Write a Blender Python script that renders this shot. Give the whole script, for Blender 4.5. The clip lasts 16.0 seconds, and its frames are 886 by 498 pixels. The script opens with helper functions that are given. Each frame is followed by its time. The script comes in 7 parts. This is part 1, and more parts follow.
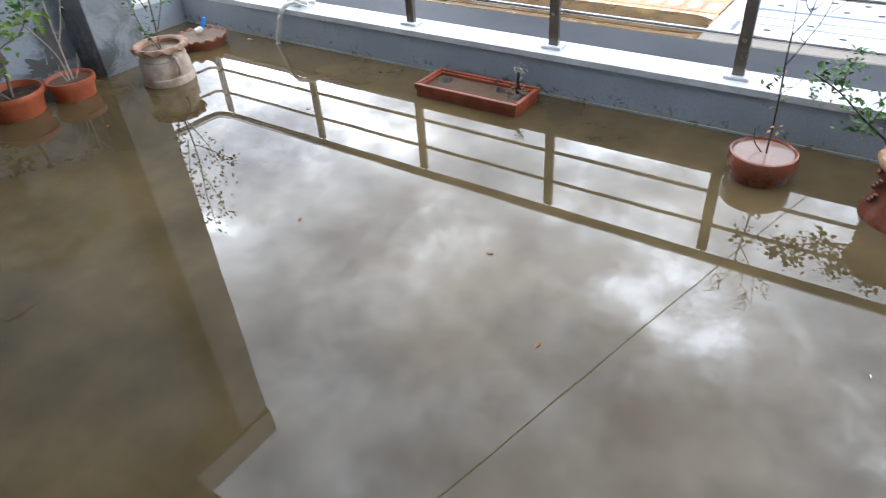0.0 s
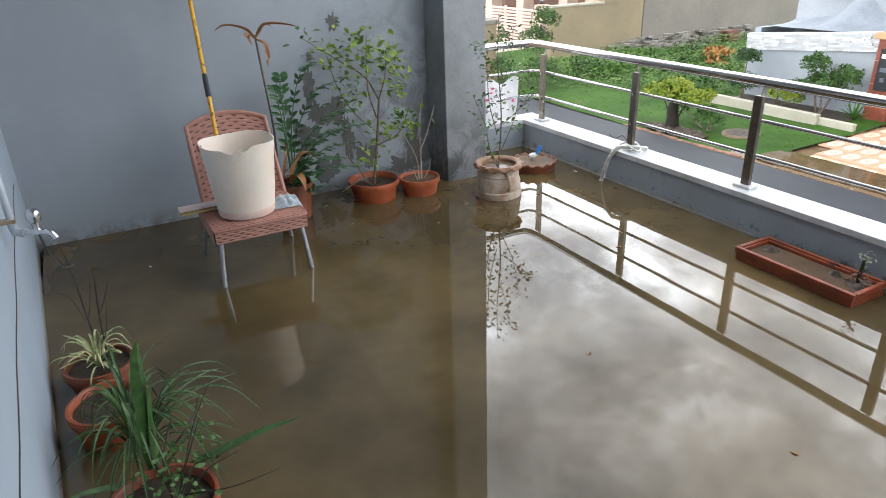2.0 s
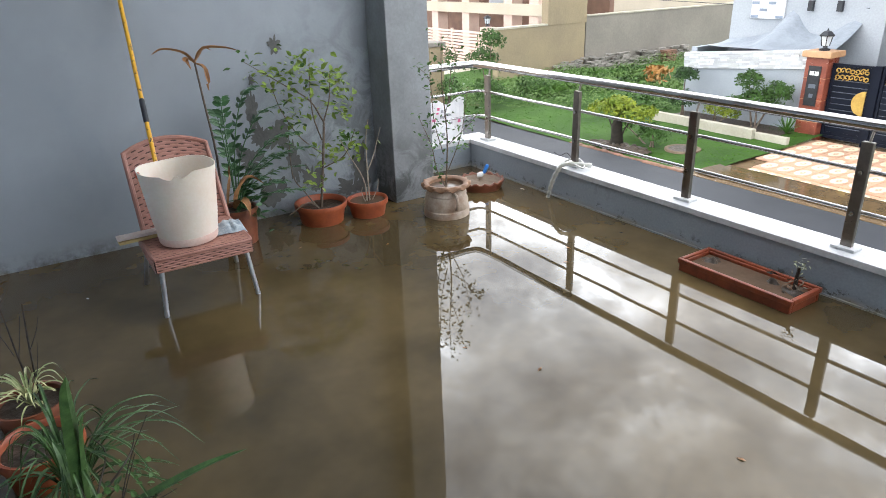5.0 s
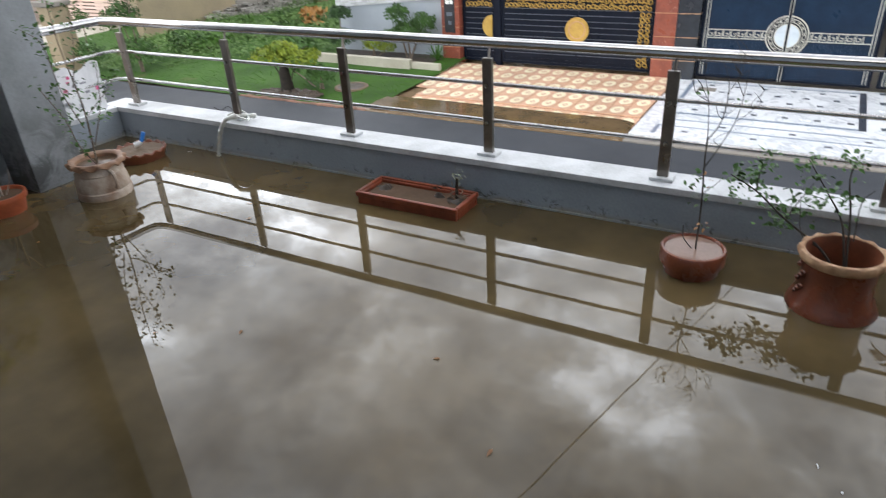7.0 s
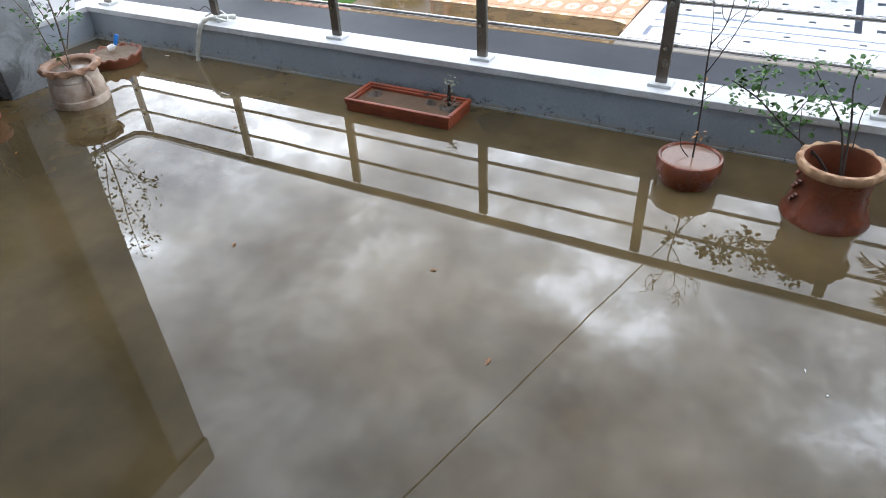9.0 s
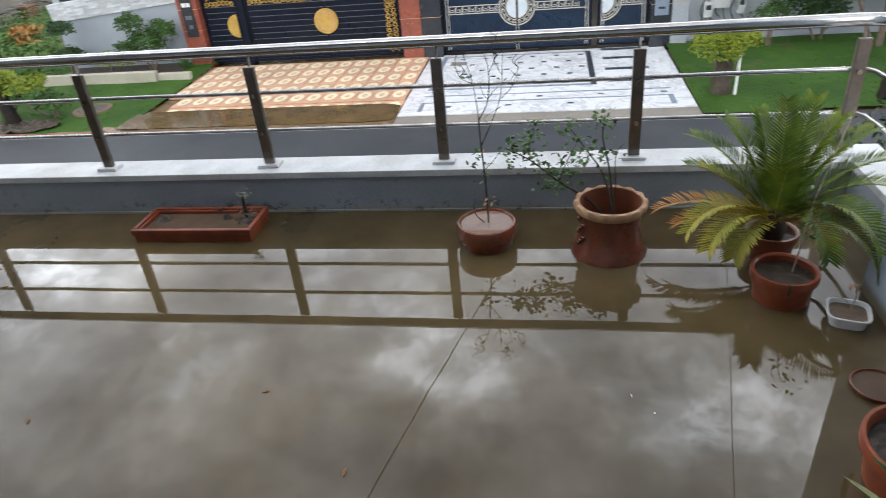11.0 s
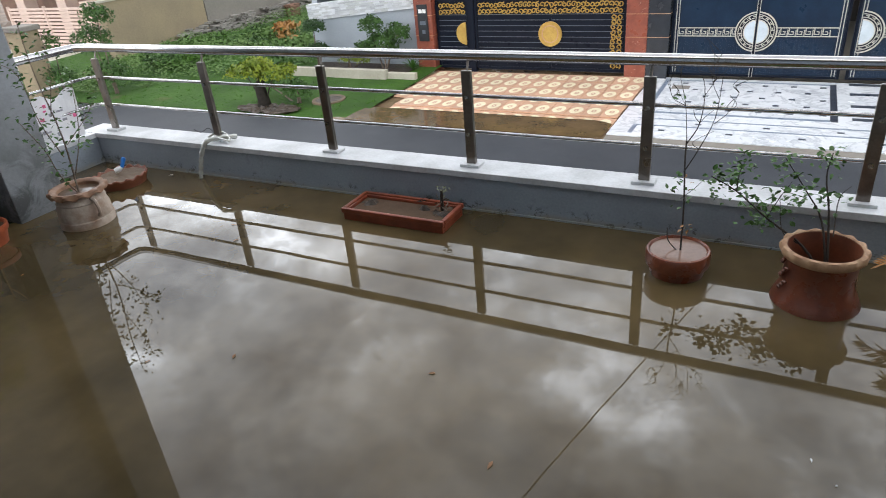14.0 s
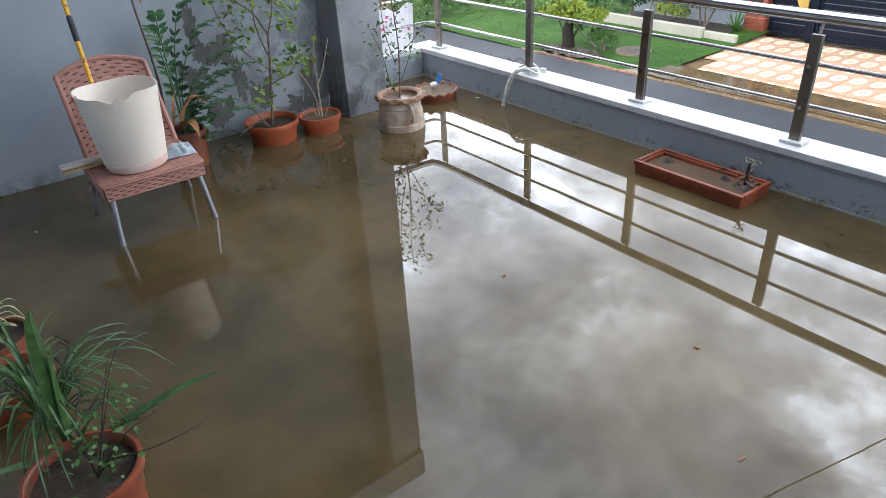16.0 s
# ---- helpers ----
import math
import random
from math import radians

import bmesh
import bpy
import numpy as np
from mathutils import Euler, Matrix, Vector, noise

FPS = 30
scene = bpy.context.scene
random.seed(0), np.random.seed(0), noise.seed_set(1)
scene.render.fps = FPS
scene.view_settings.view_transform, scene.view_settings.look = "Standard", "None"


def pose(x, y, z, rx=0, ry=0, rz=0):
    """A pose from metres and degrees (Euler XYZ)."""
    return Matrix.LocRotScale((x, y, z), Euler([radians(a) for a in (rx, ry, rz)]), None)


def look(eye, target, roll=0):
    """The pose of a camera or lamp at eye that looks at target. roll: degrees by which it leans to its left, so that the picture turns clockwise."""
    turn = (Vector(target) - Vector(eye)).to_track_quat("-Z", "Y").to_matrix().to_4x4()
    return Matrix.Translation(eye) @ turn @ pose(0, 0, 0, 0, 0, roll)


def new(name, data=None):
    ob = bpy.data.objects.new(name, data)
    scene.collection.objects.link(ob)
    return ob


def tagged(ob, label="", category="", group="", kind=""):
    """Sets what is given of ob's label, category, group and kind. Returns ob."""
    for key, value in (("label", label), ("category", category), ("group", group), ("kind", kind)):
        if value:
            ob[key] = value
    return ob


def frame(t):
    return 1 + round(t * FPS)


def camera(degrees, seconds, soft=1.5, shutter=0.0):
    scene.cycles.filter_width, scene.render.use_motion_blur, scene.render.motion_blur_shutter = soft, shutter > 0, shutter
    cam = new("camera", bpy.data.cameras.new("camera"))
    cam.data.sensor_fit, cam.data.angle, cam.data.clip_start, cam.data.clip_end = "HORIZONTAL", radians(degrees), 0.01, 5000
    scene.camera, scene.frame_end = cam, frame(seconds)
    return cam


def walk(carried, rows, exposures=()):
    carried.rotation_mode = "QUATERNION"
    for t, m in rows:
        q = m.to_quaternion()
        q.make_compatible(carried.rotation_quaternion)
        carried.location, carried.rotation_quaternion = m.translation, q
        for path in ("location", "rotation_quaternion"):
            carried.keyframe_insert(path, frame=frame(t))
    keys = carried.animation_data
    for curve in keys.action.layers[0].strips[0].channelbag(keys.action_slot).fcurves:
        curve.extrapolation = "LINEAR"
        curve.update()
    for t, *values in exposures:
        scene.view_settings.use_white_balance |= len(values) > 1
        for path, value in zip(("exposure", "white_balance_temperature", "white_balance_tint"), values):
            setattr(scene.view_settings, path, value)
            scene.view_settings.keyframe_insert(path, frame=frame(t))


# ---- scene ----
cam = camera(67.64, 16.0, soft=0.55, shutter=0.2)
PATH = [
    (0, (-0.162, 0.058, 1.637), (-1.133, 1.340, 0.449), -4.35),
    (0.5, (-0.149, 0.027, 1.676), (-1.337, 1.224, 0.601), -4.82),
    (1, (-0.176, 0.021, 1.676), (-1.515, 1.144, 0.704), -4.31),
    (1.5, (-0.203, -0.023, 1.693), (-1.723, 0.959, 0.841), -3.62),
    (2, (-0.251, -0.056, 1.690), (-1.867, 0.785, 0.864), -1.93),
    (2.5, (-0.259, -0.064, 1.699), (-1.911, 0.696, 0.866), -1.19),
    (3, (-0.260, -0.041, 1.697), (-1.887, 0.752, 0.847), -1.53),
    (5.5, (-0.237, -0.004, 1.677), (-1.756, 1.051, 0.917), -2.45),
    (6, (-0.230, 0.028, 1.675), (-1.641, 1.214, 0.898), -2.53),
    (6.5, (-0.223, 0.047, 1.685), (-1.429, 1.421, 0.871), -2.28),
    (7, (-0.167, 0.072, 1.658), (-1.071, 1.585, 0.713), -3.29),
    (7.5, (-0.224, 0.089, 1.691), (-0.938, 1.537, 0.511), -4.64),
    (8, (-0.232, 0.080, 1.638), (-1.029, 1.407, 0.372), -3.94),
    (10.5, (-0.219, 0.088, 1.701), (-0.884, 1.695, 0.712), -3.71),
    (11, (-0.228, 0.111, 1.703), (-0.553, 1.806, 0.692), -5.53),
    (11.5, (-0.246, 0.126, 1.686), (-0.367, 1.846, 0.671), -4.81),
    (12, (-0.239, 0.112, 1.684), (-0.453, 1.818, 0.661), -4.50),
    (12.5, (-0.211, 0.097, 1.693), (-0.622, 1.775, 0.686), -5.60),
    (13, (-0.187, 0.092, 1.693), (-0.796, 1.722, 0.707), -6.39),
    (13.5, (-0.175, 0.084, 1.697), (-0.880, 1.701, 0.756), -5.32),
    (14, (-0.183, 0.060, 1.699), (-1.048, 1.605, 0.768), -5.32),
    (14.5, (-0.192, 0.050, 1.703), (-1.161, 1.535, 0.779), -5.38),
    (15, (-0.243, 0.025, 1.703), (-1.476, 1.323, 0.810), -4.53),
    (15.5, (-0.245, -0.034, 1.686), (-1.655, 1.023, 0.741), -3.79),
    (16, (-0.255, -0.045, 1.670), (-1.659, 0.962, 0.662), -3.37),
]
EXPOSURES = [(0, 0.55, 6320, 8), (0.5, 0.48, 6420, 8), (1, 0.36, 6598, 8), (1.5, 0.25, 6763, 8), (2, 0.25, 6850, 8), (2.5, 0.32, 6850, 8), (3.2, 0.31, 6850, 8), (5.3, 0.29, 6850, 8), (6, 0.1, 6770, 8), (6.5, 0.08, 6770, 8), (7, -0.24, 6770, 8), (7.5, -0.1, 6623, 8), (8, 0.42, 6290, 8), (8.3, 0.42, 6290, 8), (10.2, -0.26, 6770, 8), (10.5, -0.34, 6770, 8), (12, -0.38, 6770, 8), (13, -0.38, 6770, 8), (14, -0.38, 6770, 8), (14.9, -0.38, 6770, 8), (15.5, 0.08, 6590, 8), (16, 0.3, 6390, 8)]
walk(cam, [(t, look(eye, target, roll)) for t, eye, target, roll in PATH], EXPOSURES)

# ---- world, sun, exposure ----
scene.view_settings.exposure = 0.0
world = bpy.data.worlds.new("world")
scene.world = world
world.use_nodes = True
wt = world.node_tree
wt.nodes.clear()


def wnode(kind, **props):
    n = wt.nodes.new(kind)
    for k, v in props.items():
        n.inputs[k].default_value = v
    return n


SUN_EL, SUN_AZ = radians(62), radians(195)
sky = wt.nodes.new("ShaderNodeTexSky")
sky.sky_type = "NISHITA"
sky.sun_disc = False
sky.sun_elevation = SUN_EL
sky.sun_rotation = SUN_AZ
tc = wt.nodes.new("ShaderNodeTexCoord")
sep = wt.nodes.new("ShaderNodeSeparateXYZ")
wt.links.new(tc.outputs["Generated"], sep.inputs[0])
zc = wt.nodes.new("ShaderNodeMath")
zc.operation = "MAXIMUM"
zc.inputs[1].default_value = 0.0
wt.links.new(sep.outputs[2], zc.inputs[0])
za = wt.nodes.new("ShaderNodeMath")
za.operation = "ADD"
za.inputs[1].default_value = 0.22
wt.links.new(zc.outputs[0], za.inputs[0])
div = wt.nodes.new("ShaderNodeVectorMath")
div.operation = "DIVIDE"
comb = wt.nodes.new("ShaderNodeCombineXYZ")
for i in range(3):
    wt.links.new(za.outputs[0], comb.inputs[i])
wt.links.new(tc.outputs["Generated"], div.inputs[0])
wt.links.new(comb.outputs[0], div.inputs[1])
cloud = wnode("ShaderNodeTexNoise", Scale=1.7, Detail=14.0, Roughness=0.64, Distortion=0.0)
wt.links.new(div.outputs[0], cloud.inputs["Vector"])
puff = wnode("ShaderNodeTexNoise", Scale=5.2, Detail=12.0, Roughness=0.66, Distortion=0.15)
wt.links.new(div.outputs[0], puff.inputs["Vector"])
both = wt.nodes.new("ShaderNodeMix")
both.inputs[0].default_value = 0.42
wt.links.new(cloud.outputs["Fac"], both.inputs[2])
wt.links.new(puff.outputs["Fac"], both.inputs[3])
ramp = wt.nodes.new("ShaderNodeValToRGB")
ramp.color_ramp.elements[0].position = 0.38
ramp.color_ramp.elements[0].color = (0.30, 0.31, 0.36, 1)
ramp.color_ramp.elements[1].position = 0.645
ramp.color_ramp.elements[1].color = (2.3, 2.45, 2.75, 1)
for pos_, col_ in ((0.47, (0.56, 0.585, 0.65, 1)), (0.53, (0.80, 0.83, 0.90, 1)), (0.585, (1.20, 1.27, 1.40, 1))):
    ramp.color_ramp.elements.new(pos_).color = col_
warp = wt.nodes.new("ShaderNodeVectorMath")
warp.operation = "MULTIPLY_ADD"
warp.inputs[1].default_value = (0.34, 0.34, 0.0)
warp.inputs[2].default_value = (-0.17, -0.17, 0.0)
wt.links.new(puff.outputs["Color"], warp.inputs[0])
bent = wt.nodes.new("ShaderNodeVectorMath")
wt.links.new(div.outputs[0], bent.inputs[0])
wt.links.new(warp.outputs[0], bent.inputs[1])
flat_ = wt.nodes.new("ShaderNodeVectorMath")
flat_.operation = "MULTIPLY"
flat_.inputs[1].default_value = (1, 1, 0)
wt.links.new(bent.outputs[0], flat_.inputs[0])
cover = both.outputs[0]
BANKS = ((-0.27, 0.86, 0.115, 0.045), (-0.165, 0.785, 0.09, 0.042), (-0.03, 0.77, 0.13, 0.03), (0.13, 0.765, 0.15, 0.08), (0.28, 0.79, 0.17, 0.085), (0.42, 0.83, 0.15, 0.06),
         (-0.94, 1.01, 0.26, 0.095), (-1.28, 1.0, 0.26, 0.08), (-0.62, 0.81, 0.20, 0.03), (0.22, 0.64, 0.20, -0.09), (-0.22, 0.68, 0.16, -0.06), (0.05, 0.93, 0.22, -0.05), (-0.46, 0.68, 0.20, -0.03), (-0.73, 0.57, 0.30, -0.045), (-0.80, 0.76, 0.22, -0.04))
for u_, v_, size_, lift_ in BANKS:
    far_ = wt.nodes.new("ShaderNodeVectorMath")
    far_.operation = "DISTANCE"
    far_.inputs[1].default_value = (u_, v_, 0)
    wt.links.new(flat_.outputs[0], far_.inputs[0])
    fall = wt.nodes.new("ShaderNodeMapRange")
    fall.interpolation_type = "SMOOTHSTEP"
    for i, v in enumerate((0.0, size_, lift_, 0.0)):
        fall.inputs[1 + i].default_value = v
    wt.links.new(far_.outputs["Value"], fall.inputs[0])
    summed = wt.nodes.new("ShaderNodeMath")
    wt.links.new(cover, summed.inputs[0])
    wt.links.new(fall.outputs[0], summed.inputs[1])
    cover = summed.outputs[0]
wt.links.new(cover, ramp.inputs[0])
CLOUD, SKY = 3.2, 0.06
cb = wnode("ShaderNodeBackground", Strength=CLOUD)
low = wt.nodes.new("ShaderNodeMapRange")
for i, v in enumerate((0.45, 0.88, CLOUD * 1.3, CLOUD * 0.83)):
    low.inputs[1 + i].default_value = v
wt.links.new(zc.outputs[0], low.inputs[0])
wt.links.new(low.outputs[0], cb.inputs["Strength"])
wt.links.new(ramp.outputs[0], cb.inputs["Color"])
sb = wnode("ShaderNodeBackground", Strength=SKY)
wt.links.new(sky.outputs[0], sb.inputs["Color"])
addw = wt.nodes.new("ShaderNodeAddShader")
wt.links.new(cb.outputs[0], addw.inputs[0])
wt.links.new(sb.outputs[0], addw.inputs[1])
wo = wt.nodes.new("ShaderNodeOutputWorld")
wt.links.new(addw.outputs[0], wo.inputs["Surface"])

sun_data = bpy.data.lights.new("sun", "SUN")
sun_data.energy = 0.3
sun_data.angle = radians(20)
sun_data.color = (1.0, 0.96, 0.9)
sun = new("sun", sun_data)
sun.matrix_world = look((0, 0, 30), (-math.sin(SUN_AZ) * math.cos(SUN_EL) * 10, -math.cos(SUN_AZ) * math.cos(SUN_EL) * 10, 30 - math.sin(SUN_EL) * 10))

# ---- materials ----


class Mat:
    """A procedural material: two colours mixed at two scales, with a fine bump."""

    def __init__(self, name, a, b=None, scale=3.0, fine=40.0, rough=0.6, metal=0.0, bump=0.15, dist=0.01, spec=0.5, ior=1.52, lo=0.35, hi=0.65, vary=0.0, rvary=0.1, world_space=False):
        b = b or tuple(v * 0.75 for v in a)
        self.m = m = bpy.data.materials.new(name)
        m.use_nodes = True
        t = self.t = m.node_tree
        p = self.p = t.nodes["Principled BSDF"]
        p.inputs["Metallic"].default_value = metal
        p.inputs["IOR"].default_value = ior
        p.inputs["Specular IOR Level"].default_value = spec
        if world_space:
            g = t.nodes.new("ShaderNodeNewGeometry")
            self.co = g.outputs["Position"]
        else:
            c = t.nodes.new("ShaderNodeTexCoord")
            self.co = c.outputs["Object"]
        n1 = self.noise(scale, 5, 0.6)
        n2 = self.noise(fine, 3, 0.6)
        r = self.ramp(n1, lo, hi, (*a, 1), (*b, 1))
        mx = t.nodes.new("ShaderNodeMix")
        mx.data_type = "RGBA"
        mx.blend_type = "OVERLAY"
        mx.inputs["Factor"].default_value = 0.25
        t.links.new(r, mx.inputs[6])
        t.links.new(self.ramp(n2, 0.2, 0.8, (0.25, 0.25, 0.25, 1), (0.75, 0.75, 0.75, 1)), mx.inputs[7])
        self.color = mx.outputs[2]
        if vary:
            oi = t.nodes.new("ShaderNodeObjectInfo")
            h = t.nodes.new("ShaderNodeHueSaturation")
            mr = t.nodes.new("ShaderNodeMapRange")
            mr.inputs[3].default_value, mr.inputs[4].default_value = 1 - vary, 1 + vary
            t.links.new(oi.outputs["Random"], mr.inputs[0])
            t.links.new(mr.outputs[0], h.inputs["Value"])
            t.links.new(self.color, h.inputs["Color"])
            self.color = h.outputs[0]
        t.links.new(self.color, p.inputs["Base Color"])
        rm = t.nodes.new("ShaderNodeMapRange")
        rm.inputs[3].default_value, rm.inputs[4].default_value = max(0.0, rough - rvary), min(1.0, rough + rvary)
        t.links.new(n1, rm.inputs[0])
        t.links.new(rm.outputs[0], p.inputs["Roughness"])
        if bump:
            bp = self.bump = t.nodes.new("ShaderNodeBump")
            bp.inputs["Strength"].default_value = bump
            bp.inputs["Distance"].default_value = dist
            t.links.new(n2, bp.inputs["Height"])
            t.links.new(bp.outputs[0], p.inputs["Normal"])

    def noise(self, scale, detail=4, rough=0.55, dist=0.0):
        n = self.t.nodes.new("ShaderNodeTexNoise")
        n.inputs["Scale"].default_value = scale
        n.inputs["Detail"].default_value = detail
        n.inputs["Roughness"].default_value = rough
        n.inputs["Distortion"].default_value = dist
        self.t.links.new(self.co, n.inputs["Vector"])
        return n.outputs["Fac"]

    def ramp(self, src, lo, hi, a, b):
        r = self.t.nodes.new("ShaderNodeValToRGB")
        r.color_ramp.elements[0].position, r.color_ramp.elements[1].position = lo, hi
        r.color_ramp.elements[0].color, r.color_ramp.elements[1].color = a, b
        self.t.links.new(src, r.inputs[0])
        return r.outputs[0]

    def over(self, fac, col):
        """Lays a colour over the base where fac is high."""
        mx = self.t.nodes.new("ShaderNodeMix")
        mx.data_type = "RGBA"
        self.t.links.new(fac, mx.inputs[0])
        self.t.links.new(self.color, mx.inputs[6])
        mx.inputs[7].default_value = (*col, 1)
        self.color = mx.outputs[2]
        self.t.links.new(self.color, self.p.inputs["Base Color"])
        return self


WALL = Mat("wall_paint_grey_blue", (0.35, 0.385, 0.42), (0.295, 0.325, 0.355), 1.1, 260, 0.6, bump=0.06, dist=0.002, world_space=True)
wn = WALL.noise(1.6, 6, 0.65, 0.6)
WALL.over(WALL.ramp(wn, 0.56, 0.72, (0, 0, 0, 1), (0.55, 0.55, 0.55, 1)), (0.27, 0.31, 0.35))
sx = WALL.t.nodes.new("ShaderNodeSeparateXYZ")
WALL.t.links.new(WALL.co, sx.inputs[0])


def band(m, src, a, b):
    n = m.t.nodes.new("ShaderNodeMapRange")
    n.interpolation_type = "SMOOTHSTEP"
    n.inputs[1].default_value, n.inputs[2].default_value = a, b
    m.t.links.new(src, n.inputs[0])
    return n.outputs[0]


def times(m, a, b):
    n = m.t.nodes.new("ShaderNodeMath")
    n.operation = "MULTIPLY"
    m.t.links.new(a, n.inputs[0])
    m.t.links.new(b, n.inputs[1])
    return n.outputs[0]


damp = times(WALL, times(WALL, band(WALL, sx.outputs[1], 1.0, 2.1), band(WALL, sx.outputs[2], 2.0, 0.2)), WALL.ramp(WALL.noise(4.5, 7, 0.7, 0.8), 0.42, 0.58, (0, 0, 0, 1), (1, 1, 1, 1)))
WALL.over(damp, (0.15, 0.165, 0.18))
foot = times(WALL, band(WALL, sx.outputs[2], 0.14, 0.0), WALL.ramp(WALL.noise(6, 6, 0.7), 0.4, 0.6, (0, 0, 0, 1), (1, 1, 1, 1)))
WALL.over(foot, (0.12, 0.115, 0.10))
WALLR = Mat("wall_paint_pale_blue", (0.375, 0.44, 0.505), (0.33, 0.39, 0.455), 0.9, 260, 0.6, bump=0.05, dist=0.002, world_space=True)
wn = WALLR.noise(9, 6, 0.65, 0.4)
WALLR.over(WALLR.ramp(wn, 0.66, 0.72, (0, 0, 0, 1), (0.5, 0.5, 0.5, 1)), (0.33, 0.36, 0.38))
rx_ = WALLR.t.nodes.new("ShaderNodeSeparateXYZ")
WALLR.t.links.new(WALLR.co, rx_.inputs[0])
WALLR.over(times(WALLR, band(WALLR, rx_.outputs[2], 0.085, 0.03), WALLR.ramp(WALLR.noise(3, 5, 0.6), 0.3, 0.5, (0.5, 0.5, 0.5, 1), (1, 1, 1, 1))), (0.21, 0.18, 0.135))
DAMP = Mat("damp_plaster_column", (0.29, 0.305, 0.32), (0.20, 0.21, 0.215), 2.2, 50, 0.6, bump=0.2, dist=0.005, world_space=True)
PARA = Mat("parapet_plaster_grey", (0.30, 0.335, 0.37), (0.24, 0.27, 0.30), 1.6, 70, 0.6, bump=0.2, dist=0.004, world_space=True)
pn = PARA.noise(7, 6, 0.7, 0.5)
PARA.over(PARA.ramp(pn, 0.60, 0.66, (0, 0, 0, 1), (0.8, 0.8, 0.8, 1)), (0.24, 0.26, 0.28))
px_ = PARA.t.nodes.new("ShaderNodeSeparateXYZ")
PARA.t.links.new(PARA.co, px_.inputs[0])
moss = times(PARA, band(PARA, px_.outputs[2], 0.10, 0.01), PARA.ramp(PARA.noise(16, 7, 0.75, 0.3), 0.56, 0.60, (0, 0, 0, 1), (1, 1, 1, 1)))
PARA.over(moss, (0.035, 0.037, 0.036))
PARA.over(times(PARA, band(PARA, px_.outputs[2], 0.05, 0.012), PARA.ramp(PARA.noise(5, 5, 0.6), 0.35, 0.6, (0, 0, 0, 1), (0.8, 0.8, 0.8, 1))), (0.30, 0.27, 0.21))
dx_ = DAMP.t.nodes.new("ShaderNodeSeparateXYZ")
DAMP.t.links.new(DAMP.co, dx_.inputs[0])
DAMP.over(times(DAMP, band(DAMP, dx_.outputs[2], 0.75, 0.1), DAMP.ramp(DAMP.noise(5, 7, 0.7, 0.8), 0.42, 0.56, (0, 0, 0, 1), (1, 1, 1, 1))), (0.10, 0.105, 0.105))
LEDGE = Mat("white_ledge_paint", (0.62, 0.63, 0.64), (0.44, 0.45, 0.45), 3.5, 60, 0.45, bump=0.12, dist=0.003, world_space=True)
PATCH = Mat("bare_wet_plaster", (0.135, 0.135, 0.13), (0.095, 0.095, 0.09), 8, 60, 0.7, bump=0.5, dist=0.006)
CEIL = Mat("ceiling_plaster", (0.46, 0.44, 0.405), (0.39, 0.37, 0.34), 1.2, 50, 0.8, world_space=True)
STEEL = Mat("brushed_stainless_steel", (0.56, 0.55, 0.54), (0.42, 0.41, 0.40), 6, 150, 0.15, metal=1.0, bump=0.05, dist=0.001, rvary=0.08)
POST = Mat("weathered_post_steel", (0.27, 0.245, 0.22), (0.18, 0.16, 0.145), 9, 120, 0.30, metal=1.0, bump=0.1, dist=0.001)
TERRA = Mat("wet_terracotta", (0.40, 0.095, 0.034), (0.26, 0.060, 0.025), 7, 70, 0.45, bump=0.25, dist=0.003, vary=0.06)
TERRAR = Mat("soaked_red_terracotta", (0.31, 0.068, 0.028), (0.17, 0.040, 0.019), 7, 70, 0.35, bump=0.25, dist=0.003)
TERRAD = Mat("dark_glazed_terracotta", (0.23, 0.062, 0.028), (0.12, 0.033, 0.018), 6, 60, 0.28, bump=0.2, dist=0.003)
TERRAW = Mat("lime_stained_terracotta", (0.56, 0.48, 0.39), (0.25, 0.14, 0.085), 5, 60, 0.65, bump=0.3, dist=0.003)
TERRAB = Mat("wet_brown_terracotta", (0.24, 0.075, 0.036), (0.15, 0.048, 0.025), 8, 60, 0.35, bump=0.25, dist=0.003)
RIMU = Mat("brown_clay_lip", (0.33, 0.18, 0.10), (0.20, 0.105, 0.06), 14, 60, 0.55, bump=0.3, dist=0.003)
RIMC = Mat("pale_clay_rim", (0.47, 0.29, 0.16), (0.33, 0.17, 0.085), 16, 60, 0.6, bump=0.3, dist=0.003)
SOIL = Mat("wet_soil", (0.070, 0.050, 0.034), (0.032, 0.023, 0.016), 14, 34, 0.45, bump=0.5, dist=0.012, spec=0.3)
MUD = Mat("muddy_standing_water", (0.15, 0.10, 0.068), (0.115, 0.078, 0.052), 6, 50, 0.08, bump=0.0, ior=1.33)
# darkened wicker colour that paints the shade in the weave's gaps
WICKERD = Mat("wicker_gap_shade", (0.10, 0.043, 0.031), (0.07, 0.03, 0.022), 12, 90, 0.7)
STICK = Mat("pale_planed_stick", (0.80, 0.71, 0.66), (0.68, 0.58, 0.52), 14, 90, 0.6, bump=0.2)
STICKY = Mat("yellowish_stick", (0.62, 0.47, 0.20), (0.50, 0.36, 0.15), 14, 90, 0.6, bump=0.2)
WICKER = Mat("rose_brown_wicker", (0.42, 0.205, 0.16), (0.34, 0.16, 0.12), 12, 90, 0.5, bump=0.2, dist=0.002)
ALU = Mat("dull_aluminium_leg", (0.55, 0.57, 0.60), (0.42, 0.44, 0.47), 14, 90, 0.35, metal=0.9, bump=0.05)
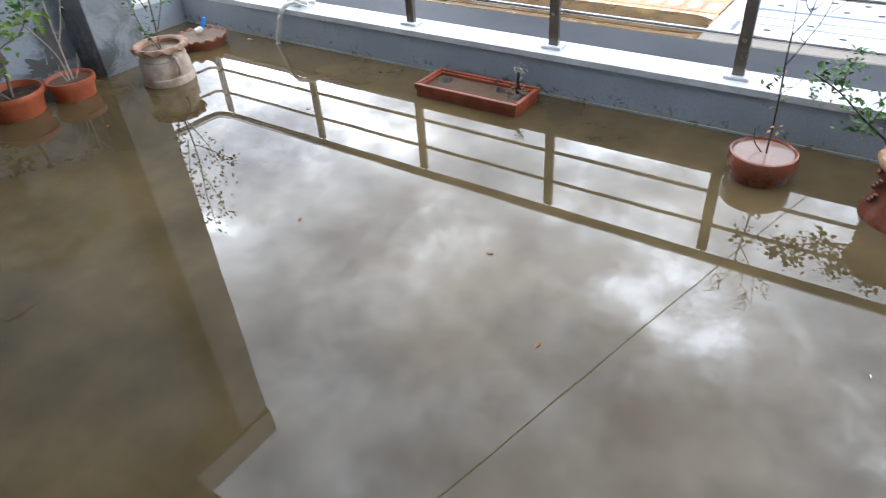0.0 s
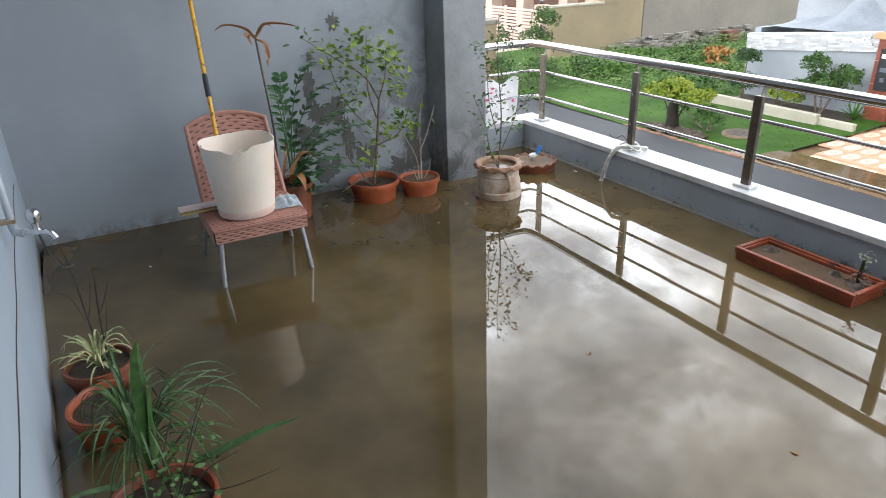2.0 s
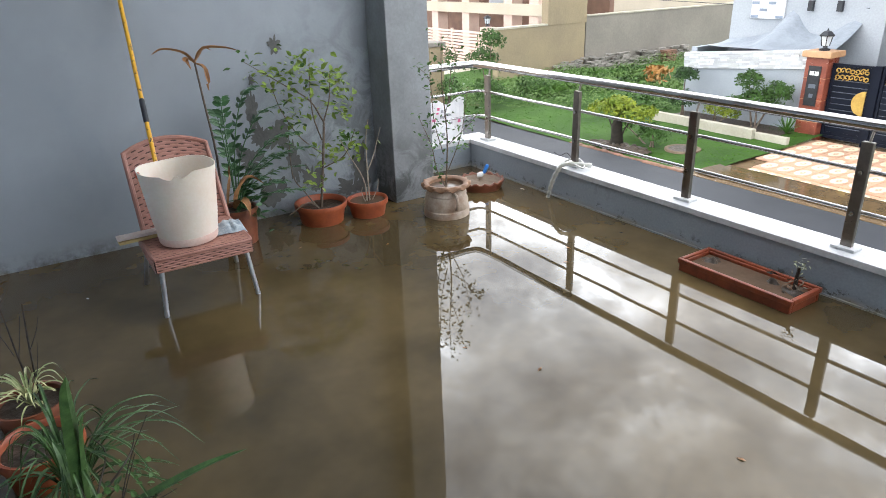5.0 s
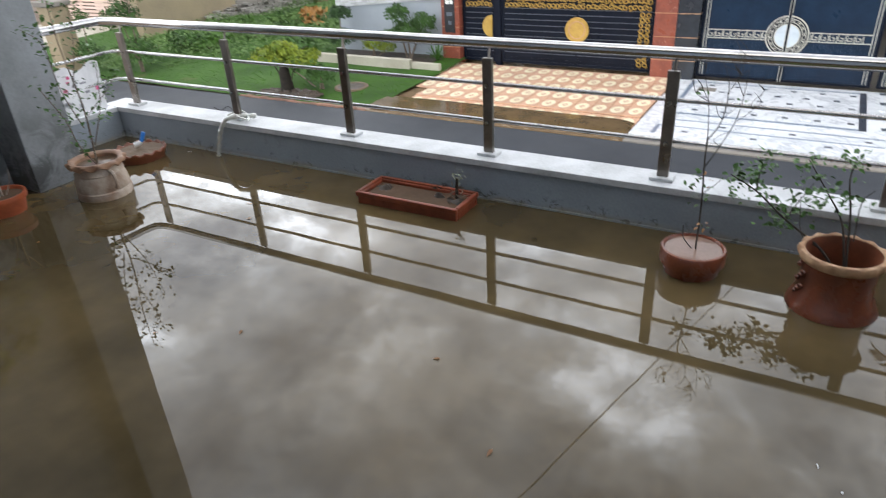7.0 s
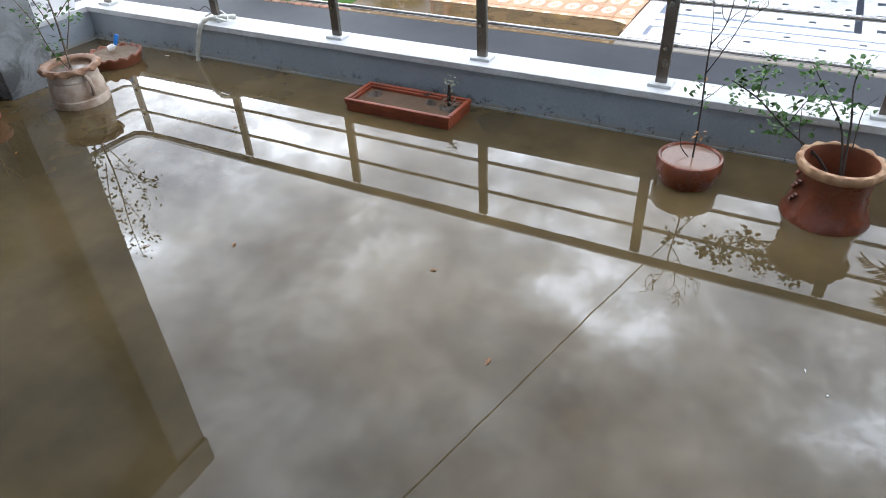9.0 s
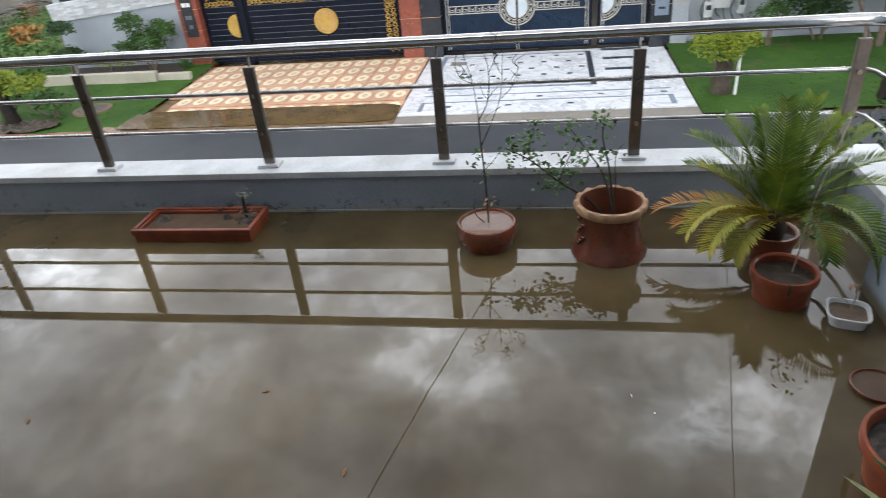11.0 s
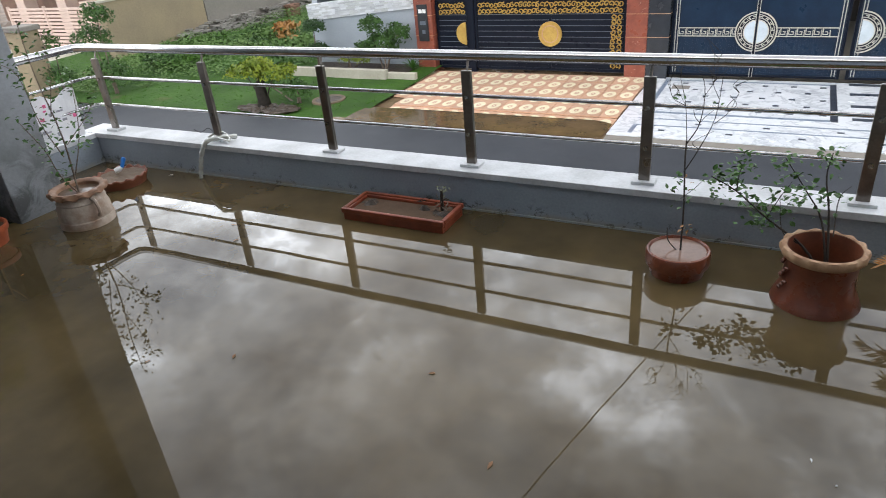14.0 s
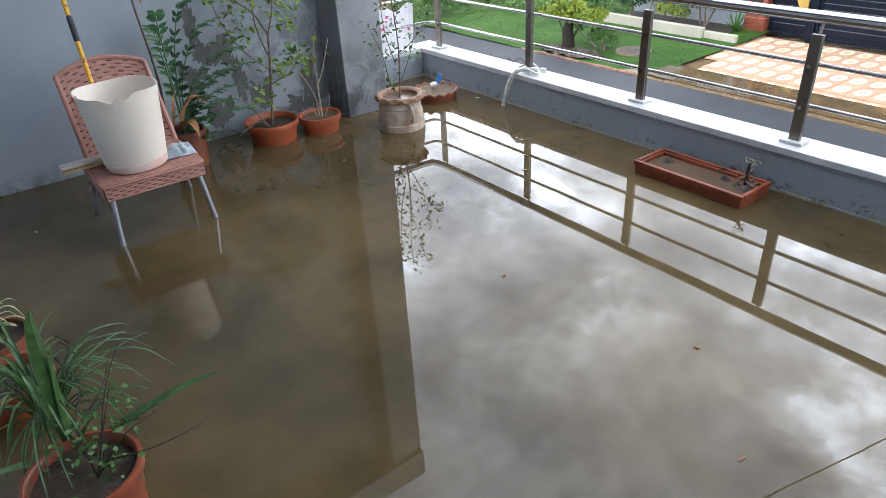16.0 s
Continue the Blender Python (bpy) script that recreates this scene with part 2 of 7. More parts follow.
PLAST = Mat("milky_white_plastic", (0.84, 0.76, 0.66), (0.77, 0.68, 0.58), 3, 60, 0.4, bump=0.05, dist=0.002)
PLAST.p.inputs["Subsurface Weight"].default_value = 0.4
PLAST.p.inputs["Subsurface Radius"].default_value = (0.03, 0.02, 0.015)
PINK = Mat("pink_stained_plastic", (0.72, 0.45, 0.38), (0.66, 0.52, 0.45), 9, 60, 0.45, bump=0.05)
YELLOW = Mat("scuffed_yellow_paint", (0.78, 0.42, 0.025), (0.70, 0.36, 0.02), 9, 60, 0.4, bump=0.1, dist=0.002)
yn = YELLOW.noise(38, 4, 0.7)
YELLOW.over(YELLOW.ramp(yn, 0.60, 0.64, (0, 0, 0, 1), (1, 1, 1, 1)), (0.06, 0.045, 0.03))
GRIP = Mat("dark_rubber_grip", (0.03, 0.035, 0.05), (0.02, 0.022, 0.03), 12, 90, 0.55)
WOOD = Mat("pale_weathered_wood", (0.48, 0.36, 0.24), (0.30, 0.20, 0.12), 14, 90, 0.6, bump=0.3)
CLOTH = Mat("grey_blue_rag", (0.45, 0.50, 0.53), (0.22, 0.27, 0.31), 28, 160, 0.9, bump=0.6, dist=0.004)
LEAF = Mat("mid_green_leaf", (0.062, 0.15, 0.025), (0.035, 0.09, 0.016), 9, 60, 0.42, spec=0.35, bump=0.1)
LEAFY = Mat("yellow_green_leaf", (0.24, 0.34, 0.045), (0.15, 0.25, 0.035), 7, 60, 0.45, bump=0.1)
LEAFD = Mat("glossy_dark_leaf", (0.045, 0.135, 0.042), (0.026, 0.085, 0.026), 9, 60, 0.3, bump=0.1)
RIB = Mat("yellow_frond_rib", (0.36, 0.34, 0.06), (0.24, 0.25, 0.04), 9, 60, 0.45)
LEAFP = Mat("palm_green", (0.23, 0.30, 0.028), (0.05, 0.11, 0.014), 9, 60, 0.4, spec=0.35, bump=0.1)
LEAFO = Mat("dying_orange_frond", (0.58, 0.28, 0.065), (0.44, 0.19, 0.045), 9, 60, 0.6, bump=0.1)
LEAFPY = Mat("yellowing_frond", (0.50, 0.40, 0.04), (0.26, 0.28, 0.03), 6, 60, 0.5, bump=0.1)
VARIEG = Mat("cream_striped_leaf", (0.62, 0.60, 0.34), (0.20, 0.29, 0.09), 18, 60, 0.45, bump=0.05)
STRAP = Mat("strap_leaf_green", (0.075, 0.15, 0.045), (0.03, 0.075, 0.02), 30, 70, 0.4, spec=0.35, bump=0.1)
SUCC = Mat("shrivelled_grey_green_leaf", (0.25, 0.27, 0.17), (0.14, 0.15, 0.09), 20, 80, 0.6, bump=0.2)
DRY = Mat("dry_brown_leaf", (0.40, 0.20, 0.08), (0.25, 0.12, 0.05), 16, 70, 0.7, bump=0.3)
TRUNK = Mat("wet_dark_trunk", (0.030, 0.024, 0.018), (0.018, 0.015, 0.012), 9, 60, 0.8, bump=0.4, dist=0.01, spec=0.2)
STUMP = Mat("grey_brown_stump", (0.10, 0.08, 0.06), (0.05, 0.04, 0.03), 6, 40, 0.8, bump=0.4, dist=0.01, spec=0.2)
BARK = Mat("grey_brown_bark", (0.18, 0.135, 0.10), (0.10, 0.075, 0.055), 25, 120, 0.8, bump=0.4, dist=0.003)
# lighter copy of the muddy water, with sky light put into its colour
MUDP = Mat("sky_lit_muddy_water", (0.25, 0.155, 0.115), (0.21, 0.13, 0.092), 6, 50, 0.08, bump=0.0, ior=1.33)
BARKP = Mat("pale_bark", (0.44, 0.37, 0.30), (0.30, 0.24, 0.19), 22, 110, 0.8, bump=0.3, dist=0.003)
BARKD = Mat("black_wet_twig", (0.045, 0.035, 0.027), (0.025, 0.019, 0.015), 22, 110, 0.7, spec=0.25, bump=0.3, dist=0.003)
CHROME = Mat("chrome_tap", (0.75, 0.75, 0.76), (0.6, 0.6, 0.62), 12, 90, 0.12, metal=1.0, bump=0.03)
PVC = Mat("grey_pvc_pipe", (0.52, 0.56, 0.60), (0.42, 0.45, 0.48), 8, 70, 0.4, bump=0.1)
REDP = Mat("red_pipe_plastic", (0.55, 0.13, 0.07), (0.42, 0.10, 0.06), 9, 70, 0.5, bump=0.1)
WHITEP = Mat("plain_white_plastic", (0.80, 0.80, 0.78), (0.72, 0.72, 0.70), 7, 70, 0.4, bump=0.05)
BLUEP = Mat("bright_blue_plastic", (0.02, 0.20, 0.62), (0.015, 0.16, 0.52), 7, 70, 0.4, bump=0.05)
HOSE = Mat("clear_plastic_hose", (0.66, 0.66, 0.60), (0.52, 0.52, 0.46), 14, 70, 0.25, bump=0.1)
HOSE.p.inputs["Transmission Weight"].default_value = 0.35
BLACK = Mat("black_cable", (0.02, 0.02, 0.022), (0.03, 0.03, 0.03), 9, 70, 0.5, bump=0.05)
SIGN = Mat("white_printed_sheet", (0.80, 0.80, 0.80), (0.70, 0.70, 0.71), 9, 70, 0.5, bump=0.05)
SIGNP = Mat("pink_print", (0.72, 0.10, 0.26), (0.60, 0.12, 0.25), 9, 70, 0.5, bump=0.0)
SIGNG = Mat("grey_print", (0.28, 0.28, 0.30), (0.4, 0.4, 0.42), 9, 70, 0.5, bump=0.0)

# muddy flood water: silt clouds below a clear, still surface
WATER = Mat("flood_water", (0.126, 0.089, 0.041), (0.058, 0.042, 0.019), 0.8, 3.5, 0.0, bump=0.0, ior=1.52, lo=0.38, hi=0.64, rvary=0.0, world_space=True)
WATER.p.inputs["Roughness"].default_value = 0.012
wb = WATER.t.nodes.new("ShaderNodeBump")
wb.inputs["Strength"].default_value = 0.022
wb.inputs["Distance"].default_value = 0.02
WATER.t.links.new(WATER.noise(2.5, 2, 0.4), wb.inputs["Height"])
WATER.t.links.new(wb.outputs[0], WATER.p.inputs["Normal"])

ASPH = Mat("wet_asphalt", (0.048, 0.052, 0.060), (0.034, 0.037, 0.043), 0.35, 60, 0.62, bump=0.3, dist=0.006, rvary=0.14, spec=0.35, world_space=True)
GRASS = Mat("lawn_grass", (0.045, 0.108, 0.013), (0.026, 0.068, 0.009), 0.7, 18, 0.8, spec=0.2, bump=0.6, dist=0.05, world_space=True)
GRASS.over(GRASS.ramp(GRASS.noise(0.55, 7, 0.65), 0.63, 0.69, (0, 0, 0, 1), (0.85, 0.85, 0.85, 1)), (0.115, 0.08, 0.05))
GRASSB = Mat("grass_blade_green", (0.075, 0.170, 0.020), (0.050, 0.125, 0.014), 2, 30, 0.8, bump=0.0, spec=0.15, world_space=True)
EARTH = Mat("bare_damp_earth", (0.20, 0.135, 0.085), (0.12, 0.085, 0.055), 0.8, 20, 0.7, bump=0.5, dist=0.03, world_space=True)
TILE = Mat("ochre_paver", (0.62, 0.38, 0.25), (0.54, 0.31, 0.195), 6, 60, 0.35, bump=0.15, dist=0.004, vary=0.1)
TILEC = Mat("cream_paver_ring", (0.85, 0.78, 0.58), (0.78, 0.69, 0.48), 6, 60, 0.4, bump=0.15, dist=0.004, vary=0.06)
PUD = Mat("brown_rain_puddle", (0.15, 0.098, 0.048), (0.10, 0.068, 0.035), 1.6, 9, 0.05, bump=0.0, ior=1.4, world_space=True)
BRICKR = Mat("weathered_red_brick", (0.26, 0.13, 0.085), (0.17, 0.10, 0.07), 7, 50, 0.8, bump=0.3, dist=0.004, vary=0.2)
WEED = Mat("pale_weed_leaf", (0.15, 0.235, 0.075), (0.075, 0.145, 0.035), 0.7, 20, 0.6, spec=0.2, bump=0.0, world_space=True)
TILEM = Mat("mud_washed_paver", (0.15, 0.10, 0.058), (0.20, 0.135, 0.075), 3, 40, 0.25, bump=0.1, dist=0.004, vary=0.1)
MARB = Mat("white_veined_marble", (0.80, 0.81, 0.82), (0.68, 0.70, 0.72), 0.9, 12, 0.25, bump=0.02, dist=0.002, world_space=True)
mn = MARB.noise(1.1, 6, 0.6, 1.6)
mr_ = MARB.t.nodes.new("ShaderNodeValToRGB")
for e, (po, v) in zip(mr_.color_ramp.elements, ((0.46, 0.0), (0.54, 0.0))):
    e.position, e.color = po, (v, v, v, 1)
pk = mr_.color_ramp.elements.new(0.5)
pk.color = (0.55, 0.55, 0.55, 1)
MARB.t.links.new(mn, mr_.inputs[0])
MARB.over(mr_.outputs[0], (0.36, 0.38, 0.42))
INLAY = Mat("dark_stone_inlay", (0.045, 0.055, 0.075), (0.03, 0.035, 0.05), 5, 50, 0.3, bump=0.05)
GREYIN = Mat("slate_stone_band", (0.22, 0.27, 0.34), (0.18, 0.22, 0.28), 5, 50, 0.3, bump=0.05)
NAVY = Mat("navy_gate_enamel", (0.006, 0.008, 0.015), (0.009, 0.012, 0.021), 2, 60, 0.3, bump=0.05, spec=0.12)
NAVYB = Mat("blue_gate_enamel", (0.012, 0.028, 0.055), (0.008, 0.018, 0.038), 2, 40, 0.3, bump=0.05, spec=0.25)
SLATL = Mat("gate_slat_edge", (0.12, 0.14, 0.17), (0.09, 0.10, 0.13), 4, 60, 0.4, bump=0.05)
GOLD = Mat("gold_gate_paint", (0.55, 0.36, 0.09), (0.42, 0.26, 0.06), 9, 60, 0.4, metal=0.35, bump=0.1)
SILV = Mat("silver_gate_paint", (0.60, 0.58, 0.50), (0.48, 0.46, 0.40), 9, 60, 0.4, metal=0.3, bump=0.1)
GLASSW = Mat("frosted_gate_disc", (0.62, 0.68, 0.72), (0.52, 0.58, 0.62), 5, 60, 0.3, bump=0.05)
REDM = Mat("red_marble", (0.27, 0.075, 0.045), (0.17, 0.045, 0.03), 4, 40, 0.3, bump=0.05, world_space=True)
rn = REDM.noise(11, 7, 0.7, 1.0)
REDM.over(REDM.ramp(rn, 0.62, 0.68, (0, 0, 0, 1), (0.7, 0.7, 0.7, 1)), (0.60, 0.40, 0.32))
BLKM = Mat("black_marble", (0.03, 0.035, 0.042), (0.02, 0.022, 0.028), 3, 40, 0.25, bump=0.03, world_space=True)
CAPM = Mat("sand_pillar_cap", (0.55, 0.33, 0.18), (0.45, 0.25, 0.13), 5, 50, 0.6)
GREYW = Mat("grey_compound_wall", (0.33, 0.36, 0.39), (0.28, 0.31, 0.34), 0.8, 30, 0.75, bump=0.1, world_space=True)
BROWNW = Mat("stained_ochre_wall", (0.33, 0.26, 0.155), (0.25, 0.20, 0.13), 0.5, 16, 0.85, bump=0.2, dist=0.01, world_space=True)
CONCW = Mat("grey_cement_wall", (0.25, 0.225, 0.19), (0.20, 0.18, 0.155), 0.4, 14, 0.85, bump=0.2, dist=0.01, world_space=True)
CREAM = Mat("cream_house_paint", (0.52, 0.46, 0.36), (0.45, 0.40, 0.31), 0.5, 20, 0.8, world_space=True)
KERBM = Mat("cream_kerb_paint", (0.44, 0.41, 0.33), (0.36, 0.33, 0.26), 1.5, 20, 0.7, world_space=True)
RUBB = Mat("rubble_stone", (0.31, 0.285, 0.25), (0.20, 0.185, 0.165), 3, 20, 0.85, bump=0.4, dist=0.02, vary=0.2)
WHITEW = Mat("white_house_paint", (0.36, 0.385, 0.41), (0.30, 0.325, 0.35), 0.5, 20, 0.7, world_space=True)
TARP = Mat("pale_tarpaulin", (0.27, 0.30, 0.335), (0.21, 0.235, 0.265), 1.6, 12, 0.6, bump=0.3, dist=0.03)
CLAD = Mat("white_split_stone", (0.56, 0.57, 0.58), (0.48, 0.49, 0.51), 3, 30, 0.7, vary=0.25)
# near-black base colour that stands in for the shade of unlit interiors
DARKI = Mat("interior_shade_brown", (0.05, 0.04, 0.035), (0.03, 0.025, 0.02), 1, 10, 0.8)
BRICKB = Mat("brown_house_tile", (0.22, 0.12, 0.08), (0.15, 0.085, 0.06), 1.5, 20, 0.7)
PINKG = Mat("pale_pink_gate", (0.66, 0.50, 0.42), (0.58, 0.43, 0.36), 2, 20, 0.6)
LAMPB = Mat("dark_lantern_metal", (0.04, 0.045, 0.05), (0.03, 0.03, 0.035), 6, 40, 0.4, metal=0.5)
METER = Mat("grey_meter_box", (0.50, 0.51, 0.50), (0.42, 0.43, 0.42), 4, 40, 0.5)
BUSHG = Mat("bush_green", (0.05, 0.115, 0.02), (0.03, 0.07, 0.013), 3, 30, 0.5, spec=0.25, bump=0.1, world_space=True)
BUSHL = Mat("bush_fresh_green", (0.075, 0.16, 0.025), (0.045, 0.105, 0.016), 1.2, 30, 0.5, spec=0.25, bump=0.1, world_space=True)
BUSHY = Mat("bush_lime", (0.24, 0.28, 0.018), (0.10, 0.16, 0.015), 3, 30, 0.5, bump=0.1, spec=0.3, world_space=True)
BUSHO = Mat("bush_orange", (0.42, 0.20, 0.05), (0.30, 0.17, 0.05), 3, 30, 0.5, bump=0.1, world_space=True)
BUSHD = Mat("bush_deep", (0.028, 0.068, 0.016), (0.016, 0.042, 0.01), 3, 30, 0.5, spec=0.25, bump=0.1, world_space=True)

# ---- builders ----


def obj(name, bm, mat, parent=None, label=""):
    me = bpy.data.meshes.new(name)
    if isinstance(bm, tuple):
        me.from_pydata(bm[0], [], bm[1])
    else:
        bm.normal_update()
        bm.to_mesh(me)
        bm.free()
    for m in mat if isinstance(mat, (list, tuple)) else [mat]:
        me.materials.append(m.m)
    ob = new(name, me)
    if parent is not None:
        ob.parent = parent
    if label:
        ob["label"] = label
    return ob


def part(name, bm, mat, parent, label=""):
    return obj(name, bm, mat, parent, label)


def base(name, x, y, z, label, category, group="", kind="", rz=0):
    e = new(name)
    e.empty_display_size = 0.1
    e.matrix_world = pose(x, y, z, 0, 0, rz)
    return tagged(e, label, category, group, kind)


def smooth(ob, angle=40):
    me = ob.data
    me.polygons.foreach_set("use_smooth", [True] * len(me.polygons))
    bm = bmesh.new()
    bm.from_mesh(me)
    for e in bm.edges:
        if len(e.link_faces) == 2 and e.calc_face_angle(0) > radians(angle):
            e.smooth = False
    bm.to_mesh(me)
    bm.free()
    return ob


def box(x0, x1, y0, y1, z0, z1, bevel=0.0, bm=None, seg=2):
    own = bm is None
    b = bmesh.new()
    bmesh.ops.create_cube(b, size=1)
    for v in b.verts:
        v.co = Vector(((x0 + x1) / 2 + v.co.x * (x1 - x0), (y0 + y1) / 2 + v.co.y * (y1 - y0), (z0 + z1) / 2 + v.co.z * (z1 - z0)))
    if bevel:
        bmesh.ops.bevel(b, geom=b.edges[:], offset=bevel, segments=seg, affect="EDGES", profile=0.6)
    if own:
        return b
    me = bpy.data.meshes.new("tmp")
    b.to_mesh(me)
    b.free()
    bm.from_mesh(me)
    bpy.data.meshes.remove(me)
    return bm


def lathe(profile, seg=40, wob=None):
    """A surface of revolution; wob(angle, i) gives (radius factor, z shift)."""
    V, F = [], []
    n = len(profile)
    for k in range(seg):
        a = 2 * math.pi * k / seg
        for i, (r, z) in enumerate(profile):
            f, dz = wob(a, i) if wob else (1, 0)
            V.append((r * f * math.cos(a), r * f * math.sin(a), z + dz))
    for k in range(seg):
        k2 = (k + 1) % seg
        for i in range(n - 1):
            F.append((k * n + i, k2 * n + i, k2 * n + i + 1, k * n + i + 1))
    return V, F


def tube(points, radius, seg=8, V=None, F=None, close=True):
    """A round bar along points; radius a number or one for each point."""
    own = V is None
    if own:
        V, F = [], []
    pts = [Vector(p) for p in points]
    n = len(pts)
    rad = radius if isinstance(radius, (list, tuple)) else [radius] * n
    o = len(V)
    ref = None
    for i, p in enumerate(pts):
        d = (pts[min(i + 1, n - 1)] - pts[max(i - 1, 0)]).normalized()
        if ref is None:
            ref = Vector((0, 0, 1)) if abs(d.z) < 0.9 else Vector((1, 0, 0))
        u = d.cross(ref).normalized()
        w = u.cross(d).normalized()
        ref = w
        for k in range(seg):
            a = 2 * math.pi * k / seg
            V.append(tuple(p + (u * math.cos(a) + w * math.sin(a)) * rad[i]))
    for i in range(n - 1):
        for k in range(seg):
            k2 = (k + 1) % seg
            F.append((o + i * seg + k, o + i * seg + k2, o + (i + 1) * seg + k2, o + (i + 1) * seg + k))
    if close:
        F.append(tuple(o + k for k in reversed(range(seg))))
        F.append(tuple(o + (n - 1) * seg + k for k in range(seg)))
    return V, F


def bend(points, steps=6):
    """A smooth curve through points (Catmull-Rom)."""
    p = [Vector(q) for q in points]
    p = [p[0] * 2 - p[1]] + p + [p[-1] * 2 - p[-2]]
    out = []
    for i in range(1, len(p) - 2):
        for s in range(steps):
            t = s / steps
            a, b, c, d = p[i - 1], p[i], p[i + 1], p[i + 2]
            out.append(0.5 * ((2 * b) + (c - a) * t + (2 * a - 5 * b + 4 * c - d) * t * t + (3 * b - a - 3 * c + d) * t ** 3))
    out.append(p[-2])
    return out


def leaf(V, F, p, d, n, L, W):
    """One folded leaf at p, along d, facing n."""
    d = d.normalized()
    s = d.cross(n).normalized()
    n = s.cross(d)
    o = len(V)
    for t, w, dz in ((0, 0, 0), (0.33, 0.5, 0.1), (0.33, 0, 0), (0.33, -0.5, 0.1), (0.7, 0.36, 0.04), (0.7, 0, -0.05), (0.7, -0.36, 0.04), (1, 0, -0.16)):
        V.append(tuple(p + d * L * t + s * W * w + n * (W * dz if t < 0.9 else L * dz)))
    F += [(o, o + 2, o + 1), (o, o + 3, o + 2), (o + 1, o + 2, o + 5, o + 4), (o + 2, o + 3, o + 6, o + 5), (o + 4, o + 5, o + 7), (o + 5, o + 6, o + 7)]


def blade(V, F, pts, W, up=Vector((0, 0, 1)), fold=0.25, taper=0.6):
    """A long grooved leaf along pts, widest near its lower third."""
    o = len(V)
    n = len(pts)
    for i, p in enumerate(pts):
        t = i / (n - 1)
        d = (pts[min(i + 1, n - 1)] - pts[max(i - 1, 0)]).normalized()
        s = d.cross(up)
        s = s.normalized() if s.length > 1e-4 else Vector((1, 0, 0))
        m = s.cross(d)
        w = W * (min(1, 0.5 + t * 2) * (1 - t ** 2.2) ** taper + 0.01)
        V += [tuple(p + s * w / 2 + m * w * fold), tuple(p), tuple(p - s * w / 2 + m * w * fold)]
    for i in range(n - 1):
        a, b = o + i * 3, o + i * 3 + 3
        F += [(a, a + 1, b + 1, b), (a + 1, a + 2, b + 2, b + 1)]


def rv(r, s=1.0):
    return Vector((r.uniform(-s, s), r.uniform(-s, s), r.uniform(-s, s)))

# ---- terrace ----
XL, XR, YP, YH = -4.98, 1.055, 3.40, -0.52
ROOF = 3.80
tagged(obj("floor", box(-5.4, 1.4, YH - 0.2, 3.62, -0.35, -0.11), PARA), "flooded grey terrace floor under muddy water", "floor", kind="structure")
V = [(-5.22, YH - 0.01, 0), (1.27, YH - 0.01, 0), (1.27, 3.41, 0), (-5.22, 3.41, 0)]
tagged(obj("water", (V, [(0, 1, 2, 3)]), WATER), "still muddy brown flood water mirroring a cloudy sky", "water", kind="structure")

wl = obj("wall_west", box(XL - 0.2, XL, YH - 0.2, 2.315, -0.3, 4.25), WALL)
tagged(wl, "grey-blue painted side wall with damp peeling patches", "wall", kind="structure")
V = [(XL, -0.565, -0.3), (XR, -0.27, -0.3), (XR, -0.72, -0.3), (XL, -0.765, -0.3)]
V += [(a, c, 4.25) for a, c, _ in V]
F = [(3, 2, 1, 0), (4, 5, 6, 7), (0, 1, 5, 4), (1, 2, 6, 5), (2, 3, 7, 6), (3, 0, 4, 7)]
tagged(obj("wall_south", (V, F), WALLR), "pale blue painted house wall beside the flooded terrace", "wall", kind="structure")
tagged(obj("wall_east", box(XR, XR + 0.2, YH, 2.63, -0.3, 4.25, 0.006), WALLR), "pale blue painted end wall with scuff marks", "wall", kind="structure")
tagged(obj("column", box(XL - 0.2, -4.67, 2.31, 2.665, -0.3, 3.868, 0.008), DAMP), "damp stained grey plaster corner column", "column", kind="structure")
tagged(obj("beam", box(XL - 0.2, -4.63, 1.66, 2.668, 3.87, 4.20), DAMP), "plain plastered roof beam over the side wall", "beam", kind="structure")
tagged(obj("ceiling", box(XL - 0.2, XR + 0.2, YH - 0.2, 1.657, ROOF, 3.98), CEIL), "plain plastered porch ceiling slab", "ceiling", kind="structure")

para = obj("parapet_wall", box(-5.36, 1.42, YP, 3.60, -0.35, 0.228), PARA)
tagged(para, "low grey plastered parapet wall with a damp foot", "wall", kind="structure")
tagged(obj("parapet_wall_return_west", box(-5.36, -5.20, 2.670, YP - 0.002, -0.35, 0.228), PARA), "low grey plastered parapet return beside the column", "wall", kind="structure")
tagged(obj("parapet_wall_return_east", box(1.25, 1.42, 2.632, YP - 0.002, -0.35, 0.228), PARA), "low grey plastered parapet return by the end wall", "wall", kind="structure")
tagged(obj("ledge_trim", box(-5.38, 1.44, YP - 0.012, 3.615, 0.214, 0.252, 0.004), LEDGE), "white painted parapet coping, wet and worn", "ledge", kind="structure")
tagged(obj("ledge_trim_west", box(-5.38, -5.19, 2.672, YP - 0.016, 0.214, 0.252, 0.004), LEDGE), "white painted coping on the parapet return", "ledge", kind="structure")
tagged(obj("ledge_trim_east", box(1.24, 1.44, 2.634, YP - 0.016, 0.214, 0.252, 0.004), LEDGE), "white wet coping on the parapet return", "ledge", kind="structure")
tagged(obj("baseboard", box(-5.19, 1.24, YP - 0.010, YP - 0.003, -0.11, 0.012, 0.002), PARA), "narrow cement skirting at the waterline", "skirting", kind="structure")

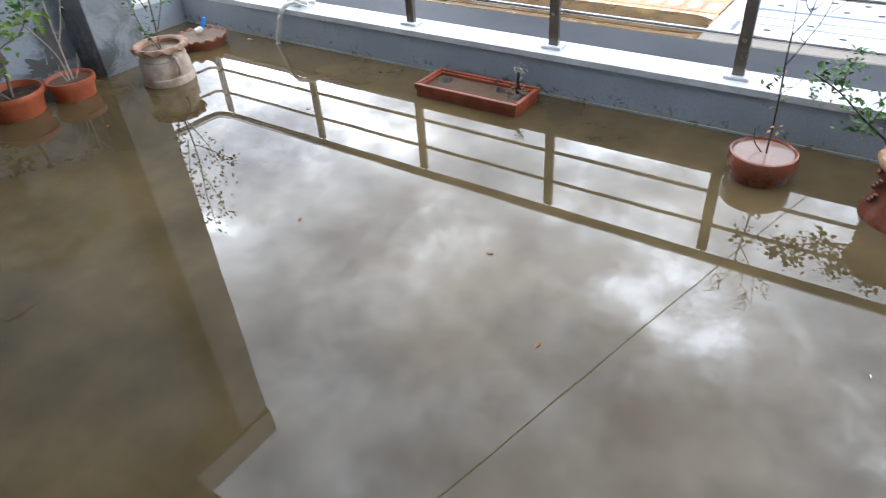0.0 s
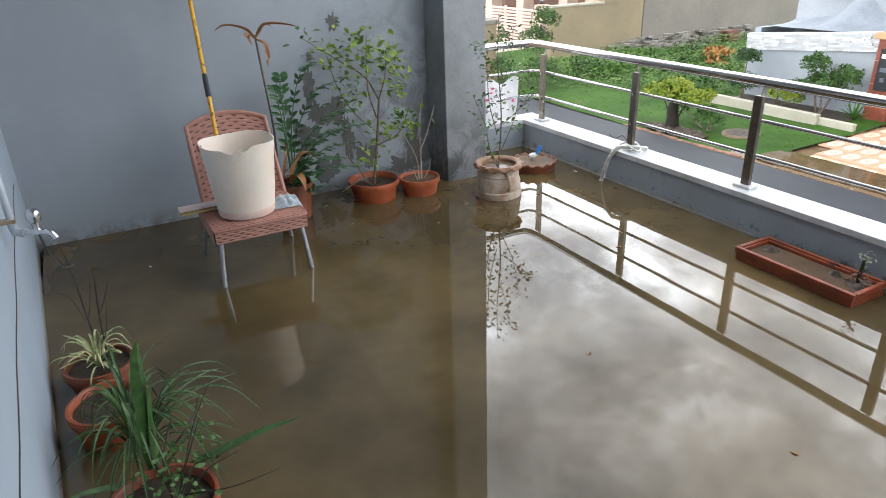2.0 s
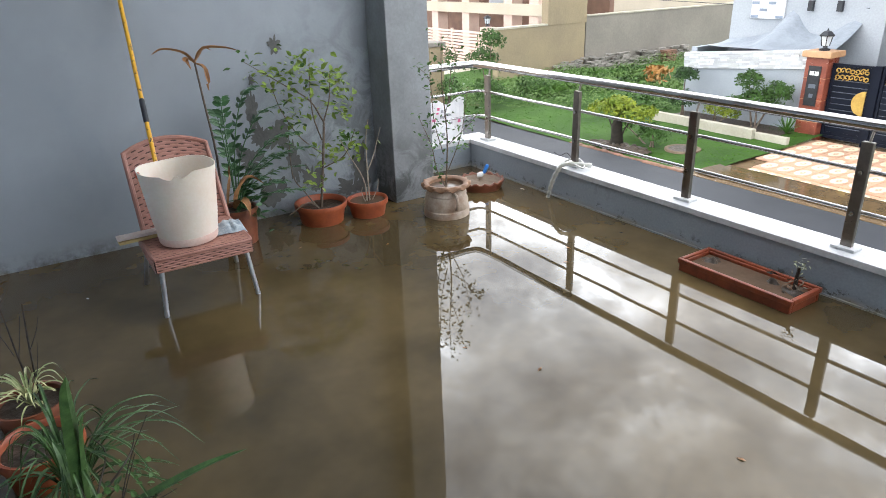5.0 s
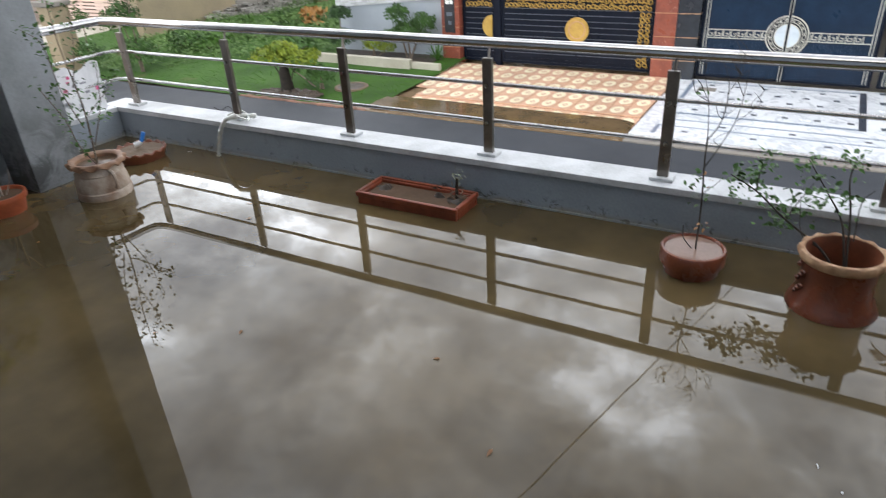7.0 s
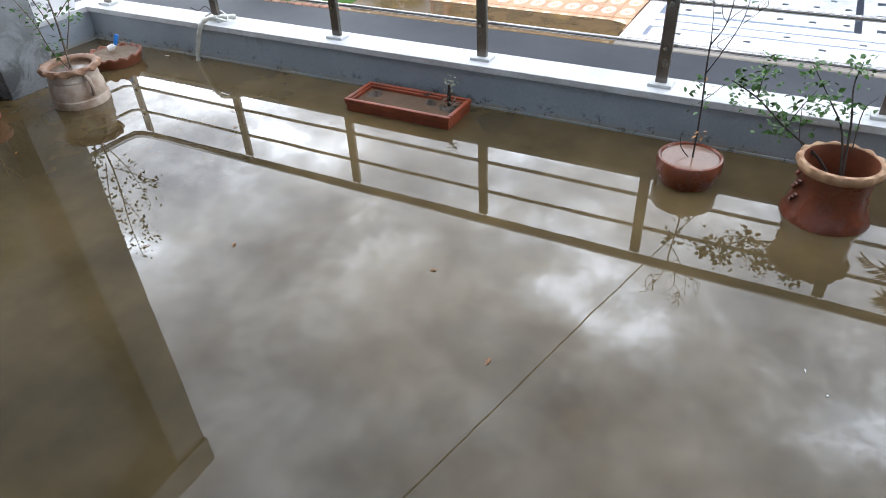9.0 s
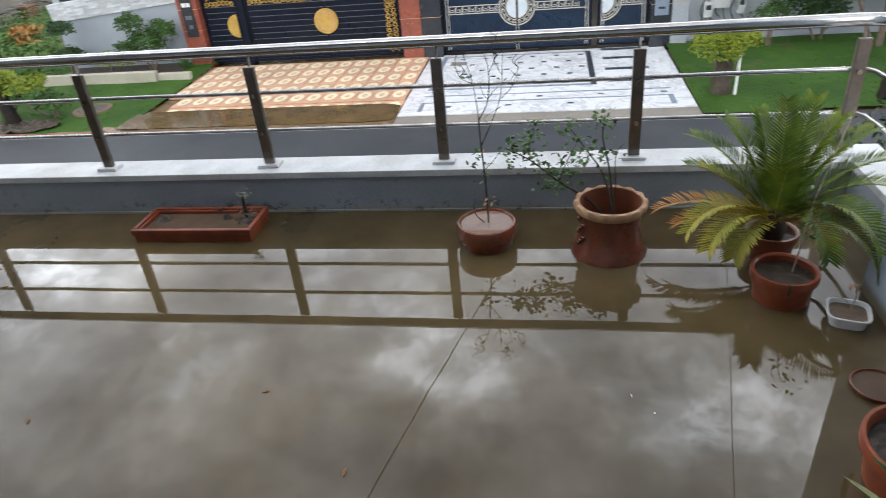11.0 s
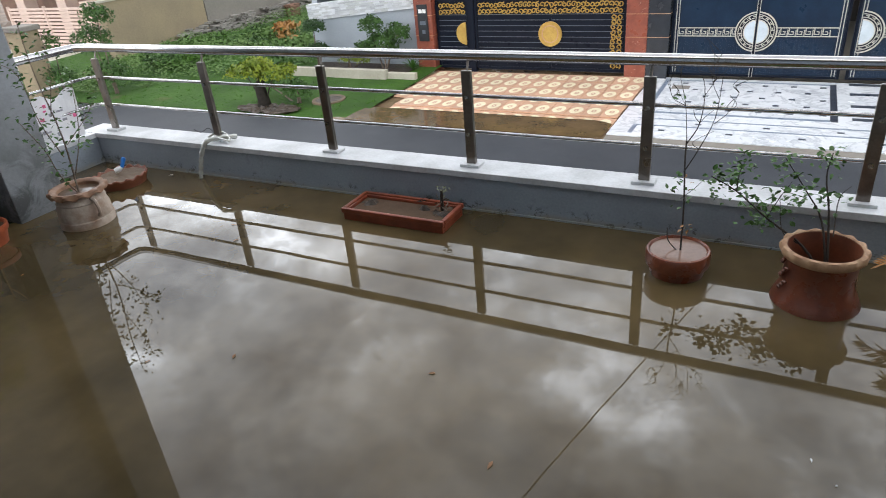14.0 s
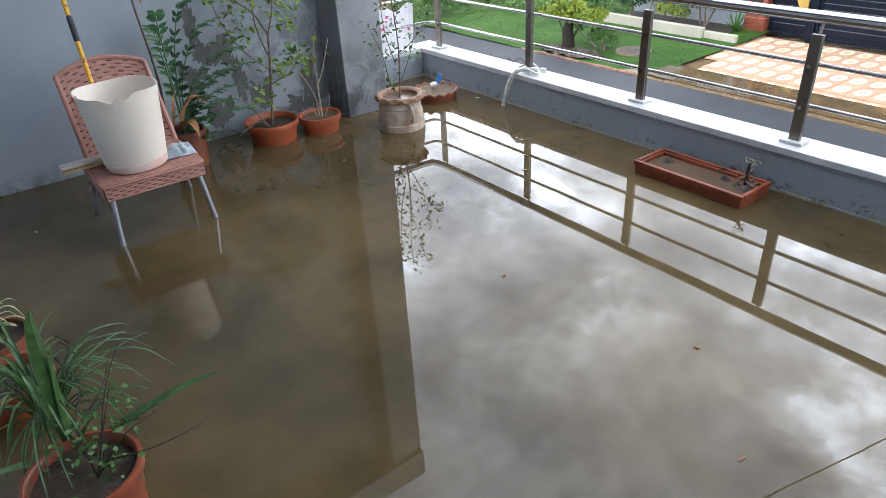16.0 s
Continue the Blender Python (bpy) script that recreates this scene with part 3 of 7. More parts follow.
# bare plaster where the paint has flaked off the side wall
def flake(y, z, w, h, seed, x=XL + 0.0025):
    r = random.Random(seed)
    n = 90
    pts = []
    for k in range(n):
        a = 2 * math.pi * k / n
        f = 0.80 + 0.5 * noise.noise(Vector((math.cos(a) * 1.3 + seed * 7, math.sin(a) * 1.3, seed))) + 0.55 * noise.noise(Vector((math.cos(a) * 3.2 + seed, math.sin(a) * 3.2, 3)))
        pts.append((x, y + w / 2 * f * math.cos(a), z + h / 2 * f * math.sin(a)))
    return pts


def flakes(name, rows, label):
    V, F = [], []
    for i, (y, z, w, h, seed) in enumerate(rows):
        p = flake(y, z, w, h, seed, XL + 0.0025 + 0.0004 * i)
        o = len(V)
        V += p
        F.append(tuple(range(o, o + len(p))))
    tagged(obj(name, (V, F), PATCH), label, "stain", kind="structure")


flakes("wall_patch", [(1.36, 0.82, 0.10, 0.30, 1), (1.40, 0.62, 0.20, 0.20, 2), (1.30, 0.46, 0.26, 0.24, 3), (1.52, 0.60, 0.20, 0.22, 4), (1.62, 0.40, 0.12, 0.36, 5), (1.45, 0.18, 0.30, 0.24, 6),
                      (1.58, 1.24, 0.12, 0.14, 7), (1.38, 1.02, 0.05, 0.07, 8), (1.75, 0.24, 0.20, 0.26, 9), (2.16, 0.24, 0.16, 0.40, 10), (2.06, 0.10, 0.30, 0.16, 11)], "dark bare plaster where the paint has peeled")

# groove along the house wall
V, F = tube([(x, -0.565 + 0.049 * (x + 4.95) + 0.0005, 0.545 + 0.008 * math.sin(x * 7)) for x in [-4.6 + 0.2 * k for k in range(24)]], 0.004, 4)
tagged(obj("wall_crack", (V, F), BARKD), "thin dark crack running along the house wall", "crack", kind="structure")

# ---- railing ----
railing = base("railing", -1.85, 3.5, 0.252, "stainless steel railing with round handrail on the parapet", "railing")
RX, RY, RZ = -1.85, 3.5, 0.252


def rl(p):
    return Vector(p) - Vector((RX, RY, RZ))


def bar(name, pts, r, mat, seg=12, label=""):
    ob = part(name, tube([rl(p) for p in pts], r, seg), mat, railing, label)
    return smooth(ob)


ZR = 0.905
bar("handrail", [(-5.30, 2.668, ZR), (-5.30, 3.38, ZR), (-5.285, 3.49, ZR), (-5.23, 3.52, ZR), (-5.12, 3.535, ZR), (-3, 3.535, ZR), (-1, 3.535, ZR), (1.18, 3.535, ZR), (1.27, 3.52, ZR), (1.32, 3.49, ZR), (1.335, 3.38, ZR), (1.335, 2.632, ZR)], 0.031, STEEL, 16, "polished round steel handrail")
for z in (0.672, 0.452):
    bar("rail", [(-5.24, 2.668, z), (-5.24, 3.40, z), (-5.235, 3.50, z), (-5.19, 3.533, z), (-5.05, 3.54, z), (-2, 3.54, z), (1.16, 3.54, z), (1.25, 3.528, z), (1.285, 3.49, z), (1.295, 3.36, z), (1.295, 2.632, z)], 0.0115, STEEL, 10)
for x in (-5.07, -3.93, -2.885, -1.85, -0.82, 0.20, 1.215):
    post = part("post", box(x - RX - 0.030, x - RX + 0.030, -0.014, 0.014, 0.016, 0.576, 0.004), POST, railing)
    part("base_plate", box(x - RX - 0.062, x - RX + 0.062, -0.045, 0.045, -0.001, 0.017, 0.004), LEDGE, post, "white painted square base plate")
    part("pin", tube([(x - RX, 0.012, 0.57), (x - RX, 0.03, 0.628)], 0.007, 8), POST, post)
    for z in (0.672, 0.452):
        part("bolt", tube([(x - RX, -0.012, z - RZ), (x - RX, -0.026, z - RZ)], 0.0125, 12), STEEL, post)
        part("spigot", tube([(x - RX, 0.012, z - RZ), (x - RX, 0.042, z - RZ)], 0.008, 8), POST, post)

# ---- things on the terrace ----


def rim_pot(name, x, y, r, h, mat, label, depth=0.10, rimh=0.035, rb=0.72, fill="soil", level=0.03, group="terracotta pots", seed=0, lip=0.012):
    """A flower pot with a banded rim, standing on the flooded floor; h is the rim's height over the water."""
    b = base(name, x, y, -depth, label, "flower pot", group)
    H = h + depth
    prof = [(r * rb, 0), (r * rb + 0.004, 0.004), (r * (rb + (0.93 - rb) * 0.5), H * 0.48), (r * 0.925, H - rimh), (r * 0.99, H - rimh - 0.002), (r, H - rimh + 0.006), (r, H - 0.006), (r * 0.99, H), (r - lip, H), (r - lip - 0.006, H - 0.006), (r * 0.86, H - rimh), (r * 0.8, H * 0.55)]
    smooth(part("body", lathe(prof, 44, lambda a, i: (1 + 0.006 * math.sin(2 * a + seed), 0)), mat, b))
    smooth(part("soil" if fill == "soil" else "standing_water", disc(r * 0.885, H - level, seed, 0.0 if fill != "soil" else 0.012), SOIL if fill == "soil" else MUD, b, "dark wet soil" if fill == "soil" else "brown rainwater filling the pot"))
    return b


def disc(r, z, seed=0, bump=0.01, rings=5, seg=32):
    V, F = [(0, 0, z)], []
    for i in range(1, rings + 1):
        for k in range(seg):
            a = 2 * math.pi * k / seg
            q = Vector((r * i / rings * math.cos(a), r * i / rings * math.sin(a), 0))
            V.append((q.x, q.y, z + bump * noise.noise(q * 22 + Vector((seed, 0, 0)))))
    for k in range(seg):
        F.append((0, 1 + k, 1 + (k + 1) % seg))
    for i in range(rings - 1):
        for k in range(seg):
            a, c = 1 + i * seg + k, 1 + i * seg + (k + 1) % seg
            F.append((a, a + seg, c + seg, c))
    return V, F


def plant(name, x, y, z, label, cat="plant"):
    return base(name, x, y, z, label, cat)


def stemmed(b, stems, mat, seg=6, name="stem"):
    for pts, r0, r1 in stems:
        q = bend(pts, 4)
        smooth(part(name, tube(q, [r0 + (r1 - r0) * i / (len(q) - 1) for i in range(len(q))], seg), mat, b))


def one_leaf(mat):
    """A leaf of unit length and width, shared by all leaves of a material."""
    key = "leaf_" + mat.m.name
    me = bpy.data.meshes.get(key)
    if me is None:
        V, F = [], []
        leaf(V, F, Vector((0, 0, 0)), Vector((1, 0, 0)), Vector((0, 0, 1)), 1, 1)
        V = [(x, y, z * 0.9) for x, y, z in V]
        me = bpy.data.meshes.new(key)
        me.from_pydata(V, [], F)
        me.materials.append(mat.m)
    return me


def set_leaf(parent, mat, p, d, n, L, W, name="leaf"):
    d = d.normalized()
    sd = d.cross(n).normalized()
    n = sd.cross(d)
    ob = new(name, one_leaf(mat))
    ob.parent = parent
    m = Matrix((d, -sd, n)).transposed().to_4x4()
    m.translation = p
    ob.matrix_basis = m @ Matrix.Diagonal((L, W, W, 1))
    return ob


def leafage(b, spots, mat, L, W, seed, spread=0.05, name="leaves", up=0.6, label="", each=False):
    """Clusters of leaves: spots are (x, y, z, count, spread); each: every leaf a part of its own."""
    r = random.Random(seed)
    V, F = [], []
    for sx, sy, sz, n, sp in spots:
        for _ in range(n):
            p = Vector((sx, sy, sz)) + Vector((r.gauss(0, sp), r.gauss(0, sp), r.gauss(0, sp)))
            d = Vector((r.uniform(-1, 1), r.uniform(-1, 1), r.uniform(-0.5, 0.6)))
            nn = Vector((r.uniform(-0.6, 0.6), r.uniform(-0.6, 0.6), up)).normalized()
            l, w = L * r.uniform(0.65, 1.2), W * r.uniform(0.7, 1.2)
            if each:
                set_leaf(b, mat, p, d, nn, l, w)
            else:
                leaf(V, F, p, d, nn, l, w)
    if not each:
        tagged(part(name, (V, F), mat, b, label), kind="stuff")


def pinnate(stalk, mat, q, L, W, n, r, up=Vector((0, 0, 1))):
    """Leaflets in pairs along a stalk's curve q."""
    for i in range(n):
        t = 0.15 + 0.83 * (i + 1) / n
        k = min(len(q) - 2, int(t * (len(q) - 1)))
        d = (q[k + 1] - q[k]).normalized()
        s = d.cross(up).normalized()
        for sg in (-1, 1):
            set_leaf(stalk, mat, q[k], s * sg + d * 0.6 + rv(r, 0.15), s.cross(d) + rv(r, 0.2), L * (1.1 - 0.5 * abs(t - 0.5)), W, "leaflet")


# wicker chair with the bucket on it
CX, CY = -4.02, 0.635
chair = base("wicker_chair", CX, CY, -0.11, "rose-brown woven plastic wicker chair on aluminium legs in water", "chair")


def cl(x, y, z):
    return Vector((x - CX, y - CY, z + 0.11))


for nm, pts in (("leg", [cl(-3.79, 0.41, 0.30), cl(-3.74, 0.372, -0.11)]), ("leg", [cl(-3.79, 0.86, 0.30), cl(-3.722, 0.892, -0.11)]), ("leg", [cl(-4.19, 0.41, 0.30), cl(-4.30, 0.352, -0.11)]), ("leg", [cl(-4.19, 0.87, 0.30), cl(-4.31, 0.935, -0.11)])):
    smooth(part(nm, tube(pts, 0.0135, 12), ALU, chair, "dull aluminium tube leg"))


def weave(f, slits, rows, parent, gap=0.20, lift=0.004):
    """Rows of moulded wicker over a surface f(u, v) -> (point, normal), with staggered lens-shaped slits between them."""
    n = slits * 8
    for j in range(rows):
        V, F = [], []
        for i in range(n + 1):
            u = i / n
            lo = gap * max(0.0, math.sin(math.pi * (u * slits * 2 + (j - 1) % 2))) ** 0.6 if j else 0.0
            hi = gap * max(0.0, math.sin(math.pi * (u * slits * 2 + j % 2))) ** 0.6 if j < rows - 1 else 0.0
            for v, k in (((j + lo) / rows, 0.0), ((j + 0.5 + (lo - hi) / 2) / rows, 1.0), ((j + 1 - hi) / rows, 0.0)):
                p, nn = f(u, v)
                V.append(tuple(p + nn * (0.001 + lift * k)))
        for i in range(n):
            a, b_ = i * 3, i * 3 + 3
            F += [(a, b_, b_ + 1, a + 1), (a + 1, b_ + 1, b_ + 2, a + 2)]
        smooth(part("strip", (V, F), WICKER, parent), 60)


SX0, SX1, SY0, SY1, SZ0, SZ1 = -4.24, -3.735, 0.372, 0.892, 0.262, 0.345


def seat_top(u, v):
    x, y = SX0 + 0.03 + (SX1 - SX0 - 0.035) * v, SY0 + 0.006 + (SY1 - SY0 - 0.012) * u
    dip = 0.012 * (1 - (2 * u - 1) ** 2) * math.sin(math.pi * min(1, v * 1.05))
    return cl(x, y, SZ1 - dip), Vector((0, 0, 1))


b = box(SX0 - CX, SX1 - CX, SY0 - CY, SY1 - CY, SZ0 + 0.11, SZ1 + 0.11 - 0.014, 0.012, seg=2)
# seat body in the gap-shade colour, so the slits read dark
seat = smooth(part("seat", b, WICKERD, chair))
weave(seat_top, 6, 22, seat)
weave(lambda u, v: (cl(SX1 - 0.001, SY0 + 0.005 + (SY1 - SY0 - 0.01) * u, SZ1 - 0.002 - (SZ1 - SZ0 - 0.004) * v), Vector((1, 0, 0))), 8, 6, seat)
weave(lambda u, v: (cl(SX0 + 0.005 + (SX1 - SX0 - 0.01) * u, SY0 + 0.001, SZ1 - 0.002 - (SZ1 - SZ0 - 0.004) * v), Vector((0, -1, 0))), 8, 6, seat)
weave(lambda u, v: (cl(SX0 + 0.005 + (SX1 - SX0 - 0.01) * u, SY1 - 0.001, SZ1 - 0.002 - (SZ1 - SZ0 - 0.004) * v), Vector((0, 1, 0))), 8, 6, seat)
edge = [cl(SX0 + 0.02, SY0, SZ1 - 0.006), cl(SX1 - 0.03, SY0, SZ1 - 0.006), cl(SX1 - 0.006, SY0 + 0.006, SZ1 - 0.007), cl(SX1, SY0 + 0.03, SZ1 - 0.008), cl(SX1, SY1 - 0.03, SZ1 - 0.008), cl(SX1 - 0.006, SY1 - 0.006, SZ1 - 0.007), cl(SX1 - 0.03, SY1, SZ1 - 0.006), cl(SX0 + 0.02, SY1, SZ1 - 0.006)]
smooth(part("rim", tube(edge, 0.0085, 8), WICKER, seat))


def backf(u, v):
    a = (u - 0.5) * 2
    w = 0.242 - 0.006 * v
    top = 0.33 + (0.435 + 0.052 * (1 - a * a)) * v
    x = -4.19 - 0.235 * v - 0.045 * (1 - a * a)
    return cl(x, 0.648 + a * w, top), Vector((1, 0, 0.5)).normalized()


V, F = [], []
nu, nv = 20, 12
for dn in (0.0, 0.020):
    for j in range(nv + 1):
        for i in range(nu + 1):
            p, nn = backf(i / nu, j / nv)
            V.append(tuple(p - nn * dn))
o = (nu + 1) * (nv + 1)
for j in range(nv):
    for i in range(nu):
        a = j * (nu + 1) + i
        F.append((a, a + 1, a + nu + 2, a + nu + 1))
        F.append((o + a + nu + 1, o + a + nu + 2, o + a + 1, o + a))
for i in range(nu):
    a = nv * (nu + 1) + i
    F.append((a, a + 1, o + a + 1, o + a))
for j in range(nv):
    for i in (0, nu):
        a = j * (nu + 1) + i
        F.append((a, a + nu + 1, o + a + nu + 1, o + a))
# backrest body likewise coloured as shade behind its slits
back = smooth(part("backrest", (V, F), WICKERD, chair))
weave(backf, 6, 25, back)
edge = [backf(0, v / 8)[0] for v in range(9)] + [backf(u / 10, 1)[0] for u in range(1, 10)] + [backf(1, 1 - v / 8)[0] for v in range(9)]
smooth(part("rim", tube(edge, 0.014, 8), WICKER, back))

# broken plastic bucket
bucket = base("bucket", -3.945, 0.605, 0.347, "broken milky white plastic bucket standing on the wicker chair", "bucket")


def chipped(a, i):
    if i not in (6, 7, 8, 9):
        return 1, 0
    d = abs(((a + 0.22 + math.pi) % (2 * math.pi)) - math.pi)
    dip = -0.030 * max(0, 1 - (d / 0.42) ** 2) + 0.022 * max(0, 1 - (d / 0.12) ** 2)
    return 1, dip * (1 if i in (7, 8) else 0.85) + 0.006 * math.sin(a * 3 + 1)


smooth(part("body", lathe([(0.0, 0.002), (0.145, 0.0), (0.153, 0.008), (0.157, 0.03), (0.175, 0.16), (0.192, 0.34), (0.199, 0.395), (0.203, 0.42), (0.198, 0.42), (0.193, 0.39), (0.186, 0.33), (0.150, 0.02), (0.0, 0.012)], 72, chipped), PLAST, bucket))
smooth(part("base_band", lathe([(0.1535, 0.004), (0.1565, 0.012), (0.1615, 0.045), (0.1600, 0.048)], 56), PINK, bucket, "pink stained bottom edge"))
part("red_lug", box(-0.075, -0.03, -0.205, -0.180, 0.375, 0.405, 0.006), REDP, bucket, "small red plastic handle lug")

# long yellow pole leaning from the bucket to the wall
p0, p1 = Vector((-4.02, 0.525, 0.372)), Vector((-4.965, 0.64, 1.66))
pole = base("broom_pole", p0.x, p0.y, p0.z, "scuffed yellow broom pole leaning on the wall", "broom")
d = p1 - p0
smooth(part("shaft", tube([d * (i / 12) for i in range(13)], 0.0125, 12), YELLOW, pole))
smooth(part("grip", tube([d * 0.43, d * 0.435, d * 0.52, d * 0.525], [0.0128, 0.016, 0.016, 0.0128], 12), GRIP, pole, "dark rubber grip sleeve"))

# sticks and rag on the seat
sticks = base("wooden_sticks", -4.02, 0.32, 0.346, "pale flat wooden sticks lying across the seat", "stick")
for k, (dz, dy) in enumerate(((0.006, 0.0), (0.030, 0.004))):
    ob = part("stick", box(-0.030, 0.030, -0.065 - 0.008 * k, 0.17, dz, dz + 0.018, 0.003), (STICKY, STICK)[k], sticks)
    ob.matrix_basis = pose(-0.06 + 0.004 * k, dy, 0, 0, 0, 3 - 1 * k)
rag = base("rag", -3.96, 0.83, 0.346, "crumpled wet grey rag draped on the seat edge", "cloth")
V, F = [], []
for j in range(17):
    for i in range(17):
        x, y = (i / 16 - 0.5) * 0.16, (j / 16 - 0.5) * 0.19
        e = max(0.0, 1 - (abs(x) / 0.08) ** 3) * max(0.0, 1 - (abs(y) / 0.095) ** 3)
        z = 0.004 + e * (0.03 + 0.045 * abs(noise.noise(Vector((x * 26, y * 22, 2)))))
        yy = y + 0.02 * noise.noise(Vector((x * 20, y * 20, 5)))
        if yy > 0.065:
            z -= (yy - 0.065) * 1.1
        V.append((x + 0.02 * noise.noise(Vector((x * 20, y * 20, 9))), yy, z))
for j in range(16):
    for i in range(16):
        a = j * 17 + i
        F.append((a, a + 1, a + 18, a + 17))
smooth(part("fabric", (V, F), CLOTH, rag), 80)

# glossy plant and the dry stem behind the chair
rim_pot("flower_pot", -4.62, 1.06, 0.135, 0.25, TERRAB, "brown terracotta pot behind the chair, standing in water", seed=2)
zz = plant("zamia_plant", -4.62, 1.06, 0.22, "glossy dark green plant with arching feathered stems")
r = random.Random(11)
for k, (tx, ty, tz, bow) in enumerate(((-0.10, 0.26, 0.80, 0.45), (-0.12, -0.02, 0.66, 0.5), (-0.02, 0.42, 0.34, 0.3), (0.02, 0.50, 0.48, 0.34), (0.05, 0.36, 0.16, 0.22), (-0.05, 0.52, 0.22, 0.3), (-0.08, 0.40, 0.66, 0.4), (0.0, 0.60, 0.36, 0.3), (-0.13, 0.04, 0.74, 0.4), (0.08, 0.5, 0.08, 0.25))):
    q = bend([(0, 0, 0), (tx * 0.3, ty * 0.2, tz * 0.45 + bow * 0.15), (tx * 0.7, ty * 0.6, tz * 0.85 + bow * 0.12), (tx, ty, tz)], 8)
    st = part("stalk", tube(q, [0.006 - 0.004 * i / len(q) for i in range(len(q))], 6), LEAFD, zz)
    pinnate(st, LEAFD, q, 0.068, 0.030, 13, r)
leafage(zz, [(0.03, 0.06, 0.06, 30, 0.06), (0.06, 0.14, 0.0, 16, 0.05)], LEAFD, 0.07, 0.035, 12, each=True)
dryp = plant("dry_stem", -4.70, 0.98, 0.20, "tall dried brown stem with withered leaves on top")
stemmed(dryp, [([(0, 0, 0), (0.0, 0.02, 0.4), (-0.01, 0.0, 0.75), (0, -0.02, 1.02)], 0.009, 0.006)], BARK)
V, F = [], []
for pts, w in (([(0, -0.02, 1.0), (0.02, -0.09, 1.07), (0.03, -0.2, 1.10), (0.03, -0.27, 1.075)], 0.035), ([(0, -0.02, 1.0), (0, 0.05, 1.08), (0.02, 0.16, 1.08), (0.03, 0.25, 1.06)], 0.04), ([(0, -0.02, 1.0), (0.03, 0.02, 0.97), (0.05, 0.03, 0.9), (0.05, 0.03, 0.83)], 0.035), ([(0, -0.02, 1.0), (0.02, -0.06, 1.03), (0.04, -0.08, 1.02), (0.06, -0.06, 0.97)], 0.04), ([(0, -0.02, 1.0), (0, 0.03, 1.06), (0, 0.05, 1.09), (0.02, 0.09, 1.07)], 0.03)):
    blade(V, F, bend(pts, 5), w, fold=0.4)
tagged(part("withered_leaves", (V, F), DRY, dryp), kind="stuff")
V, F = [], []
for pts, w in (([(0.12, 0.06, 0.06), (0.16, 0.1, 0.2), (0.17, 0.17, 0.26), (0.16, 0.26, 0.2)], 0.06), ([(0.12, 0.06, 0.05), (0.2, 0.08, 0.12), (0.24, 0.1, 0.1), (0.25, 0.11, 0.02)], 0.07), ([(0.1, 0.02, 0.08), (0.13, 0.05, 0.25), (0.13, 0.06, 0.36)], 0.04)):
    blade(V, F, bend(pts, 5), w, fold=0.35)
tagged(part("drooping_leaves", (V, F), DRY, dryp, "drooping tan dead leaves"), kind="stuff")

# the two round terracotta pots by the wall
rim_pot("flower_pot", -4.66, 1.675, 0.192, 0.150, TERRA, "wide orange terracotta pot holding a leafy shrub", seed=1, level=0.04)
shrub = plant("shrub", -4.66, 1.675, 0.10, "airy shrub with small yellow-green leaves against the wall")
S = [([(0.0, 0.0, 0.0), (0.02, 0.03, 0.25), (0.0, 0.08, 0.55), (-0.03, 0.10, 0.62)], 0.011, 0.008), ([(-0.03, 0.10, 0.62), (-0.06, 0.02, 0.78), (-0.1, -0.14, 0.9), (-0.13, -0.38, 1.07)], 0.007, 0.002),
     ([(-0.03, 0.10, 0.62), (-0.03, 0.16, 0.78), (-0.08, 0.2, 0.95)], 0.006, 0.002), ([(0.0, 0.06, 0.5), (0.03, 0.0, 0.7), (-0.06, 0.04, 0.92), (-0.08, 0.06, 1.06)], 0.006, 0.002),
     ([(0.01, -0.02, 0.0), (0.03, -0.12, 0.15), (0.04, -0.2, 0.3), (0, -0.18, 0.6)], 0.006, 0.002), ([(0.02, -0.02, 0.0), (0.06, -0.12, 0.08), (0.1, -0.28, 0.03)], 0.006, 0.003),
     ([(0.02, 0.04, 0.3), (0.06, 0.2, 0.38), (0.05, 0.3, 0.55)], 0.005, 0.002), ([(0.0, 0.05, 0.4), (-0.02, -0.1, 0.55), (-0.05, -0.2, 0.75), (-0.08, -0.24, 0.95)], 0.005, 0.002)]
stemmed(shrub, S, BARK)
leafage(shrub, [(x, y, z, int(n * 2.6), sp * 1.25) for x, y, z, n, sp in [(-0.08, 0.05, 0.98, 16, 0.05), (-0.1, -0.06, 1.0, 14, 0.045), (-0.08, 0.2, 0.92, 14, 0.04), (-0.08, 0.26, 0.82, 12, 0.045), (-0.06, 0.26, 0.68, 12, 0.04), (-0.1, -0.24, 0.95, 12, 0.05), (-0.05, -0.06, 0.75, 14, 0.06), (0.02, 0.08, 0.38, 12, 0.04), (0.05, 0.24, 0.42, 14, 0.05), (0.05, -0.05, 0.2, 6, 0.04)]], LEAFY, 0.060, 0.034, 21)
# shrub's shaded leaves, their shade given by a darker green
leafage(shrub, [(x, y, z, int(n * 1.6), sp * 1.2) for x, y, z, n, sp in [(-0.1, -0.12, 0.9, 14, 0.06), (-0.12, -0.36, 1.06, 7, 0.04), (-0.06, -0.14, 0.7, 12, 0.06), (-0.06, 0.3, 0.5, 12, 0.04), (0.02, -0.2, 0.56, 12, 0.05), (0.0, 0.12, 0.85, 10, 0.06)]], LEAF, 0.050, 0.026, 22)
rim_pot("flower_pot", -4.59, 2.02, 0.155, 0.125, TERRA, "orange terracotta pot full of rainwater beside the column", fill="water", level=0.022, seed=4)
bare = plant("bare_shoots", -4.59, 2.02, 0.08, "bare pale shoots with one leafy tip")
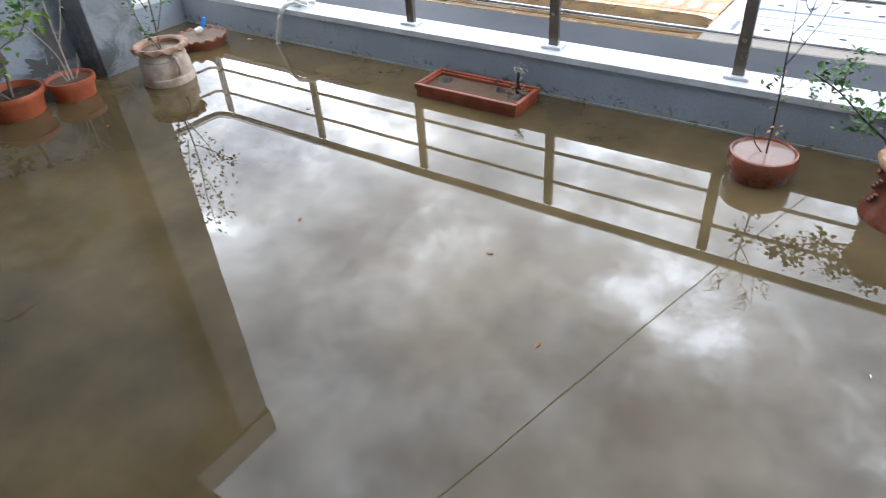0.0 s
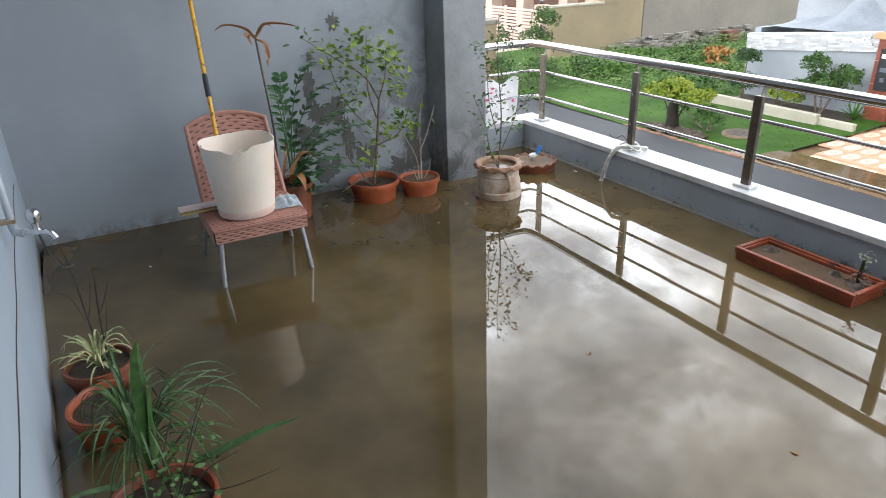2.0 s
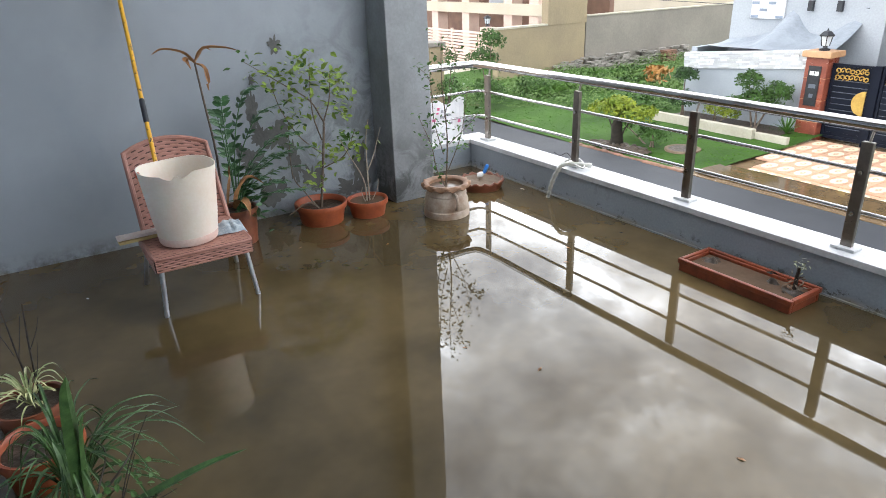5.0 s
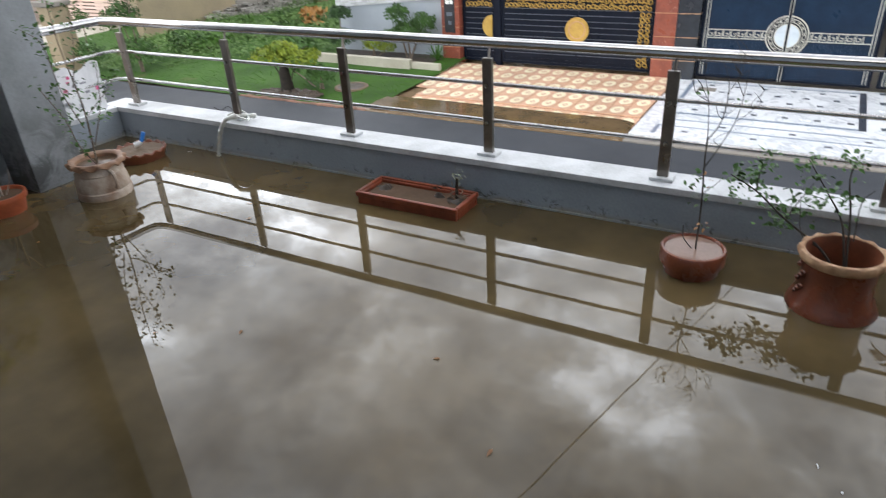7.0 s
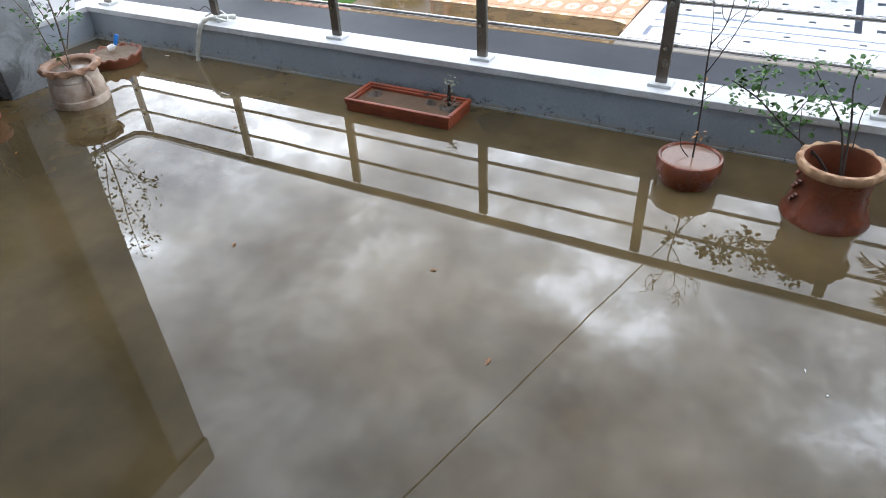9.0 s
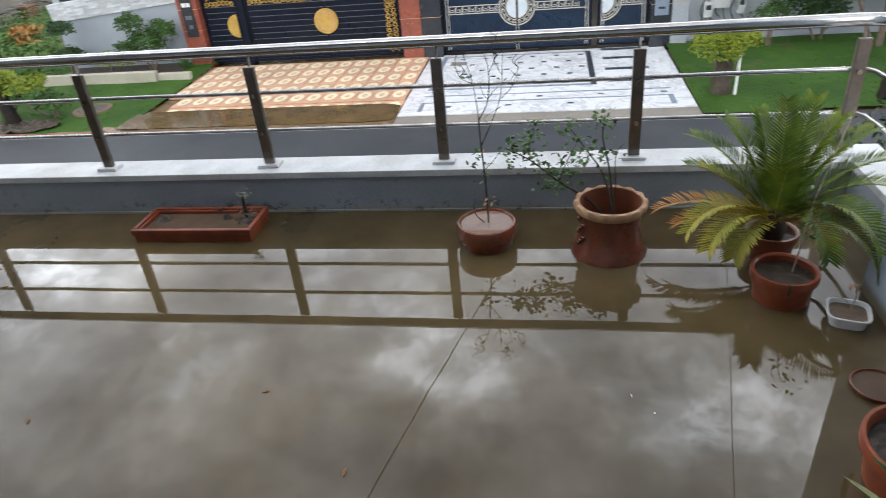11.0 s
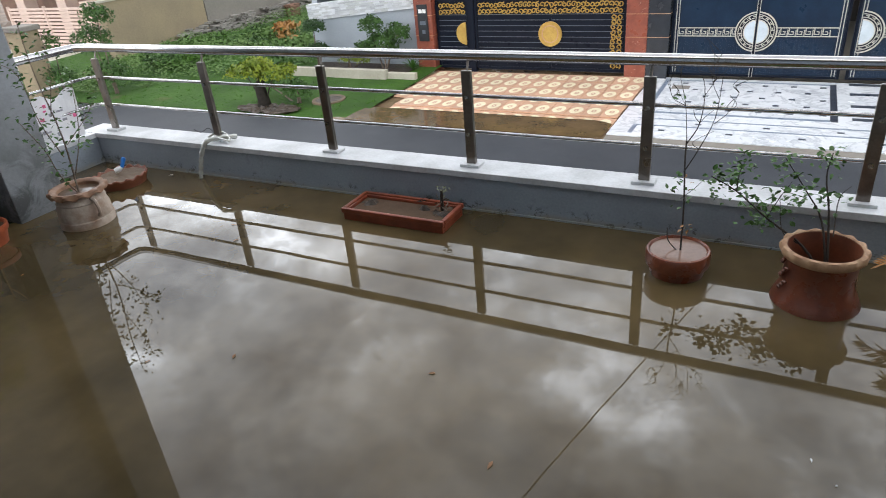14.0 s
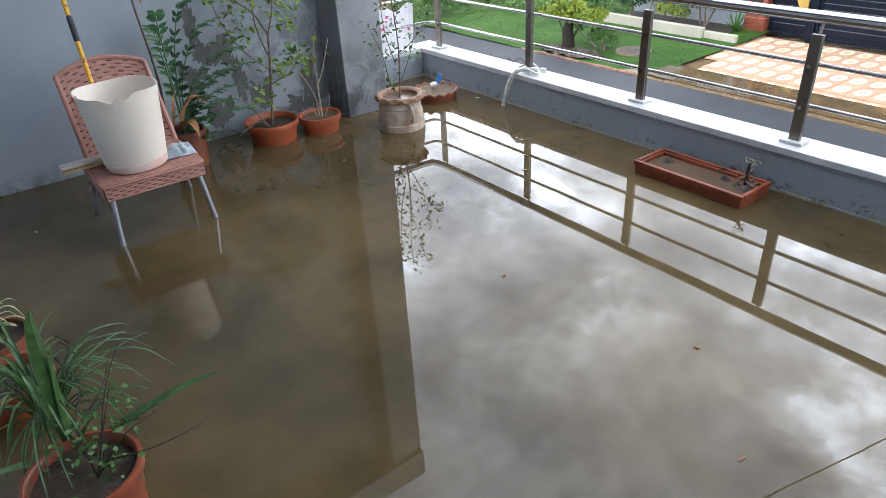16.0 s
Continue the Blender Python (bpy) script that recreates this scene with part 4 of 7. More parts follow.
stemmed(bare, [([(0, 0, 0), (0.0, -0.02, 0.2), (-0.04, -0.12, 0.42), (-0.05, -0.15, 0.5)], 0.006, 0.003), ([(0, 0.02, 0), (0.0, 0.02, 0.25), (-0.03, 0.04, 0.48), (-0.05, 0.08, 0.62)], 0.007, 0.003), ([(0.0, 0.02, 0.25), (-0.02, 0.09, 0.36), (-0.04, 0.17, 0.55)], 0.005, 0.002), ([(0.0, 0.03, 0.0), (0.0, 0.09, 0.1), (-0.01, 0.11, 0.17)], 0.004, 0.002), ([(0, -0.01, 0), (0.02, -0.05, 0.1), (0.02, -0.04, 0.14)], 0.004, 0.002)], BARKP)
leafage(bare, [(-0.05, -0.15, 0.5, 12, 0.03)], LEAF, 0.06, 0.035, 25, each=True)

# lime-stained urn with a wavy lip
def wavy(n, amp, rows, lift=0.010):
    return lambda a, i: (1 + (amp * math.cos(n * a) if i in rows else 0), (lift * math.cos(n * a) if i in rows else 0))


urn = base("urn_pot", -4.23, 2.50, -0.12, "lime-stained clay urn with a wavy rim standing in water", "flower pot", "terracotta pots")
smooth(part("body", lathe([(0.12, 0), (0.155, 0.02), (0.168, 0.08), (0.172, 0.13), (0.170, 0.165), (0.163, 0.172), (0.165, 0.18), (0.163, 0.24), (0.150, 0.275), (0.154, 0.284), (0.150, 0.293), (0.140, 0.315), (0.142, 0.35)], 56, lambda a, i: (1 + 0.012 * math.sin(3 * a + i), 0)), TERRAW, urn))
smooth(part("rim", lathe([(0.136, 0.335), (0.150, 0.338), (0.170, 0.332), (0.180, 0.340), (0.179, 0.354), (0.166, 0.368), (0.145, 0.366), (0.130, 0.355), (0.122, 0.32)], 112, wavy(12, 0.035, (2, 3, 4), 0.010)), RIMU, urn, "wavy brown clay rim"))
for a in (-0.15,):
    V, F = tube([Vector((math.cos(a) * rr, math.sin(a) * rr, zz_)) for rr, zz_ in ((0.140, 0.31), (0.185, 0.30), (0.205, 0.26), (0.20, 0.22), (0.185, 0.20))], [0.014, 0.013, 0.012, 0.012, 0.014], 8)
    smooth(part("handle", (V, F), TERRAW, urn))
smooth(part("standing_water", disc(0.136, 0.335, 3, 0.0), MUD, urn, "rainwater filling the urn"))
ub = plant("thin_bush", -4.23, 2.50, 0.20, "thin upright bush with tiny green leaves")
S = [([(0, 0, 0), (0.0, 0.02, 0.3), (-0.01, 0.0, 0.6), (0.0, 0.0, 0.85)], 0.007, 0.002), ([(0, 0.02, 0.1), (0.03, 0.10, 0.3), (0.02, 0.16, 0.55)], 0.004, 0.0015), ([(0, 0, 0.0), (0.06, -0.1, 0.14), (0.06, -0.13, 0.28), (0.04, -0.2, 0.45)], 0.005, 0.002), ([(0, -0.01, 0.2), (0.02, -0.08, 0.4), (0.02, -0.1, 0.62), (0.0, -0.17, 0.7)], 0.004, 0.0015), ([(0, 0.03, 0.25), (0.04, 0.16, 0.36), (0.05, 0.24, 0.44)], 0.003, 0.0015), ([(0, 0, 0.4), (0.02, 0.06, 0.6), (0.0, 0.1, 0.78)], 0.003, 0.0012)]
S = [([(x * 1.2, y * 1.2, z * 1.28) for x, y, z in pts], a, c) for pts, a, c in S]
stemmed(ub, S, BARK)
r = random.Random(5)
spots = []
for pts, a, c in S:
    q = bend(pts, 5)
    spots += [(p.x, p.y, p.z, 5, 0.03) for p in q[3:]]
leafage(ub, spots, LEAF, 0.036, 0.019, 31)
# dish with the bottle behind the urn
tray = base("clay_dish", -4.60, 3.08, -0.10, "shallow brown clay dish of mud near the corner", "flower pot", "terracotta pots")
smooth(part("body", lathe([(0.13, 0), (0.165, 0.06), (0.175, 0.12), (0.19, 0.15), (0.195, 0.165), (0.19, 0.175), (0.175, 0.172), (0.165, 0.155)], 56, wavy(15, 0.02, (3, 4, 5, 6))), TERRAB, tray))
smooth(part("soil", disc(0.17, 0.160, 6, 0.012), EARTH, tray))
bottle = base("plastic_bottle", -4.63, 3.10, 0.078, "small bright blue and white plastic bottle lying on soil", "bottle")
V, F = tube([(-0.02, -0.02, 0.012), (0.0, 0.01, 0.02), (0.012, 0.025, 0.03)], [0.02, 0.022, 0.013], 12)
smooth(part("body", (V, F), WHITEP, bottle))
V, F = tube([(0.012, 0.025, 0.03), (0.02, 0.05, 0.085), (0.022, 0.055, 0.10)], [0.013, 0.017, 0.012], 12)
smooth(part("cap", (V, F), BLUEP, bottle, "bright blue cap"))

# printed sheet on the parapet return
sheet = base("printed_sheet", -5.215, 3.14, 0.256, "torn white printed sheet propped behind the railing", "poster")
V, F = [], []
for j in range(7):
    for i in range(9):
        u, v = i / 8, j / 6
        V.append((0.012 * math.sin(u * 5 + v) - 0.02 * v, (u - 0.5) * 0.38 + 0.03 * v, v * 0.36 + (0.03 * math.sin(u * 9) if j == 6 else 0)))
for j in range(6):
    for i in range(8):
        a = j * 9 + i
        F.append((a, a + 1, a + 10, a + 9))
panel = part("sheet", (V, F), SIGN, sheet)
r = random.Random(8)
for k in range(12):
    y, z = r.uniform(-0.15, 0.15), r.uniform(0.05, 0.32)
    w, h = r.uniform(0.02, 0.06), r.uniform(0.008, 0.03)
    ob = part("print_bar", box(0.016, 0.018, y - w / 2, y + w / 2, z - h / 2, z + h / 2), SIGNP if k % 3 == 0 else SIGNG, panel)

# drain hose over the parapet
hose = base("drain_hose", -3.9, 3.40, 0.26, "clear plastic hose siphoning water over the parapet", "hose")
q = bend([(0.10, 0.15, 0.015), (0.04, 0.06, 0.03), (-0.04, -0.01, 0.02), (-0.085, -0.035, -0.05), (-0.12, -0.045, -0.14), (-0.14, -0.055, -0.22), (-0.145, -0.065, -0.28)], 6)
smooth(part("tube", tube(q, [0.017 + 0.003 * math.sin(i * 1.7) for i in range(len(q))], 10), HOSE, hose))
q = bend([(-0.12, 0.08, 0.012), (-0.04, 0.12, 0.05), (0.05, 0.11, 0.035), (0.11, 0.06, 0.012), (0.06, 0.03, 0.03), (-0.02, 0.05, 0.045)], 6)
part("tie", tube(q, 0.007, 6), HOSE, hose)
q = bend([(-0.05, 0.10, 0.03), (-0.14, 0.12, 0.07), (-0.20, 0.10, 0.04), (-0.26, 0.09, 0.06)], 6)
part("loose_end", tube(q, 0.0035, 5), BLACK, hose, "dark wire end tied round the hose")

# rectangular planter
PX, PY = -2.19, 3.18
pl = base("trough_planter", PX, PY, -0.10, "long red clay trough planter full of muddy water", "planter")
b = bmesh.new()
for (x0, x1, y0, y1) in ((-0.345, 0.345, -0.135, -0.110), (-0.345, 0.345, 0.110, 0.135), (-0.345, -0.32, -0.110, 0.110), (0.32, 0.345, -0.110, 0.110)):
    box(x0, x1, y0, y1, 0.0, 0.165, 0.006, b)
part("wall", b, TERRAR, pl)
b = bmesh.new()
for (x0, x1, y0, y1) in ((-0.353, 0.353, -0.143, -0.119), (-0.353, 0.353, 0.119, 0.143), (-0.353, -0.329, -0.117, 0.117), (0.329, 0.353, -0.117, 0.117)):
    box(x0, x1, y0, y1, 0.145, 0.177, 0.007, b)
part("rim", b, TERRAR, pl)
V = [(-0.318, -0.109, 0.146), (0.318, -0.109, 0.146), (0.318, 0.109, 0.146), (-0.318, 0.109, 0.146)]
part("standing_water", (V, [(0, 1, 2, 3)]), MUD, pl, "muddy brown water")
for k, (x, y, s) in enumerate(((-0.25, 0.03, 0.05), (0.14, 0.05, 0.04), (0.28, 0.02, 0.06))):
    V, F = disc(s * 1.25, 0.144, k, 0.03, 4, 14)
    V = [(a + x, c * 0.7 + y, max(z, 0.140) + 0.028 * (1 - min(1, math.hypot(a, c) / s))) for a, c, z in V]
    smooth(part("soil_clod", (V, F), SOIL, pl))
suc = plant("withered_succulent", -1.93, 3.22, 0.06, "small grey withered succulent in the trough")
stemmed(suc, [([(0, 0, 0), (0.0, 0, 0.06), (0.005, 0, 0.13)], 0.012, 0.008)], BARKD)
leafage(suc, [(0.005, 0, 0.14, 34, 0.016)], SUCC, 0.026, 0.008, 41, label="grey-green shrivelled leaves")
leafage(suc, [(0.0, 0, 0.05, 26, 0.022)], BARK, 0.042, 0.010, 42, name="dead_leaves", up=-0.2)
leafage(suc, [(-0.13, 0.02, 0.04, 8, 0.012)], BARKD, 0.04, 0.01, 43, name="shoot")

# round bowl full of water, with a tall bare shrub
bowl = base("bowl_pot", -0.553, 3.035, -0.125, "round terracotta bowl brim-full of muddy rainwater", "flower pot", "terracotta pots")
smooth(part("body", lathe([(0.09, 0), (0.105, 0.02), (0.122, 0.10), (0.132, 0.165), (0.145, 0.172), (0.150, 0.185), (0.150, 0.238), (0.145, 0.248), (0.136, 0.25), (0.130, 0.243), (0.122, 0.2)], 56), TERRAD, bowl))
smooth(part("standing_water", disc(0.131, 0.2395, 3, 0.0), MUDP, bowl, "muddy water to the brim, coloured pinkish as if sky-lit"))
tall = plant("tall_twiggy_shrub", -0.553, 3.035, 0.105, "tall bare twiggy shrub with a few leaves")
S = [([(0.01, 0, 0), (0.0, 0, 0.25), (-0.02, 0.0, 0.5), (-0.025, 0, 0.62)], 0.006, 0.004), ([(-0.025, 0, 0.62), (-0.05, 0.02, 0.8), (-0.09, 0.03, 0.95)], 0.003, 0.001), ([(-0.025, 0, 0.60), (0.02, 0.0, 0.72), (0.02, 0.02, 0.9), (-0.03, 0.02, 1.03)], 0.004, 0.001), ([(-0.02, 0, 0.45), (0.03, 0.0, 0.58), (0.08, 0.0, 0.75), (0.09, 0, 0.98)], 0.004, 0.001), ([(0.08, 0, 0.72), (0.13, 0.02, 0.78), (0.16, 0.02, 0.88)], 0.002, 0.0008), ([(-0.05, 0.02, 0.8), (-0.11, 0.02, 0.84), (-0.13, 0.02, 0.92)], 0.002, 0.0008), ([(0.02, 0.01, 0.85), (0.06, 0.02, 0.95), (0.06, 0.02, 1.05)], 0.002, 0.0008), ([(0.085, 0, 0.85), (0.05, 0.01, 0.93), (0.045, 0.01, 1.0)], 0.002, 0.0008),
     ([(0, 0.0, 0.0), (-0.05, 0.0, 0.06), (-0.06, 0, 0.13)], 0.004, 0.002), ([(-0.02, 0, 0.3), (0.03, 0.0, 0.36), (0.07, 0.0, 0.42)], 0.002, 0.001)]
S = [([(x * 1.05, y + 0.24 * z, z * 0.82) for x, y, z in pts], a * 0.75, c) for pts, a, c in S]
stemmed(tall, S, BARKD)
r = random.Random(57)
for k in range(26):
    p = Vector(r.choice(S[1:8])[0][r.choice((1, 2))])
    stemmed(tall, [([p, p + Vector((r.uniform(-0.03, 0.03), r.uniform(-0.02, 0.02), 0.03)), p + Vector((r.uniform(-0.07, 0.07), r.uniform(-0.04, 0.04), r.uniform(0.05, 0.10)))], 0.0018, 0.0009)], BARKD, 4, "twig")
leafage(tall, [(-0.03, 0.07, 0.27, 14, 0.03), (0.03, 0.03, 0.12, 4, 0.012), (-0.02, 0.09, 0.33, 6, 0.02), (-0.08, 0.2, 0.7, 3, 0.02), (0.1, 0.19, 0.66, 3, 0.02)], LEAF, 0.03, 0.018, 51, each=True)
leafage(tall, [(0.03, 0.03, 0.12, 6, 0.014), (0.03, 0.08, 0.34, 3, 0.02)], DRY, 0.03, 0.018, 52, name="dry_leaves")

# tall glazed jar with scalloped rim
jar = base("jar_pot", 0.045, 2.97, -0.16, "tall glazed brown clay jar with scalloped pale rim", "flower pot", "terracotta pots")
smooth(part("body", lathe([(0.160, 0), (0.180, 0.02), (0.183, 0.10), (0.180, 0.165), (0.166, 0.195), (0.148, 0.24), (0.142, 0.31), (0.146, 0.375), (0.150, 0.40)], 56), TERRAD, jar))
smooth(part("rim", lathe([(0.148, 0.378), (0.160, 0.384), (0.168, 0.395), (0.170, 0.412), (0.164, 0.425), (0.150, 0.428), (0.142, 0.422)], 112, wavy(14, 0.022, (2, 3, 4), 0.003)), RIMC, jar, "scalloped pale clay rim"))
smooth(part("inner_wall", lathe([(0.143, 0.424), (0.133, 0.38), (0.130, 0.26)], 56), TERRAB, jar))
smooth(part("soil", disc(0.131, 0.27, 3, 0.02), SOIL, jar))
for k in range(9):
    a = 3.55 + 0.12 * (k % 3 - 1)
    zz_ = 0.22 + 0.022 * k
    V, F = tube([(math.cos(a + t * 0.12) * (0.156 + 0.006 * math.sin(t * 3)), math.sin(a + t * 0.12) * 0.156, zz_ + 0.012 * math.sin(t * 2.2)) for t in (-1, -0.5, 0, 0.5, 1)], 0.006, 6)
    smooth(part("relief", (V, F), TERRAD, jar))
jp = plant("rambling_rose", 0.045, 2.97, 0.10, "sparse rambling shrub leaning out of the jar")
S = [([(0.02, 0, 0), (-0.08, 0.0, 0.14), (-0.24, 0.02, 0.24), (-0.38, 0.02, 0.35), (-0.50, 0.0, 0.42)], 0.007, 0.002), ([(0.03, 0, 0), (-0.02, 0.02, 0.25), (-0.10, 0.03, 0.38), (-0.2, 0.03, 0.52)], 0.006, 0.002), ([(0.03, 0, 0.02), (0.0, 0.02, 0.3), (-0.03, 0.03, 0.45), (-0.02, 0.03, 0.56)], 0.006, 0.002), ([(0.03, 0, 0.2), (0.03, 0.02, 0.36), (0.07, 0.03, 0.42)], 0.003, 0.001), ([(-0.24, 0.02, 0.24), (-0.2, 0.02, 0.34), (-0.16, 0.02, 0.42)], 0.003, 0.001), ([(-0.1, 0.0, 0.15), (-0.17, 0.0, 0.2), (-0.2, 0, 0.36)], 0.003, 0.001), ([(-0.38, 0.02, 0.35), (-0.38, 0.02, 0.44), (-0.36, 0.02, 0.5)], 0.003, 0.001)]
LEAN = lambda x, y, z: (x, y + 0.45 * z, z * 0.86)
S = [([LEAN(*p) for p in pts], a, c) for pts, a, c in S]
stemmed(jp, S, BARKD)
leafage(jp, [(*LEAN(x, y, z), n * 3, sp * 1.3) for x, y, z, n, sp in [(-0.46, 0, 0.4, 16, 0.03), (-0.4, 0.02, 0.42, 16, 0.03), (-0.36, 0.02, 0.5, 9, 0.02), (-0.3, 0.02, 0.3, 14, 0.035), (-0.27, 0.02, 0.22, 10, 0.02), (-0.2, 0.03, 0.5, 9, 0.02), (-0.16, 0.02, 0.4, 16, 0.035), (-0.12, 0.02, 0.36, 10, 0.03), (-0.02, 0.03, 0.54, 14, 0.022), (-0.02, 0.03, 0.34, 9, 0.025), (-0.2, 0.02, 0.28, 8, 0.02), (0.0, 0, 0.02, 8, 0.02)]], LEAF, 0.033, 0.020, 61)

# sago palm
rim_pot("flower_pot", 0.765, 2.93, 0.115, 0.125, TERRAB, "small brown pot under the sago palm", seed=7)
palm = plant("sago_palm", 0.765, 2.93, 0.11, "sago palm with stiff green fronds and dying orange ones")
smooth(part("trunk", lathe([(0.0, -0.02), (0.05, -0.02), (0.055, 0.03), (0.045, 0.08), (0.02, 0.11), (0.0, 0.115)], 20, lambda a, i: (1 + 0.12 * math.sin(7 * a + i * 2), 0)), BARKD, palm))


def frond(az, el, L, droop, mat, seed, lab="", wl=0.115, n=34):
    r = random.Random(seed)
    a, e = radians(az - 20), radians(el)
    hd = Vector((math.cos(a), math.sin(a), 0))
    pts = [hd * 0.02 + Vector((0, 0, 0.07))]
    for i in range(1, 11):
        t = i / 10
        ee = e - droop * t * t
        pts.append(pts[-1] + (hd * math.cos(ee) + Vector((0, 0, math.sin(ee)))) * L * 0.95 / 10)
    q = bend(pts, 4)
    V, F = [], []
    side = Vector((-hd.y, hd.x, 0))
    for i in range(n):
        t = 0.17 + 0.83 * i / n
        k = min(len(q) - 2, int(t * (len(q) - 1)))
        d = (q[k + 1] - q[k]).normalized()
        m = d.cross(side).normalized()
        if m.dot(Vector((0, 0, 1))) < 0 and el < 60:
            m = -m
        ll = wl * (0.35 + 0.65 * math.sin(math.pi * min(1, 0.15 + t * 0.8)) ** 0.7) * r.uniform(0.9, 1.08)
        for sg in (-1, 1):
            dd = (side * sg + d * (0.55 + 0.5 * t) + m * 0.42 + rv(r, 0.06)).normalized()
            p = q[k]
            blade(V, F, [p, p + dd * ll * 0.5, p + dd * ll - m * ll * 0.05], 0.0125, m, 0.25, 0.5)
    fr_ = part("frond", (V, F), mat, palm, lab)
    part("rib", tube(q, [0.0055 * (1 - 0.8 * i / len(q)) for i in range(len(q))], 5), RIB if mat is not LEAFO else LEAFO, fr_)


fr = [(108, 84, .56, .25), (72, 76, .58, .40), (168, 58, .56, .85), (152, 68, .54, .70), (184, 50, .48, .9), (126, 72, .52, .5), (12, 56, .56, .85), (28, 66, .56, .70), (-6, 52, .52, 1.0), (48, 70, .54, .5), (88, 54, .54, .80), (275, 74, .40, .6)]
for k, (az, el, L, dr) in enumerate(fr):
    frond(az, el, L, dr, LEAFP, 70 + k)
frond(196, 46, .44, .35, LEAFPY, 89, "thin yellowing frond", 0.08, 26)
for k, (az, el, L, dr) in enumerate(((222, 40, .52, 1.75), (238, 34, .50, 1.7), (250, 24, .40, 1.5))):
    frond(az, el, L, dr, LEAFPY, 90 + k, "yellowing drooping frond")
for k, (az, el, L, dr) in enumerate(((192, 22, .56, 1.0), (202, 14, .46, .8), (308, 30, .40, 1.4))):
    frond(az, el, L, dr, LEAFO, 94 + k, "dry orange frond", 0.10, 28)
for k, (az, el, L, dr) in enumerate(((318, 50, .66, 1.9), (334, 48, .50, 1.5), (328, 30, .58, 1.7), (302, 44, .52, 1.9))):
    frond(az, el, L, dr, LEAFP, 97 + k)

sp = rim_pot("flower_pot", 0.72, 2.575, 0.132, 0.14, TERRAR, "split terracotta pot full of mud below the palm", fill="soil", level=0.03, seed=9)
part("crack", box(-0.022, -0.014, -0.1345, -0.118, 0.196, 0.242, 0.001), SOIL, sp)
wpl = plant("weedy_shoot", 0.74, 2.60, 0.10, "thin weedy stem with brown leaves")
stemmed(wpl, [([(0.02, 0, 0), (0.03, 0.0, 0.12), (0.05, 0.02, 0.3), (0.12, 0.1, 0.48), (0.25, 0.3, 0.62)], 0.0035, 0.001), ([(0.03, 0, 0.12), (0.06, 0.0, 0.22), (0.08, 0, 0.3)], 0.003, 0.001)], BARKP)
leafage(wpl, [(0.06, 0.02, 0.32, 10, 0.03), (0.08, 0.02, 0.24, 8, 0.03), (0.2, 0.22, 0.56, 8, 0.04), (0.02, 0, 0.2, 5, 0.03)], LEAF, 0.04, 0.016, 101, each=True)

wb_ = base("square_bowl", 0.925, 2.415, 0.0, "white square plastic bowl holding muddy soil, afloat", "bowl", rz=-16)


def sq(s, z, n=8):
    return [(math.copysign(abs(math.cos(t)) ** 0.5, math.cos(t)) * s, math.copysign(abs(math.sin(t)) ** 0.5, math.sin(t)) * s, z) for t in [2 * math.pi * (k + 0.5) / 32 for k in range(32)]]


V, F = [], []
for s, z in ((0.045, -0.045), (0.058, -0.04), (0.070, 0.040), (0.079, 0.045), (0.079, 0.051), (0.071, 0.051), (0.064, 0.026)):
    V += sq(s, z)
for i in range(6):
    for k in range(32):
        F.append((i * 32 + k, i * 32 + (k + 1) % 32, (i + 1) * 32 + (k + 1) % 32, (i + 1) * 32 + k))
F.append(tuple(reversed(range(32))))
smooth(part("body", (V, F), WHITEP, wb_))
V = sq(0.067, 0.035)
part("soil", (V, [tuple(range(32))]), EARTH, wb_, "muddy brown soil")
sw = plant("seedling", 0.935, 2.43, 0.04, "small dry reddish seedling")
stemmed(sw, [([(0, 0, 0), (0.01, 0, 0.06), (0.0, 0, 0.12)], 0.003, 0.001), ([(0.0, 0, 0.02), (-0.03, 0, 0.05), (-0.05, 0.01, 0.05)], 0.002, 0.001)], BARKP)
leafage(sw, [(0.005, 0, 0.11, 10, 0.012)], DRY, 0.03, 0.014, 111)

sc = base("clay_saucer", 0.885, 2.02, -0.012, "brown clay saucer just under the water's surface", "saucer")
smooth(part("body", lathe([(0.0, 0.0), (0.068, 0.0), (0.081, 0.014), (0.086, 0.030), (0.081, 0.032), (0.075, 0.02), (0.0, 0.014)], 44), TERRAB, sc))
smooth(part("standing_water", disc(0.078, 0.024, 1, 0.0), MUD, sc, "muddy water in the saucer"))

rim_pot("flower_pot", 0.835, 1.60, 0.178, 0.165, TERRA, "large orange terracotta pot of wet mud by the end wall", level=0.035, rimh=0.04, seed=5)
st = plant("stubby_tree", 0.80, 1.62, 0.115, "stubby grey stem with bare crooked dark twigs")
stemmed(st, [([(0, 0, 0), (0.015, -0.01, 0.08), (0.035, 0.0, 0.2), (0.06, 0.0, 0.26)], 0.010, 0.006)], BARKP)
r = random.Random(14)
for k in range(26):
    a = k * 2.4
    z0 = 0.14 + 0.006 * k
    s0 = 0.9 - 0.02 * k
    p = Vector((0.035 + 0.02 * z0 / 0.26, 0, z0)) if z0 < 0.26 else Vector((0.06, 0, 0.25))
    d = Vector((math.cos(a), math.sin(a), 0.55 + 0.05 * k)).normalized()
    L = r.uniform(0.07, 0.15)
    q1 = p + d * L * 0.5 + rv(r, 0.015)
    q2 = q1 + (d + Vector((0, 0, 0.6)) + rv(r, 0.5)).normalized() * L * 0.5
    stemmed(st, [([p, q1, q2], 0.0026, 0.0012), ([q1, q1 + rv(r, 0.02) + Vector((0, 0, 0.02)), q1 + rv(r, 0.035) + Vector((0, 0, 0.045))], 0.0016, 0.0009)], BARKD, name="twig")
